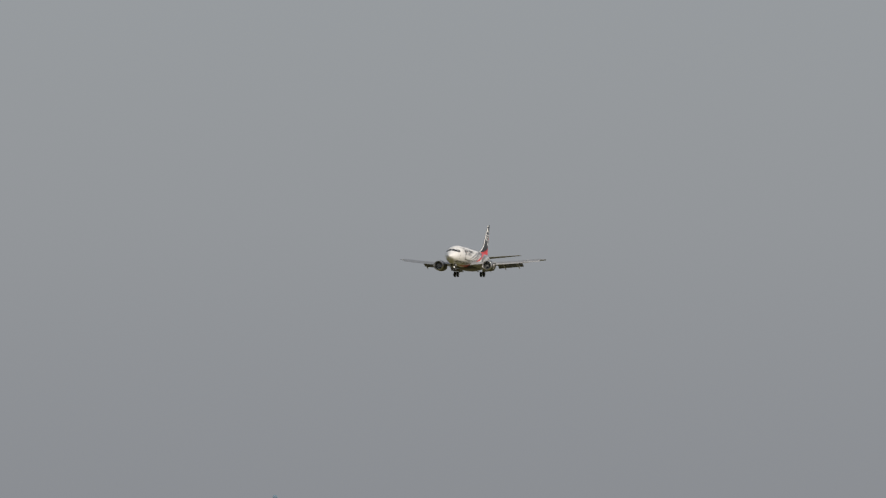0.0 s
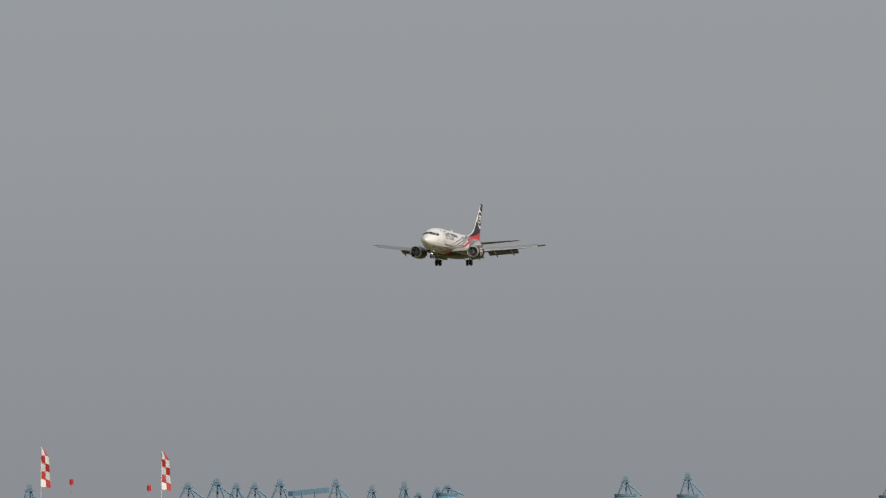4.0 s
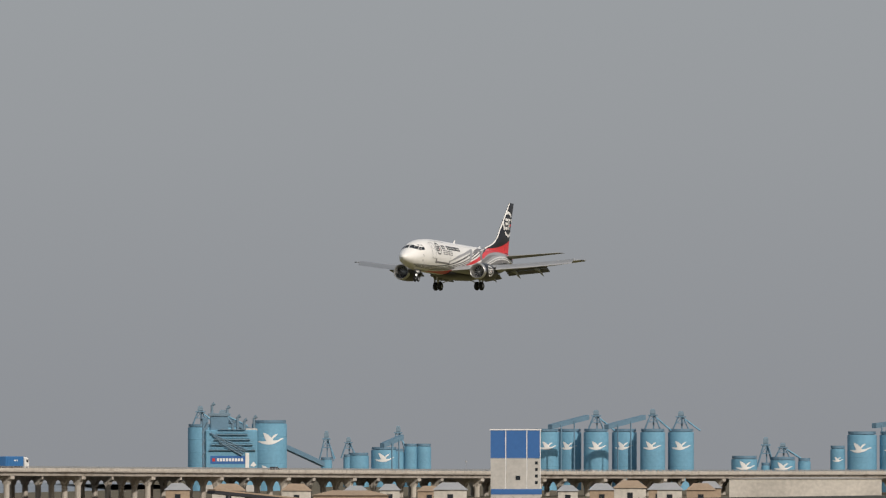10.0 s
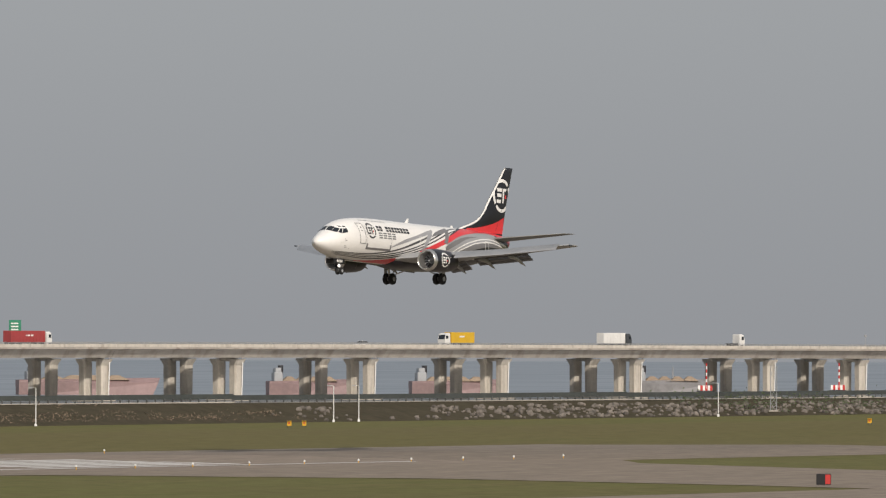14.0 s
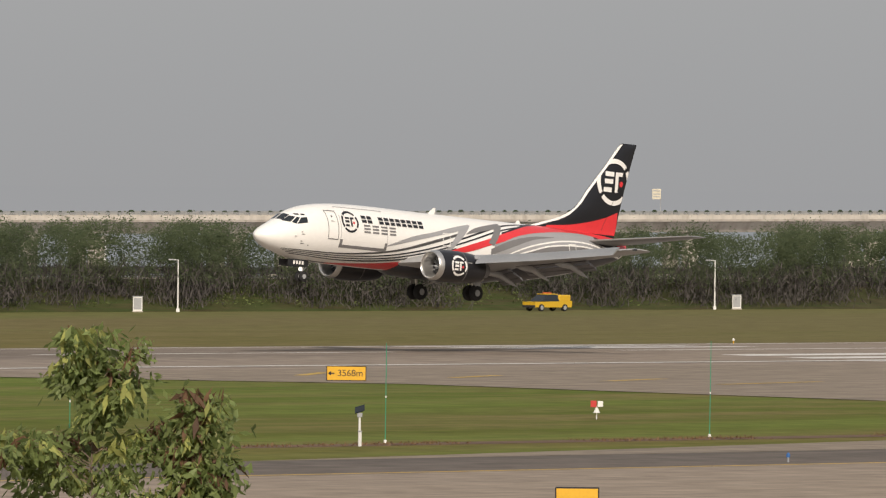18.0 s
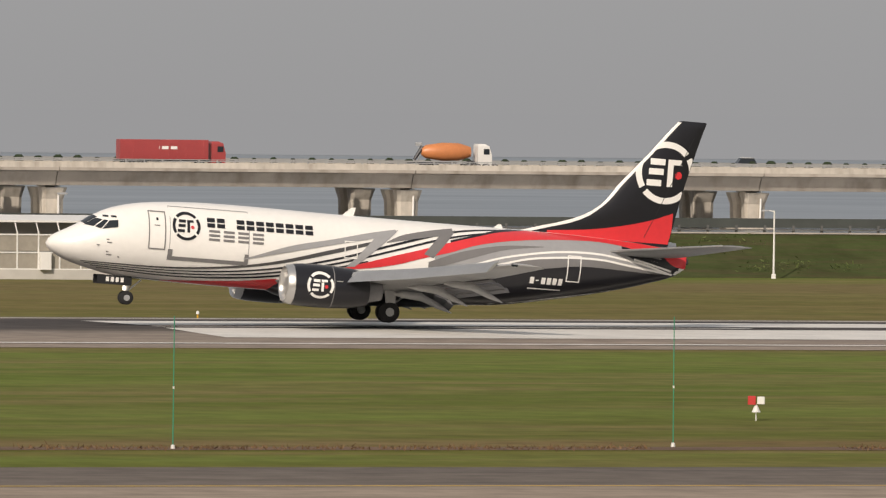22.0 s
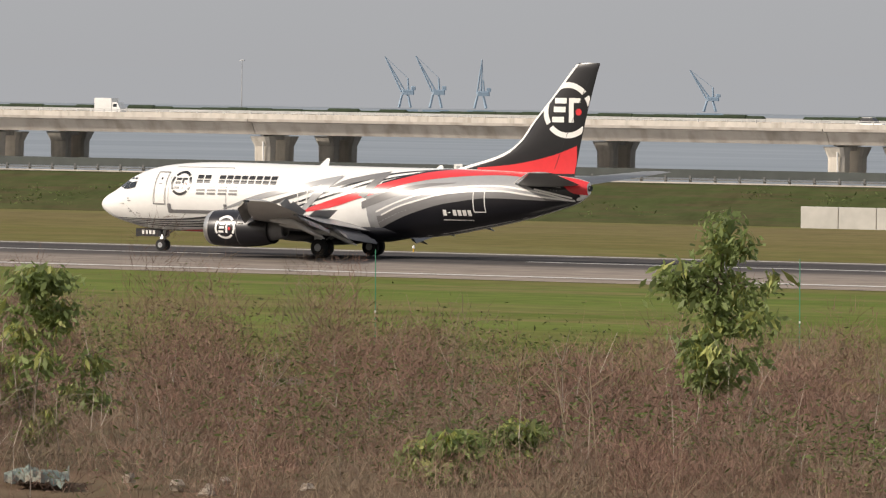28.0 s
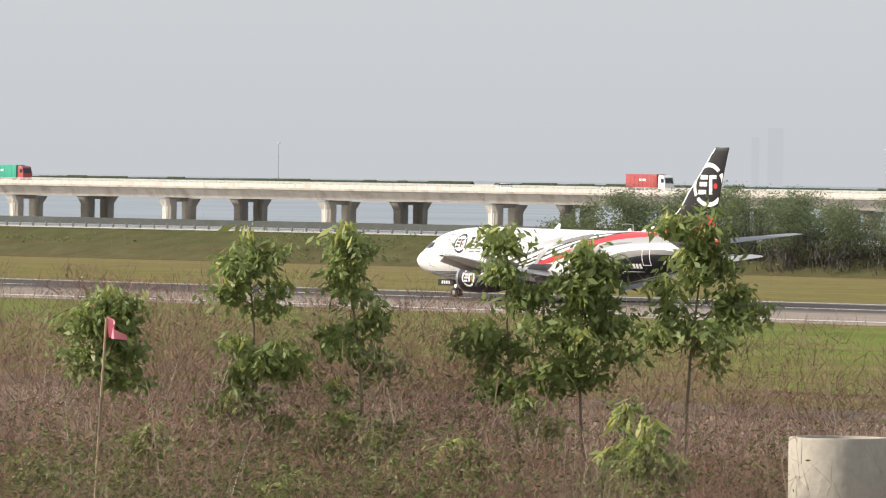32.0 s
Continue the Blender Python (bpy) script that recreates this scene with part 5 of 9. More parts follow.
    for k in range(260):
        az, r = -54.5 + 32 * rng.random(), 79.5 + 8 * rng.random()
        x, y = polar(az, r)
        root = np.array((x, y, mound_z(x, y)))
        tall = 0.7 + 0.9 * rng.random()
        lean = rng.normal(size=3) * (0.12, 0.12, 0)
        knots = [root + (0, 0, tall * u) + lean * u * u + rng.normal(size=3) * (0.03, 0.03, 0) for u in (0, 0.25, 0.5, 0.75, 1.0)]
        stems.append(blades(np.array(knots[:-1]), np.array(knots[1:]), np.array((0.006, 0.005, 0.004, 0.003)), rng))
        side = np.array([knots[1 + j % 3] for j in range(7)])
        stems.append(blades(side, side + rng.normal(size=(7, 3)) * (0.16, 0.16, 0.08) + (0, 0, 0.22), np.full(7, 0.002), rng))
    for k in range(120):
        az = -13.5 + 11 * rng.random()
        r = 84 + 8 * rng.random()
        top = ease(az, (-13.5, -8, -4.5, -2.5), (7.6, 7.5, 7.5, 7.0)) - 0.5 * rng.random() ** 2
        if noise.noise(Vector((az * 0.9, 2, 7))) < -0.05:
            top -= 0.35
        h = top - mound_z(*polar(az, r))
        if h > 0.3:
            bush(az, r, h, 420, 0.3 + 0.25 * rng.random())
    for name, arr, mat, label in (("dry_scrub", twigs, M_TWIG, "tangled leafless red-brown scrub on the mound"), ("grey_scrub", grey, M_TWIG2, "tangled leafless grey-brown scrub on the mound"),
                                  ("dusky_scrub", dusky, M_TWIG3, "dense dark brown leafless scrub on the mound"), ("green_weeds", leaves, M_WEED, "low leafy green weeds among the dry scrub"), ("dry_grass", straw, M_STRAW, "pale dry grass stalks in the scrub"), ("bare_stems", stems, M_STEM, "pale grey slender bare stems in the scrub")):
        me = raw_mesh(name, np.concatenate(arr).reshape(-1, 3), 4, mat)
        tagged(new(name, me), label, "scrub", kind="stuff")
    # pale bare stems that stand out of the scrub
    for k in range(52):
        az, r = -54 + 48 * rng.random(), 80 + 7 * rng.random()
        x, y = polar(az, r)
        z = mound_z(x, y)
        h = 0.7 + 1.0 * rng.random()
        s = Shape()
        p, q = Vector((x, y, z - 0.1)), Vector((x + rng.normal() * 0.25, y, z + h))
        s.tube(p, q, 0.009, 0.003, 5)
        st = solo("bare_stem", s, M_STRAW, "pale leafless stem rising from the scrub", "shrub", group="bare stems on the mound")
        for j in range(5):
            m = p.lerp(q, 0.35 + 0.12 * j)
            part("twig", Shape().tube(m, m + Vector((rng.normal() * 0.2, rng.normal() * 0.15, 0.15 + 0.15 * rng.random())), 0.005, 0.002, 4), M_STRAW, st)


def build_rubble():
    """Pale clods and stones lying in bare places of the mound."""
    rnd = random.Random(31)
    for az0, r0, spread, cnt in ((-31.2, 99, 0.5, 16), (-30.5, 99, 0.4, 12), (-33.6, 80.5, 0.5, 8), (-44.3, 80, 0.8, 14), (-43.2, 80, 0.4, 8), (-35.6, 81, 0.6, 8)):
        for k in range(cnt):
            x, y = polar(az0 + rnd.gauss(0, spread), r0 + rnd.gauss(0, 0.5))
            r = 0.03 + 0.07 * rnd.random() ** 2
            c = Vector((x, y, mound_z(x, y)))
            ring = lambda z, k2: [c + Vector((r * k2 * math.cos(t) * (0.75 + 0.5 * rnd.random()), r * k2 * math.sin(t) * (0.75 + 0.5 * rnd.random()), z * r)) for t in (0, 1.05, 2.1, 3.14, 4.2, 5.25)]
            solo("stone", Shape().loft([ring(-0.4, 0.8), ring(0.25, 1.0), ring(0.8, 0.5)]), M_CLOD, "pale dusty stone lying on the bare earth", "stone", group="stones on the mound")


def sapling(az, r, top, bottom, width, seed, lean=0.0, withered=0):
    """Young tree: thin trunk, forked limbs, drooping leaf tufts. top and bottom: heights of the crown."""
    rng = np.random.default_rng(seed)
    x, y = polar(az, r)
    z0 = mound_z(x, y) - 0.1
    t = thing("sapling", "slender young tree with drooping green and some withered leaves" if withered else "slender young tree with drooping green leaf tufts", "tree", (x, y, z0), group="young trees on the mound")
    H, C = top - z0, max(0.3, bottom - z0)
    w = width / 2
    right = Vector((math.cos(radians(az)), -math.sin(radians(az)), 0))
    deep = Vector((right.y, -right.x, 0))
    trunk = Shape()
    pts = [right * (lean * u * u + 0.16 * w * math.sin(4 * u + seed)) + deep * 0.1 * w * math.cos(5 * u) + Vector((0, 0, H * 0.95 * u)) for u in np.linspace(0, 1, 8)]
    trunk.loft([[p + (right * math.cos(v) + deep * math.sin(v)) * (0.017 * (1 - i / 8) + 0.004) for v in (0, 1.05, 2.09, 3.14, 4.19, 5.24)] for i, p in enumerate(pts)])
    part("trunk", trunk, M_BARK, t)
    ends = []
    C = max(0.25, C - 0.12 * (H - C))
    nl = int((6 + width * 14) * (2.2 if withered else 1.0))
    tiers = np.linspace(0.02, 1.0, nl) if withered else (np.arange(4 + int(2 * width)) + rng.random(4 + int(2 * width))) / (4 + int(2 * width))
    for k in range(nl):
        f = min(1.0, max(0.0, tiers[k % len(tiers)] + rng.normal() * 0.09))
        hh = C + (H - C) * f
        u = max(0.05, min(0.97, (hh - 0.25 * w) / (H * 0.95)))
        i = min(6, int(u * 7))
        b = pts[i].lerp(pts[i + 1], u * 7 - i)
        a = (k % 2) * 3.14 + rng.normal() * 0.8
        spread = w * (0.2 + 1.0 * rng.random()) * (1.0 - 0.7 * abs(f - 0.35))
        e = Vector((b.x, b.y, hh)) + right * math.cos(a) * spread + deep * math.sin(a) * spread * 0.8
        mid = b.lerp(e, 0.55) + Vector((0, 0, 0.03 + 0.05 * rng.random()))
        part("limb", Shape().loft([[b + Vector((0, 0, q)) for q in (-.006, .006)] + [b + right * 0.006]] + [[mid + Vector((0, 0, q)) for q in (-.004, .004)] + [mid + right * 0.004]]
                                  + [[e + Vector((0, 0, q)) for q in (-.002, .002)] + [e + right * 0.002]]), M_BARK, t)
        ends += [e, b.lerp(e, 0.6 + 0.25 * rng.random())]
    ends += [Vector((pts[-1].x, pts[-1].y, H)), pts[-1], pts[-2].lerp(pts[-1], 0.5)]
    dark, fresh, dry = [], [], []
    for j, e in enumerate(ends):
        big = 0.6 + 0.8 * rng.random()
        m = int((62 if width > 0.6 else 36) * big)
        c = np.array(e) + rng.normal(size=(m, 3)) * (0.10 * big, 0.10 * big, 0.06) - (0, 0, 0.05)
        dark.append(leaf_cloud(c, 0.06 * big + 0.035, rng, 0.9, 0.2))
        # a fan of long leaves hangs from most shoot tips
        if rng.random() < 0.62:
            m2 = int(5 + 9 * rng.random())
            c = np.array(e) + rng.normal(size=(m2, 3)) * (0.05, 0.05, 0.02) + (0, 0, 0.05)
            bunch = dry if withered and (rng.random() < withered) else fresh
            bunch.append(leaf_cloud(c, 0.20, rng, 1.7, 0.12))
    part("crown", raw_mesh("crown", np.concatenate(dark).reshape(-1, 3), 4, M_LEAF), None, t)
    part("fresh_leaves", raw_mesh("fresh_leaves", np.concatenate(fresh).reshape(-1, 3), 4, M_LEAF2), None, t, "yellow-green hanging leaves")
    if dry:
        part("withered_leaves", raw_mesh("withered_leaves", np.concatenate(dry).reshape(-1, 3), 4, M_DRYLEAF), None, t, "brown withered hanging leaves")
    return t


build_mound()
build_scrub()
build_rubble()

# bearing, distance, crown top, crown foot, crown width
for i, (az, r, top, foot, wide) in enumerate((
        (41.05, 78, 9.57, 6.78, 1.90), (41.62, 78, 9.03, 8.03, 0.60), (4.78, 78, 8.96, 6.39, 1.15), (3.90, 78, 7.43, 6.68, 0.75),
        (9.81, 78, 7.68, 6.68, 0.55), (-10.11, 86, 7.06, 6.35, 1.10), (-10.11, 86, 7.68, 6.74, 0.99), (-17.45, 86, 6.97, 6.26, 1.38),
        (-26.83, 86, 9.34, 7.33, 1.32), (-30.23, 86, 9.51, 8.07, 1.32), (-34.63, 86, 8.86, 7.54, 1.05), (-36.11, 86, 8.06, 7.07, 0.44),
        (-36.54, 86, 7.23, 6.84, 0.33), (-41.61, 86, 9.67, 7.49, 1.65), (-41.85, 85.2, 8.95, 7.45, 1.35), (-43.96, 86, 9.22, 8.51, 0.72), (-45.09, 86, 9.58, 7.76, 1.21),
        (-50.42, 86, 10.07, 8.36, 0.99), (-49.72, 86, 10.14, 8.10, 1.05), (-48.68, 86, 10.10, 8.45, 1.10),
        (-48.21, 86, 10.00, 8.84, 0.83), (-47.50, 86, 10.37, 9.02, 1.10), (-51.37, 86, 9.51, 8.74, 0.83),
)):
    sapling(az, r, top, foot, wide, 20 + i, withered=0.5 if i < 2 else 0.0)


M_UNDER = islands(material("mangrove_stem", (0.105, 0.095, 0.09), 0.95, vary=0.2, scale=0.3, spec=0.1), 0.12)


_r = random.Random(77)
for i, (az, h, w) in enumerate(((-45.21, 0.8, 0.5), (-45.03, 1.2, 0.5), (-44.55, 0.6, 0.5), (-44.26, 0.55, 0.4), (-47.82, 1.2, 0.35), (-47.97, 1.4, 0.3), (-47.72, 0.9, 0.3), (-49.0, 0.9, 0.35), (-49.42, 0.5, 0.4),
                                (-51.8, 0.6, 0.4), (-50.1, 0.4, 0.5), (-51.07, 0.8, 0.35), (-31.95, 0.5, 0.9), (-31.5, 0.45, 0.7), (-42.6, 0.5, 0.5), (-40.3, 0.5, 0.4))):
    r = 81 + 3 * _r.random()
    g = mound_z(*polar(az, r))
    sapling(az, r, g + h, g + 0.12, w, 200 + i)


def build_thicket(x0, x1, seed, tall, count, dy=9.0):
    """Rounded crowns that close into one wall of leaves over a dim tangle of stems."""
    rng = np.random.default_rng(seed)
    q, stems, tr = [], [], Shape()
    for k in range(count):
        x = x0 + (x1 - x0) * (k + rng.random()) / count
        y = toe(x) + 1.0 + dy * rng.random()
        edge = min(1, (x - x0 + 6) / 14, (x1 - x + 6) / 25)
        h = tall * (0.86 + 0.16 * rng.random() + 0.16 * noise.noise(Vector((x * 0.06, seed, 0)))) * max(0.35, edge)
        tr.tube((x, y, 0), (x + rng.normal() * 0.3, y, h * 0.6), 0.06, 0.03, 5)
        n = 44
        f = 0.30 + 0.70 * rng.random(n) ** 0.8
        wide = 1.9 * np.sqrt(np.clip(1.0 - ((f - 0.55) / 0.5) ** 2, 0.05, 1))
        c0 = np.stack([x + rng.normal(size=n) * wide * 0.75, y + rng.normal(size=n) * 0.9, 0.3 + (h - 0.5) * f], 1)
        c = (c0[:, None, :] + rng.normal(size=(n, 46, 3)) * (0.44, 0.36, 0.30)).reshape(-1, 3)
        q.append(leaf_cloud(c, 0.22, rng, 0.2, 0.22))
        n = 260
        c = np.array((x, y - 0.3, 0.05)) + np.stack([rng.normal(size=n) * 1.4, rng.normal(size=n) * 0.9, rng.random(n) * h * 0.48], 1)
        stems.append(blades(c, c + rng.normal(size=(n, 3)) * (0.3, 0.3, 0.2) + (0, 0, 0.6), 0.02 + 0.03 * rng.random(n), rng))
    ob = tagged(new("mangrove_thicket", raw_mesh("mangrove_thicket", np.concatenate(q).reshape(-1, 3), 4, M_MANGROVE)), "dense dull green trees along the foot of the dike", "trees", kind="stuff")
    part("trunks", tr, M_UNDER, ob)
    part("undergrowth", raw_mesh("undergrowth", np.concatenate(stems).reshape(-1, 3), 4, M_UNDER), None, ob, "dim grey-brown stems under the leaves")


build_thicket(446, 690, 3, 7.6, 184)
build_thicket(-594, -445, 4, 7.4, 125)


def build_dike_cover():
    rng = np.random.default_rng(11)
    q, dry = [], []
    for k in range(5200):
        x = -900 + 1800 * rng.random()
        a = 1 + 8.6 * rng.random()
        g = noise.noise(Vector((x * 0.03, a * 0.2, 1)))
        if g < -0.1:
            continue
        m = 9
        c = np.array((x, toe(x) + a, 0.02 + a * 0.262 * (1 + crest_drop(x) / 2.7))) + rng.normal(size=(m, 3)) * (0.7, 0.35, 0.14) + (0, 0, 0.15)
        (q if x < 640 + 60 * g else dry).append(leaf_cloud(c, 0.32, rng, -0.3))
    tagged(new("dry_dike_weeds", raw_mesh("dry_dike_weeds", np.concatenate(dry).reshape(-1, 3), 4, M_TWIG2)), "dry brown weeds among the riprap", "weeds", kind="stuff")
    tagged(new("dike_weeds", raw_mesh("dike_weeds", np.concatenate(q).reshape(-1, 3), 4, M_WEED)), "patchy green and brown weeds on the dike", "weeds", kind="stuff")
    s = Shape()
    rnd = random.Random(5)
    for k in range(2400):
        x = 895 + 405 * rnd.random() ** 0.9
        a = 0.3 + 7.5 * rnd.random()
        if rnd.random() > (x - 880) / 90 or noise.noise(Vector((x * 0.03, a * 0.1, 4))) < -0.16:
            continue
        r = 0.18 + 0.35 * rnd.random() ** 2
        c = Vector((x, toe(x) + a, 0.05 + a * 0.262 * (1 + crest_drop(x) / 2.7)))
        ring = lambda z, k2: [c + Vector((r * k2 * math.cos(t + k) * (0.7 + 0.5 * rnd.random()), r * k2 * math.sin(t + k) * (0.7 + 0.5 * rnd.random()), z * r)) for t in (0, 1.26, 2.51, 3.77, 5.03)]
        s.loft([ring(-0.5, 0.8), ring(0.15, 1.0), ring(0.75, 0.55)])
    solo("riprap", s, M_STONE, "tumbled grey riprap stones on the dike", "stones", "stuff")


build_dike_cover()


def build_mound_things():
    x, y = polar(-46.57, 84)
    z = mound_z(x, y)
    c = thing("concrete_pipe", "upright weathered concrete pipe standing in the scrub", "pipe", (x, y, 0))
    m = material("cast_concrete", (0.46, 0.42, 0.35), 0.85, vary=0.14, scale=1.2, bump=0.2)
    part("pipe_wall", Shape().lathe([(z - 0.2, 0.475), (8.17, 0.475), (8.20, 0.465), (8.20, 0.40), (z - 0.2, 0.40)], (0, 0, 0), "z", 48), m, c, "", True)
    part("pipe_fill", Shape().lathe([(7.9, 0.0), (7.9, 0.405), (7.8, 0.405)], (0, 0, 0), "z", 32), M_MOUND, c)
    for az, r, z1, tilt, flagged in ((-51.33, 78.6, 9.36, 0.16, 1), (-39.05, 84, 8.97, 0.25, 0), (-39.6, 82, 7.95, -0.05, 2)):
        x, y = polar(az, r)
        z0 = mound_z(x, y) - 0.2
        f = thing("marker_stick", "thin pale bamboo stick with a pink cloth flag" if flagged else "thin tall pale bamboo stick", "stick", (x, y, z0))
        h = z1 - z0
        st = Shape()
        for i in range(6):
            st.tube((tilt * (i / 6) ** 1.3 - tilt, 0, h * i / 6), (tilt * ((i + 1) / 6) ** 1.3 - tilt, 0, h * (i + 1) / 6), 0.012, 0.011, 6)
        part("stick", st, M_STRAW, f)
        if flagged:
            pk = material("pink_cloth", (0.80, 0.27, 0.33), 0.8, vary=0.12, scale=5)
            g = []
            hz = h if flagged == 1 else h * 0.2 + 0.1
            for i in range(7):
                u = i / 6
                g.append([(0.24 * u, 0.05 * math.sin(7 * u), hz - 0.16 * u + 0.02), (0.24 * u, 0.05 * math.sin(7 * u + 0.6), hz - 0.17 - 0.02 * u * u)])
            part("flag", Shape().loft(g, caps=False, closed=False), pk, f, "pink cloth flag", "open")
    # netting scraps lying on the earth
    net = material("green_dust_net", (0.17, 0.24, 0.215), 0.95, vary=0.3, scale=2.6, color2=(0.19, 0.155, 0.115), bump=0.6)
    rnd = random.Random(9)
    for az, r, n in ((-43.05, 80.6, 1.6), (-42.45, 81.0, 1.1), (-42.8, 81.8, 0.8), (-43.75, 80.6, 1.2), (-44.4, 80.4, 1.0), (-44.9, 80.0, 1.0), (-45.0, 80.8, 0.7), (-34.6, 81.0, 0.6), (-36.9, 80.5, 1.0), (-38.2, 80.4, 0.7)):
        w = []
        for i in range(17):
            row = []
            for j in range(9):
                rr, aa = r + 1.1 * (j / 8 - 0.5) * (0.6 + 0.5 * rnd.random()), az + math.degrees(n / r) * (i / 16 - 0.5)
                x, y = polar(aa, rr)
                row.append((x, y, mound_z(x, y) + 0.0 + 0.09 * n ** 0.5 * math.sin(math.pi * i / 16) ** 0.7 * math.sin(math.pi * j / 8) + 0.13 * abs(noise.noise(Vector((x * 2.5, y * 2.5, 3)))) + 0.05 * rnd.random()))
            w.append(row)
        solo("dust_net", Shape().loft(w, caps=False, closed=False), net, "faded green dust netting crumpled on the earth", "netting", smooth="open", group="netting scraps")
    # white post with an arm and a hanging lamp
    x, y = polar(-12.02, 100)
    z0, zt = mound_z(x, y), 10.92 - 100 * (626 - 128) / 15612
    p = thing("arm_post", "white painted post with a side arm and hanging lamp", "post", (x, y, 0), 12)
    part("pole", Shape().tube((0, 0, z0 - 0.3), (0, 0, zt), 0.07, 0.062, 14).tube((0, 0, zt), (0, 0, zt + 0.03), 0.07, 0.05, 14), M_WHITE, p, "", True)
    part("pole_tip", Shape().tube((0, 0, zt), (-0.01, 0, zt + 0.85), 0.006, 0.004, 6), M_GREY, p)
    part("arm", Shape().tube((0, 0, zt - 0.13), (-0.74, 0, zt - 0.21), 0.022, 0.018, 8).tube((0, 0, zt - 0.1), (0, 0, zt - 0.17), 0.085, 0.085, 12), M_WHITE, p)
    part("lamp_housing", Shape().lathe([(zt - 0.43, 0.03), (zt - 0.42, 0.09), (zt - 0.33, 0.09), (zt - 0.28, 0.05), (zt - 0.21, 0.03)], (-0.74, 0, 0), "z", 16), M_WHITE, p)
    part("lamp_cord", Shape().tube((-0.74, 0, zt - 0.43), (-0.72, 0, zt - 0.8), 0.006, 0.005, 5).tube((-0.76, 0, zt - 0.43), (-0.80, 0, zt - 0.74), 0.005, 0.005, 5), M_GREY, p)


build_mound_things()


def build_strip_tufts():
    rng = np.random.default_rng(15)
    n = 30000
    x = -330 + 680 * rng.random(n)
    y = 270.9 + rng.normal(size=n) * 0.65
    keep = np.array([noise.noise(Vector((a * 0.11, 0, 1))) + 0.25 * noise.noise(Vector((a * 0.7, 3, 1))) > -0.12 for a in x])
    c = np.stack([x, y, np.zeros(n)], 1)[keep]
    m = len(c)
    q = blades(c, c + rng.normal(size=(m, 3)) * (0.07, 0.07, 0.03) + (0, 0, 0.09), np.full(m, 0.022), rng)
    tagged(new("dry_tufts", raw_mesh("dry_tufts", q.reshape(-1, 3), 4, M_TUFT)), "dry brown tufts along the bare strip", "grass", kind="stuff")


def small_tree(x, y, base, h, w, seed):
    rng = np.random.default_rng(seed)
    t = thing("small_tree", "small airy tree behind the dike fence", "tree", (x, y, base), 0, "small trees behind the dike")
    part("trunk", Shape().tube((0, 0, 0), (0.1, 0, h * 0.8), 0.06, 0.03, 6), M_BARK, t)
    c = []
    for k in range(16):
        a, f = rng.random() * 6.283, 0.35 + 0.65 * rng.random()
        e = Vector((math.cos(a) * w * (1.1 - f) * 0.9 + rng.normal() * 0.1, math.sin(a) * w * 0.5, h * f))
        part("limb", Shape().tube((0.05, 0, h * f * 0.6), e, 0.025, 0.01, 4), M_BARK, t)
        c.append(leaf_cloud(np.array(e) + rng.normal(size=(150, 3)) * (0.30, 0.28, 0.22), 0.17, rng, 0.3, 0.2))
    part("crown", raw_mesh("crown", np.concatenate(c).reshape(-1, 3), 4, M_MANGROVE), None, t)


build_strip_tufts()
for i, (az, h, w) in enumerate(((28.60, 3.0, 1.3), (28.98, 2.6, 1.4), (28.33, 1.6, 0.8), (34.9, 2.6, 1.2), (35.6, 3.0, 1.5), (36.1, 3.2, 1.7))):
    x, y = polar(az, 650 if az < 30 else 700)
    small_tree(x, y, 2.72, h, w, 300 + i)


# ---- airfield furniture ----
def lettering(text, size, mat, parent, at, rz, label=""):
    cu = bpy.data.curves.new("lettering", "FONT")
    cu.body, cu.size, cu.extrude, cu.align_x, cu.align_y = text, size, 0.004, "CENTER", "CENTER"
    tmp = bpy.data.objects.new("lettering", cu)
    scene.collection.objects.link(tmp)
    me = bpy.data.meshes.new_from_object(tmp.evaluated_get(bpy.context.evaluated_depsgraph_get()))
    bpy.data.objects.remove(tmp)
    me.materials.clear()
    me.materials.append(mat)
    ob = new("lettering", me)
    ob.parent = parent
    ob.matrix_basis = pose(*at, 90, 0, rz)
    return ob


def facing(x, y):
    """Turn about z that points a thing's front (its -y side) at the spotter's mound."""
    return math.degrees(math.atan2(-x, y))


def stand_on(x, y):
    """Draws a place in towards the mound until it lies on the grass before the dike."""
    k = min(1.0, 540.4 / (y - 0.03 * x))
    return x * k, y * k


def light_pole(x, y, h=4.4):
    p = thing("lamp_post", "slim white lamp post on the grass by the dike", "lamp post", (*stand_on(x, y), 0), facing(x, y), "lamp posts along the dike")
    part("pole", Shape().tube((0, 0, 0), (0, 0, h), 0.075, 0.05, 8), M_WHITE, p)
    part("arm", Shape().tube((0, 0, h - 0.05), (-0.5, 0, h + 0.02), 0.035, 0.03, 6), M_WHITE, p)
    part("lamp_head", Shape().beveled((-0.6, 0, h + 0.0), (0.5, 0.22, 0.1), 0.03), M_GREY, p)
    part("foot", Shape().beveled((0, 0, 0.15), (0.3, 0.3, 0.3), 0.04), M_WHITE, p)


for q in ((492.6, 557), (559.5, 560), (396.1, 550.6), (443.9, 550), (788.5, 570), (844, 570), (911, 571.5), (916, 571), (1012, 575), (1038, 545), (87.5, 545), (174.7, 545), (-84, 537), (-567, 512), (-362, 517)):
    light_pole(*q)


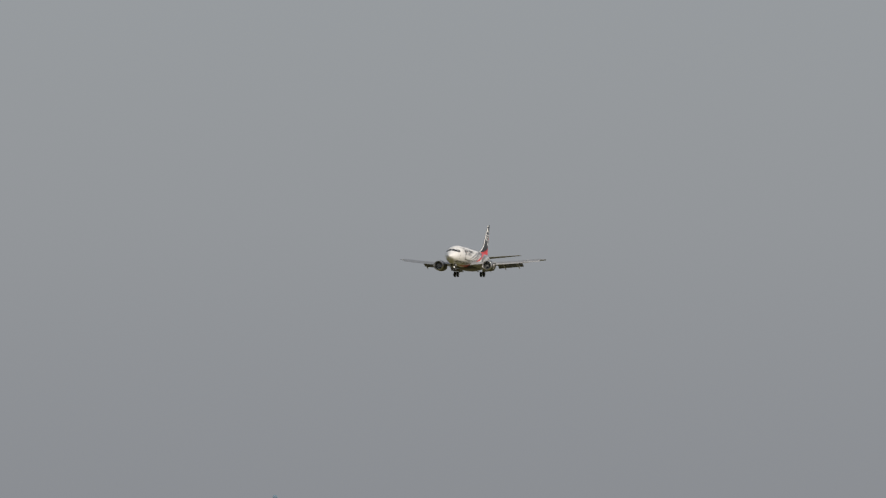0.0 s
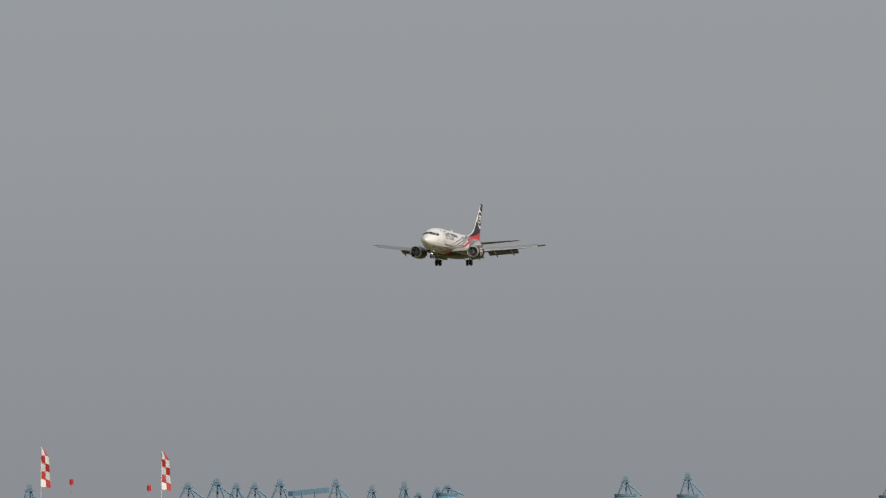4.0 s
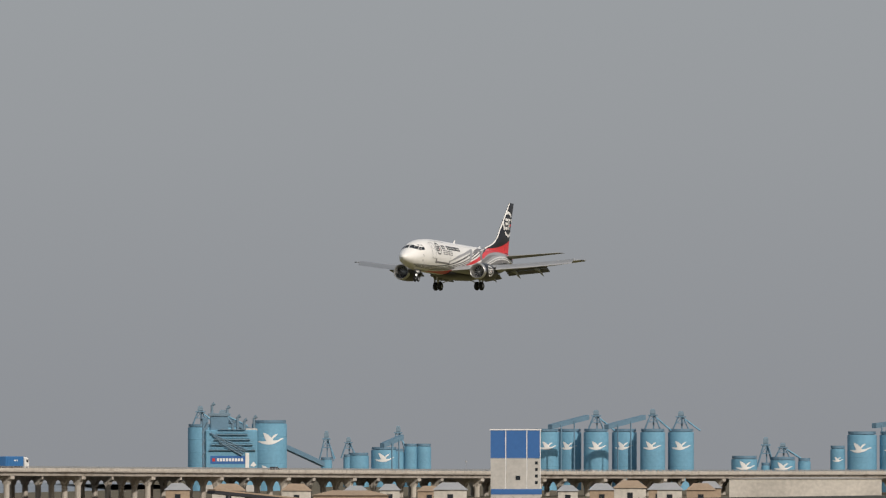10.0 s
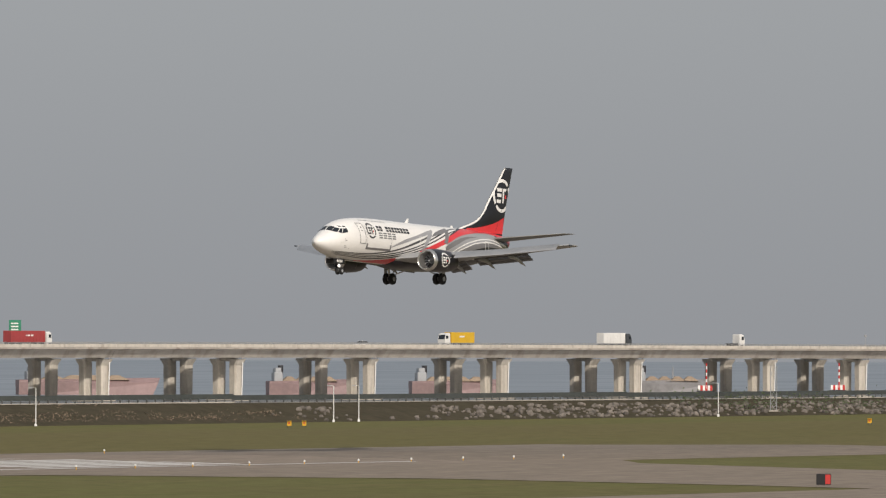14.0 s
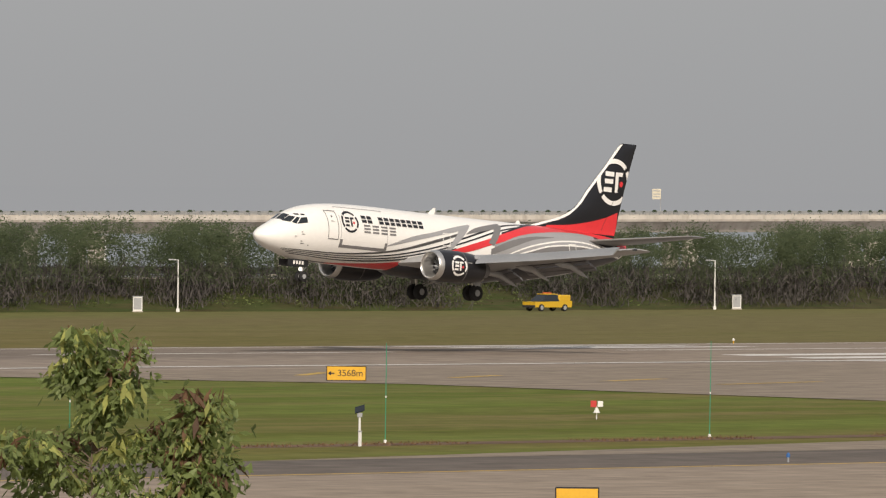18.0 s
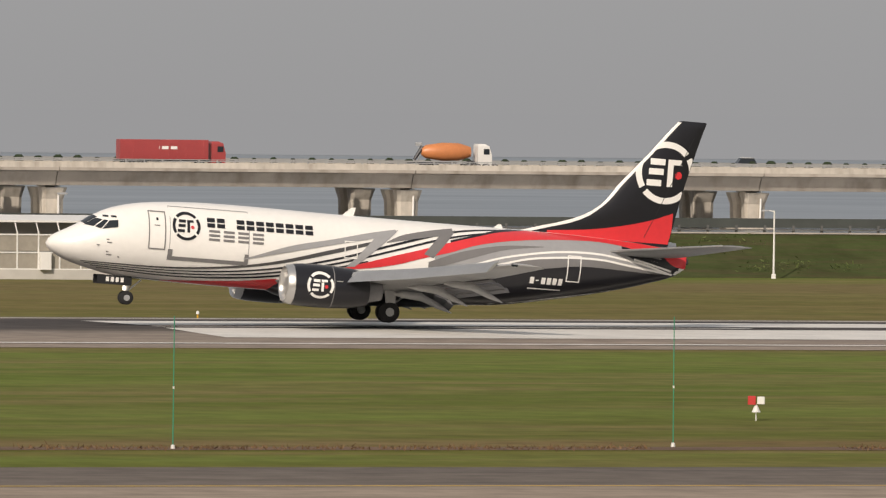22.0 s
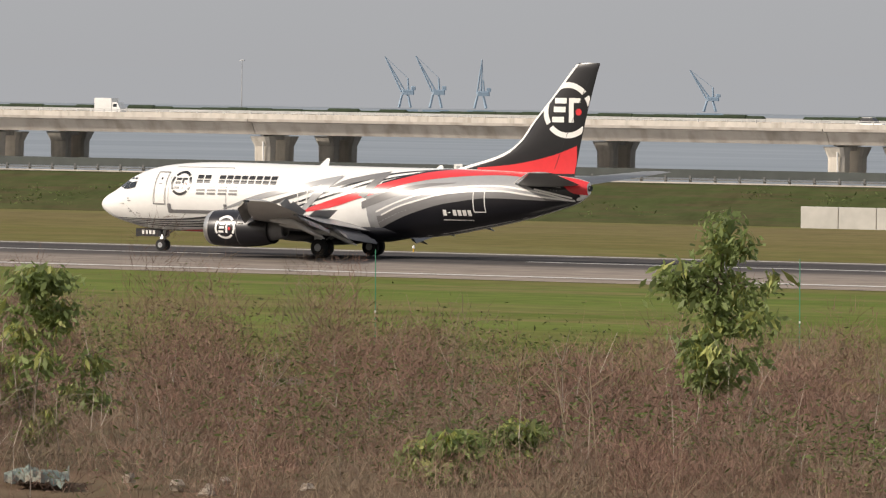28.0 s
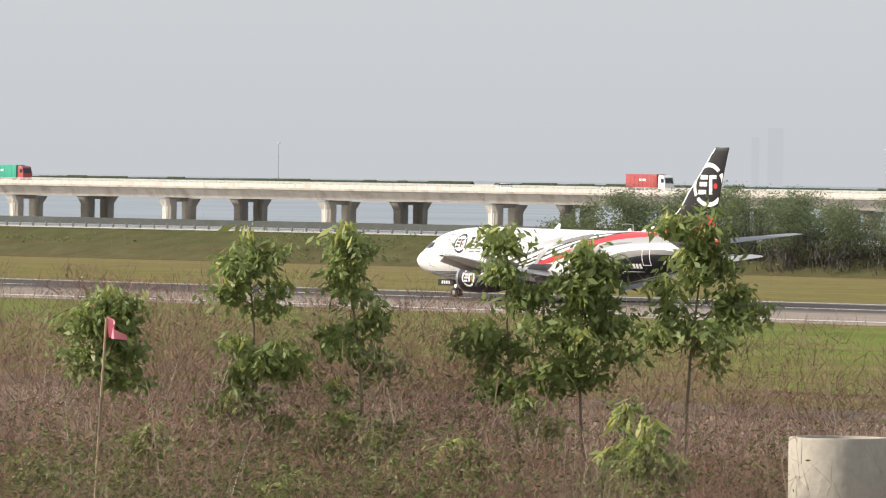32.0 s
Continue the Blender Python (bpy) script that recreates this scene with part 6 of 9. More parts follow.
def cabinet(x, y, w=0.8, h=1.1, label="pale grey equipment cabinet on the grass"):
    c = thing("cabinet", label, "cabinet", (*stand_on(x, y), 0), facing(x, y), "equipment cabinets")
    part("body", Shape().beveled((0, 0, h / 2 + 0.08), (w, 0.5, h), 0.03), M_WHITE, c)
    part("plinth", Shape().box((0, 0, 0.05), (w + 0.1, 0.6, 0.1)), M_CONC2, c)
    part("door", Shape().beveled((0, -0.26, h / 2 + 0.1), (w * 0.8, 0.03, h * 0.8), 0.01), M_GREY, c)
    part("roof", Shape().beveled((0, 0, h + 0.11), (w + 0.12, 0.62, 0.06), 0.02), M_GREY, c)


for x, y, w, h in ((488.1, 557, 0.8, 1.2), (562.3, 560, 0.8, 1.2), (448.2, 553, 0.8, 1.3), (-569.5, 512, 0.9, 1.2), (-369.3, 518, 0.6, 1.3), (-498, 517, 0.35, 0.7), (-492, 513, 0.3, 0.8), (229, 468, 0.5, 1.2)):
    cabinet(x, y, w, h)
for x, y in ((425, 552), (256, 546), (-395, 528), (818, 563)):
    s = thing("notice_board", "small pale notice board on the dike foot", "board", (*stand_on(x, y), 0), facing(x, y), "notice boards")
    part("panel", Shape().beveled((0, 0, 1.15), (0.95, 0.06, 0.55), 0.02), M_WALL, s)
    for dx in (-0.35, 0.35):
        part("leg", Shape().tube((dx, 0, 0), (dx, 0, 1.0), 0.03, None, 6), M_GREY, s)


def airfield_sign(x, y, w, h, panels, label, up=0.3, tilt=0, ts=0.78):
    """panels: (share of the width, material, text, text material)."""
    s = thing("airfield_sign", label, "sign", (x, y, 0), facing(x, y) + tilt, "airfield signs")
    part("casing", Shape().beveled((0, 0.12, up + h / 2), (w + 0.06, 0.22, h + 0.06), 0.03), M_BLACK, s)
    x0 = -w / 2
    for share, mat, text, tm in panels:
        pw = share * w
        part("face", Shape().box((x0 + pw / 2, -0.005, up + h / 2), (pw - 0.03, 0.02, h - 0.04)), mat, s)
        if text:
            lettering(text, h * ts, tm, s, (x0 + pw / 2, -0.022, up + h / 2), 0)
        x0 += pw
    for dx in (-w * 0.38, 0, w * 0.38):
        part("leg", Shape().tube((dx, 0.12, 0), (dx, 0.12, up), 0.035, None, 6), M_DARK, s)
    return s


airfield_sign(432.5, 315, 2.0, 0.80, ((0.70, M_RED, "34-16", M_WHITE), (0.30, M_BLACK, "E2", M_YELLOW)), "red 34-16 holding sign with a black E2 panel", 0.12)
airfield_sign(518.4, 383 - 4, 1.35, 0.75, (), "dark back of an airfield sign in the grass", 0.15)
airfield_sign(431.9, 281, 1.75, 0.75, (), "dark back of an airfield sign in the grass", 0.15)
airfield_sign(554.6, 306.4, 1.0, 0.72, ((0.6, M_BLACK, "", None), (0.4, M_RED, "", None)), "small black and red airfield sign", 0.1)
sg = airfield_sign(329.6, 358.6, 2.15, 0.78, ((1.0, M_YELLOW, "   3568m", M_BLACK),), "yellow runway distance sign reading 3568m with an arrow", 0.05, ts=0.66)
part("arrow", Shape().box((-0.78, -0.02, 0.44), (0.24, 0.012, 0.07)).loft([[(-1.02, -0.026, 0.44), (-0.84, -0.026, 0.58), (-0.84, -0.026, 0.30)], [(-1.02, -0.014, 0.44), (-0.84, -0.014, 0.58), (-0.84, -0.014, 0.30)]]), M_BLACK, sg)
sg = airfield_sign(146.6, 257.7, 1.14, 0.82, ((0.30, M_BLACK, "E", M_YELLOW), (0.70, M_YELLOW, "G1   ", M_BLACK)), "black and yellow taxiway sign reading E and G1", 0.14, ts=0.56)
part("arrow", Shape().tube((0.36, -0.02, 0.36), (0.48, -0.02, 0.66), 0.03, None, 5).loft([[(0.53, -0.026, 0.78), (0.36, -0.026, 0.64), (0.54, -0.026, 0.58)], [(0.53, -0.014, 0.78), (0.36, -0.014, 0.64), (0.54, -0.014, 0.58)]]), M_BLACK, sg)

airfield_sign(208.6, 215.3, 1.44, 0.60, ((1.0, M_YELLOW, "", None),), "low yellow airfield sign beside the taxiway", 0.05)

# thin green poles in a row along the bare strip
pole = thing("net_pole", "thin green pole standing on a white foot", "pole", (0, 0, 0), 0, "green poles along the strip")
part("pole", Shape().tube((0, 0, 0), (0.04, 0, 4.2), 0.022, 0.016, 6), material("green_pole_paint", (0.04, 0.28, 0.16), 0.5, vary=0.1), pole)
part("foot", Shape().lathe([(0, 0.07), (0.12, 0.06), (0.14, 0.02)], n=10), M_WHITE, pole)
part("collar", Shape().tube((0.02, 0, 1.9), (0.02, 0, 1.98), 0.03, None, 8), M_WHITE, pole)
green_at = [-207.9, -188.9, -171.8, -155.3, -137, -119, -101, -83.6, -62, -43, -24.3, -6.1, 12.0, 30.2, 48.5, 66.9, 84.0, 99, 113.1, 130.0, 146.8, 164.6, 183.3, 199.4, 217.3, 235, 253, 272.2]
pole.matrix_basis = pose(green_at[0], 271.6, 0)
for x in green_at[1:]:
    copy_thing(pole, pose(x, 271.6 + 1.2 * math.sin(x), 0, 0, 0, x))

# white marker posts and blue taxiway lights
post = thing("marker_post", "short white marker post in the grass", "post", (198.9, 268.6, 0), 0, "marker posts")
part("post", Shape().beveled((0, 0, 0.3), (0.12, 0.12, 0.6), 0.02), M_WHITE, post)
part("cap", Shape().beveled((0, 0, 0.62), (0.15, 0.15, 0.05), 0.01), M_GREY, post)
for x, y in ((150.1, 268.4), (439, 279.6), (-48.2, 268.8), (248.6, 269.6)):
    copy_thing(post, pose(x, y, 0))
blue = thing("taxiway_light", "small blue taxiway edge light", "light", (206.8, 246.1, 0), 0, "taxiway edge lights")
part("stem", Shape().tube((0, 0, 0), (0, 0, 0.22), 0.04, 0.04, 8), M_GREY, blue)
part("lens", Shape().lathe([(0.22, 0.08), (0.34, 0.075), (0.40, 0.03)], n=12), M_BLUE, blue)
for x, y in ((161.3, 245.4), (116, 246.1), (250, 246)):
    copy_thing(blue, pose(x, y, 0))
edge = thing("runway_light", "small pale runway edge light", "light", (0, 0, 0), 0, "runway edge lights")
part("stem", Shape().tube((0, 0, 0), (0, 0, 0.25), 0.05, 0.04, 8), M_YELLOW, edge)
part("lens", Shape().lathe([(0.25, 0.09), (0.36, 0.08), (0.42, 0.03)], n=12), M_WHITE, edge)
edge.matrix_basis = pose(-600, 434, 0)
for i in range(1, 24):
    copy_thing(edge, pose(-600 + 54.5 * i, 434, 0))
for i in range(10):
    copy_thing(edge, pose(575 + 9 * i, 384.5 + 0.4 * i, 0))


def guard_light(x, y):
    g = thing("guard_light", "yellow twin guard light on short legs", "light", (x, y, 0), facing(x, y), "yellow guard lights")
    part("housing", Shape().beveled((0, 0, 0.48), (0.5, 0.25, 0.55), 0.04), M_YELLOW, g)
    part("hood", Shape().beveled((0, -0.15, 0.74), (0.54, 0.3, 0.05), 0.02), M_YELLOW, g)
    part("lens", Shape().lathe([(-0.14, 0.12), (-0.12, 0.14)], (0, 0, 0.5), "y", 14), M_ORANGE, g)
    for dx in (-0.18, 0.18):
        part("leg", Shape().tube((dx, 0, 0), (dx, 0, 0.22), 0.03, None, 6), M_DARK, g)


for q in ((37.0, 461), (38.3, 461.4), (-39, 482), (-38, 482), (-116.6, 479.5), (-86, 485.6), (848.1, 538), (850.5, 537.5), (929, 507)):
    guard_light(*q)


def marker_box(x, y):
    g = thing("red_white_marker", "small red and white box on a thin stand", "marker", (x, y, 0), facing(x, y), "red and white marker boxes")
    part("stand", Shape().tube((0, 0, 0), (0, 0, 0.6), 0.025, None, 6), M_WHITE, g)
    part("red_box", Shape().beveled((-0.15, 0, 0.72), (0.28, 0.24, 0.3), 0.02), M_RED, g)
    part("white_box", Shape().beveled((0.17, 0, 0.72), (0.26, 0.24, 0.26), 0.02), M_WHITE, g)
    part("cone", Shape().lathe([(0.3, 0.16), (0.55, 0.05)], n=12), M_WHITE, g)


for q in ((94.1, 295.4), (-74.4, 294), (-219.9, 301.7), (288.1, 296.1)):
    marker_box(*q)


def solar_lamp(x, y, up=0.0):
    g = thing("solar_lamp", "dark solar panel tilted on a short white stand", "solar lamp", (x, y, 0), facing(x, y), "solar lamps")
    part("stand", Shape().tube((0, 0, 0), (0, 0, 0.5 + up), 0.03 + 0.02 * (up > 0), None, 6), M_WHITE, g)
    part("panel", Shape().loft([[(-0.2, -0.16, 0.5 + up), (0.2, -0.1, 0.62 + up), (0.2, 0.16, 0.86 + up), (-0.2, 0.1, 0.74 + up)], [(-0.2, -0.14, 0.47 + up), (0.2, -0.08, 0.59 + up), (0.2, 0.18, 0.83 + up), (-0.2, 0.12, 0.71 + up)]]), M_GLASS, g)
    part("box", Shape().beveled((0, 0, 0.42 + up), (0.22, 0.18, 0.18), 0.02), M_GREY, g)


for q in ((211.6, 298.1), (249.5, 270.6, 0.85)):
    solar_lamp(*q)

# slope indicator boxes
for x, y in ((162.2, 377.4), (161.1, 366), (160.2, 354.2), (161.6, 347)):
    g = thing("slope_indicator", "brown-red landing slope light box on two legs", "light box", (x, y, 0), facing(x, y), "landing slope lights")
    part("box", Shape().beveled((0, 0, 0.52), (0.74, 0.7, 0.2), 0.04), material("rust_red_enamel", (0.20, 0.05, 0.03), 0.5, vary=0.15, scale=3), g)
    part("hood", Shape().box((0, -0.4, 0.60), (0.7, 0.2, 0.03)), M_DARK, g)
    for dx in (-0.18, 0.18):
        part("leg", Shape().tube((dx, 0, 0), (dx, 0, 0.44), 0.03, None, 6), M_WHITE, g)


def build_windsock():
    w = thing("windsock", "red and white striped windsock on a thin pole", "windsock", (158.1, 323.4, 0))
    part("mast", Shape().tube((0, 0, 0), (-0.28, 0, 6.8), 0.05, 0.03, 8), M_GREY, w)
    part("wire_top", Shape().box((-0.28, 0, 6.82), (0.5, 0.06, 0.06)), M_GREY, w)
    rings = []
    n = 14
    for i in range(11):
        u = i / 10
        r = 0.34 * (1 - u) + 0.13 * u
        c = (-0.15 + 3.1 * u, 0, 5.35 - 0.15 * u - 0.55 * u ** 2.2)
        rings.append([(c[0] + 0.12 * math.sin(t) * u, c[1] + r * math.cos(t), c[2] + r * (0.92 + 0.1 * math.sin(5 * u + t)) * math.sin(t)) for t in (2 * math.pi * k / n for k in range(n))])
    for k in range(5):
        a = 2 * k
        part("sock_band", Shape().loft(rings[a:a + 3], caps=False), M_RED if k % 2 == 0 else M_WHITE, w, "", "open")
    part("hoop", Shape().lathe([(-0.17, 0.34), (-0.13, 0.36), (-0.10, 0.34)], (0, 0, 5.35), "x", 16), M_DARK, w)
    b = thing("equipment_stand", "small slatted metal shelter on four legs", "shelter", (156.8, 321.5, 0), facing(157, 322))
    part("roof", Shape().loft([[(-0.5, -0.4, 0.78), (0.5, -0.4, 0.78), (0.5, 0.4, 0.78), (-0.5, 0.4, 0.78)], [(-0.35, -0.2, 0.95), (0.35, -0.2, 0.95), (0.35, 0.2, 0.95), (-0.35, 0.2, 0.95)]]), M_GREY, b)
    for dx, dy in ((-0.4, -0.3), (0.4, -0.3), (0.4, 0.3), (-0.4, 0.3)):
        part("leg", Shape().box((dx, dy, 0.39), (0.07, 0.07, 0.78)), M_GREY, b)
    part("shelf", Shape().box((0, 0, 0.4), (0.85, 0.65, 0.04)), M_GREY, b)
    s = Shape()
    for k in range(48):
        a = 2 * math.pi * k / 48
        s.v += [(158 + 12 * math.cos(a), 323 + 9 * math.sin(a), 0.016), (158 + 12.9 * math.cos(a), 323 + 9.8 * math.sin(a), 0.016)]
    s.f = [(2 * k, 2 * ((k + 1) % 48), 2 * ((k + 1) % 48) + 1, 2 * k + 1) for k in range(48)]
    solo("windsock_ring", s, M_PAVE, "pale painted ring on the ground round the windsock", "marking", "structure")
    d = Shape()
    d.quad(*[(158 + 11.9 * math.cos(2 * math.pi * k / 48), 323 + 8.9 * math.sin(2 * math.pi * k / 48), 0.014) for k in range(48)])
    solo("windsock_bed", d, material("gravel_bed", (0.12, 0.095, 0.07), 0.95, vary=0.2, scale=0.8), "dark gravel bed under the windsock", "gravel", "structure")


build_windsock()


def lattice(name, x, y, h, w, label, bands, cat="mast", base=0.0, rail=0.05, step=None):
    t = thing(name, label, cat, (x, y, base), facing(x, y))
    step = step or w * 1.15
    n = max(4, int(h / step))
    for k in range(n):
        z0, z1 = h * k / n, h * (k + 1) / n
        s = Shape()
        cs = [(-w / 2, -w / 2), (w / 2, -w / 2), (w / 2, w / 2), (-w / 2, w / 2)]
        for i in range(4):
            a, b = cs[i], cs[(i + 1) % 4]
            s.tube((*a, z0), (*a, z1), rail, None, 5)
            s.tube((*a, z0), (*b, z1), rail * 0.55, None, 4)
            s.tube((*a, z1), (*b, z1), rail * 0.55, None, 4)
        part("mast_section", s, bands[int(k / n * len(bands))], t)
    part("mast_foot", Shape().beveled((0, 0, 0.06), (w * 1.5, w * 1.5, 0.14), 0.03), M_CONC2, t)
    return t


tw = lattice("lattice_tower", 256.0, 465.9, 13.4, 0.95, "tall orange and white lattice antenna tower", (M_ORANGE, M_WHITE, M_ORANGE))
for z in (3.6, 7.2, 11.3):
    part("side_antenna", Shape().tube((0.45, 0, z), (0.9, 0, z), 0.05, None, 6).beveled((0.95, 0, z), (0.62 if z > 10 else 0.25, 0.3, 0.32), 0.05), M_WHITE if z < 10 else M_DARK, tw)
lattice("lattice_mast", 236.0, 467, 8.7, 0.45, "slim red and white lattice mast", (M_RED, M_WHITE, M_RED, M_WHITE, M_RED, M_RED, M_WHITE, M_RED), rail=0.04)
lattice("gantry_tower", *polar(55.42, 2330), 22.0, 4.6, "grey steel lattice tower rising beyond the viaduct", (M_GREY,), base=SEA, rail=0.28, step=3.6)
lattice("lattice_mast", 1018.0, 570, 6.0, 0.8, "grey steel lattice mast on the dike", (M_GREY,), base=0.6)
for x, y, h, bands in ((227.1, 473, 7.4, (M_WHITE, M_WHITE, M_WHITE, M_RED, M_WHITE)), (182.5, 468.4, 4.4, (M_RED, M_RED, M_RED)), (328.7, 469.3, 4.0, (M_WHITE, M_RED, M_WHITE, M_RED)), (196, 470, 2.3, (M_WHITE, M_RED, M_WHITE, M_RED))):
    m = thing("striped_pole", "upright pole painted in red and white bands", "pole", (x, y, 0), facing(x, y), "striped poles")
    for k, b in enumerate(bands):
        part("pole_band", Shape().tube((0, 0, h * k / len(bands)), (0, 0, h * (k + 1) / len(bands)), 0.07, None, 8), b, m)
    part("box", Shape().beveled((0.2, -0.1, 1.3 if h > 3 else 0.5), (0.3, 0.25, 0.5), 0.03), M_WHITE, m)
for i, x in enumerate((186.5, 187.7, 193.2, 194.0, 222.5, 230.5, 232.2, 233.6, 234.2, 218.5)):
    c = thing("stub_post", "short white stub post in the grass", "post", (x, 470 + (i % 3) * 1.4, 0), 0, "stub posts by the antennas")
    part("post", Shape().tube((0, 0, 0), (0, 0, 0.45), 0.05, 0.05, 6), M_WHITE, c)
    part("cap", Shape().lathe([(0.45, 0.06), (0.5, 0.03)], n=8), M_WHITE, c)


def checker_hut(x0, x1, y, h, nx, nz, depth=3.5, roof_over=0.25):
    w = x1 - x0
    t = thing("checkered_hut", "equipment hut painted in red and white checks", "hut", ((x0 + x1) / 2, y + depth / 2, 0))
    part("core", Shape().box((0, 0.03, h / 2), (w - 0.06, depth - 0.06, h - 0.02)), M_WALL, t)
    for i in range(nx):
        for k in range(nz):
            part("check_panel", Shape().box((-w / 2 + w * (i + 0.5) / nx, -depth / 2, h * (k + 0.5) / nz), (w / nx - 0.01, 0.06, h / nz - 0.01)), M_RED if (i + k) % 2 == 0 else M_WHITE, t)
    for k in range(nz):
        for j in range(3):
            for s in (-1, 1):
                part("check_panel", Shape().box((s * w / 2, -depth / 2 + depth * (j + 0.5) / 3, h * (k + 0.5) / nz), (0.06, depth / 3 - 0.01, h / nz - 0.01)), M_WHITE if (j + k) % 2 else M_RED, t)
    part("roof", Shape().beveled((0, 0, h + 0.08), (w + roof_over * 2, depth + roof_over * 2, 0.16), 0.03), M_WHITE, t)
    for i in range(2):
        u = part("air_conditioner", Shape().beveled((-w / 2 + w * (0.3 + 0.42 * i), -depth / 2 - 0.2, h * 0.72), (0.8, 0.32, 0.55), 0.04), M_WHITE, t)
        part("grille", Shape().lathe([(-0.005, 0.2), (0.0, 0.2)], (-w / 2 + w * (0.3 + 0.42 * i), -depth / 2 - 0.365, h * 0.72), "y", 14), M_GREY, u)
    part("plinth", Shape().box((0, 0, 0.1), (w + 0.2, depth + 0.2, 0.2)), M_CONC2, t)
    return t


hut = checker_hut(251.0, 259.6, 474, 2.75, 8, 2)
part("aerial", Shape().tube((3.6, -0.5, 2.8), (3.6, -0.5, 4.6), 0.05, 0.04, 6), M_WHITE, hut)
checker_hut(129.6, 134.8, 528.5, 2.75, 4, 2, 3.0, 0.5)


def build_glass_shed():
    x0, x1, y, h, d = 111.5, 127.6, 529.5, 3.5, 4.0
    t = thing("framed_shed", "pale shed of white steel frames and dusty panes", "shed", ((x0 + x1) / 2, y + d / 2, 0))
    w = x1 - x0
    pane = material("dusty_pane", (0.36, 0.33, 0.28), 0.35, vary=0.12, scale=0.4)
    part("base_wall", Shape().box((0, 0, 0.3), (w + 0.2, d + 0.2, 0.6)), M_WALL, t)
    n = 12
    for i in range(n):
        for k in range(2):
            part("pane", Shape().box((-w / 2 + w * (i + 0.5) / n, -d / 2, 1.15 + 1.1 * k), (w / n - 0.1, 0.03, 1.0)), pane, t)
    for i in range(n + 1):
        part("mullion", Shape().box((-w / 2 + w * i / n, -d / 2 - 0.02, 1.75), (0.09, 0.09, 2.4)), M_WHITE, t)
        part("rafter", Shape().tube((-w / 2 + w * i / n, -d / 2, 2.9), (-w / 2 + w * i / n, -d / 2 + 0.8, h + 0.1), 0.04, None, 5), M_WHITE, t)
    for z in (0.62, 1.65, 2.75):
        part("transom", Shape().box((0, -d / 2 - 0.03, z), (w, 0.08, 0.09)), M_WHITE, t)
    part("back_wall", Shape().box((0, d / 2 - 0.05, 1.9), (w, 0.1, 3.2)), M_WALL, t)
    part("side_wall", Shape().box((w / 2 - 0.05, 0.1, 1.8), (0.1, d - 0.4, 2.9)), M_WALL, t)
    part("side_wall", Shape().box((-w / 2 + 0.05, 0.1, 1.8), (0.1, d - 0.4, 2.9)), M_WALL, t)
    part("roof", Shape().loft([[(-w / 2 - 0.3, -d / 2 + 0.6, h), (w / 2 + 1.2, -d / 2 + 0.6, h), (w / 2 + 1.2, d / 2 + 0.2, h + 0.3), (-w / 2 - 0.3, d / 2 + 0.2, h + 0.3)], [(-w / 2 - 0.3, -d / 2 + 0.6, h + 0.12), (w / 2 + 1.2, -d / 2 + 0.6, h + 0.12), (w / 2 + 1.2, d / 2 + 0.2, h + 0.42), (-w / 2 - 0.3, d / 2 + 0.2, h + 0.42)]]), M_WHITE, t)
    for i in (3, 8):
        part("cabinet_inside", Shape().beveled((-w / 2 + w * i / n + 0.4, -d / 2 - 0.25, 1.15), (0.7, 0.4, 1.1), 0.03), M_WHITE, t)


build_glass_shed()


def build_watch_hut():
    x, y = 89.9, 539.5
    t = thing("watch_hut", "small two-storey weathered concrete hut by the dike", "hut", (x, y + 1.6, 0))
    part("lower_storey", Shape().beveled((0, 0, 0.95), (4.4, 3.0, 1.9), 0.04), M_WALL, t)
    part("upper_storey", Shape().beveled((0.2, 0, 2.85), (4.0, 2.8, 1.7), 0.04), M_CONC, t)
    part("floor_slab", Shape().box((0, -0.1, 1.95), (4.8, 3.5, 0.14)), M_CONC2, t)
    part("roof", Shape().beveled((0.1, 0, 3.8), (4.9, 3.6, 0.16), 0.03), M_CONC2, t)
    for dx in (-1.3, 0.1, 1.5):
        wn_ = part("window", Shape().box((dx, -1.42, 2.95), (0.85, 0.08, 0.8)), M_GLASS, t, "dark window")
        part("frame", Shape().box((dx, -1.45, 3.37), (0.95, 0.08, 0.07)).box((dx, -1.45, 2.53), (0.95, 0.08, 0.07)), M_WHITE, wn_)
    part("door", Shape().box((-0.9, -1.52, 0.9), (0.8, 0.06, 1.6)), M_DARK, t)
    part("stay", Shape().tube((-2.2, -1.0, 3.2), (-3.6, -1.0, 0.1), 0.03, None, 5), M_GREY, t)
    part("stay", Shape().tube((-2.2, -0.4, 3.6), (-4.3, -0.4, 0.1), 0.03, None, 5), M_GREY, t)


build_watch_hut()

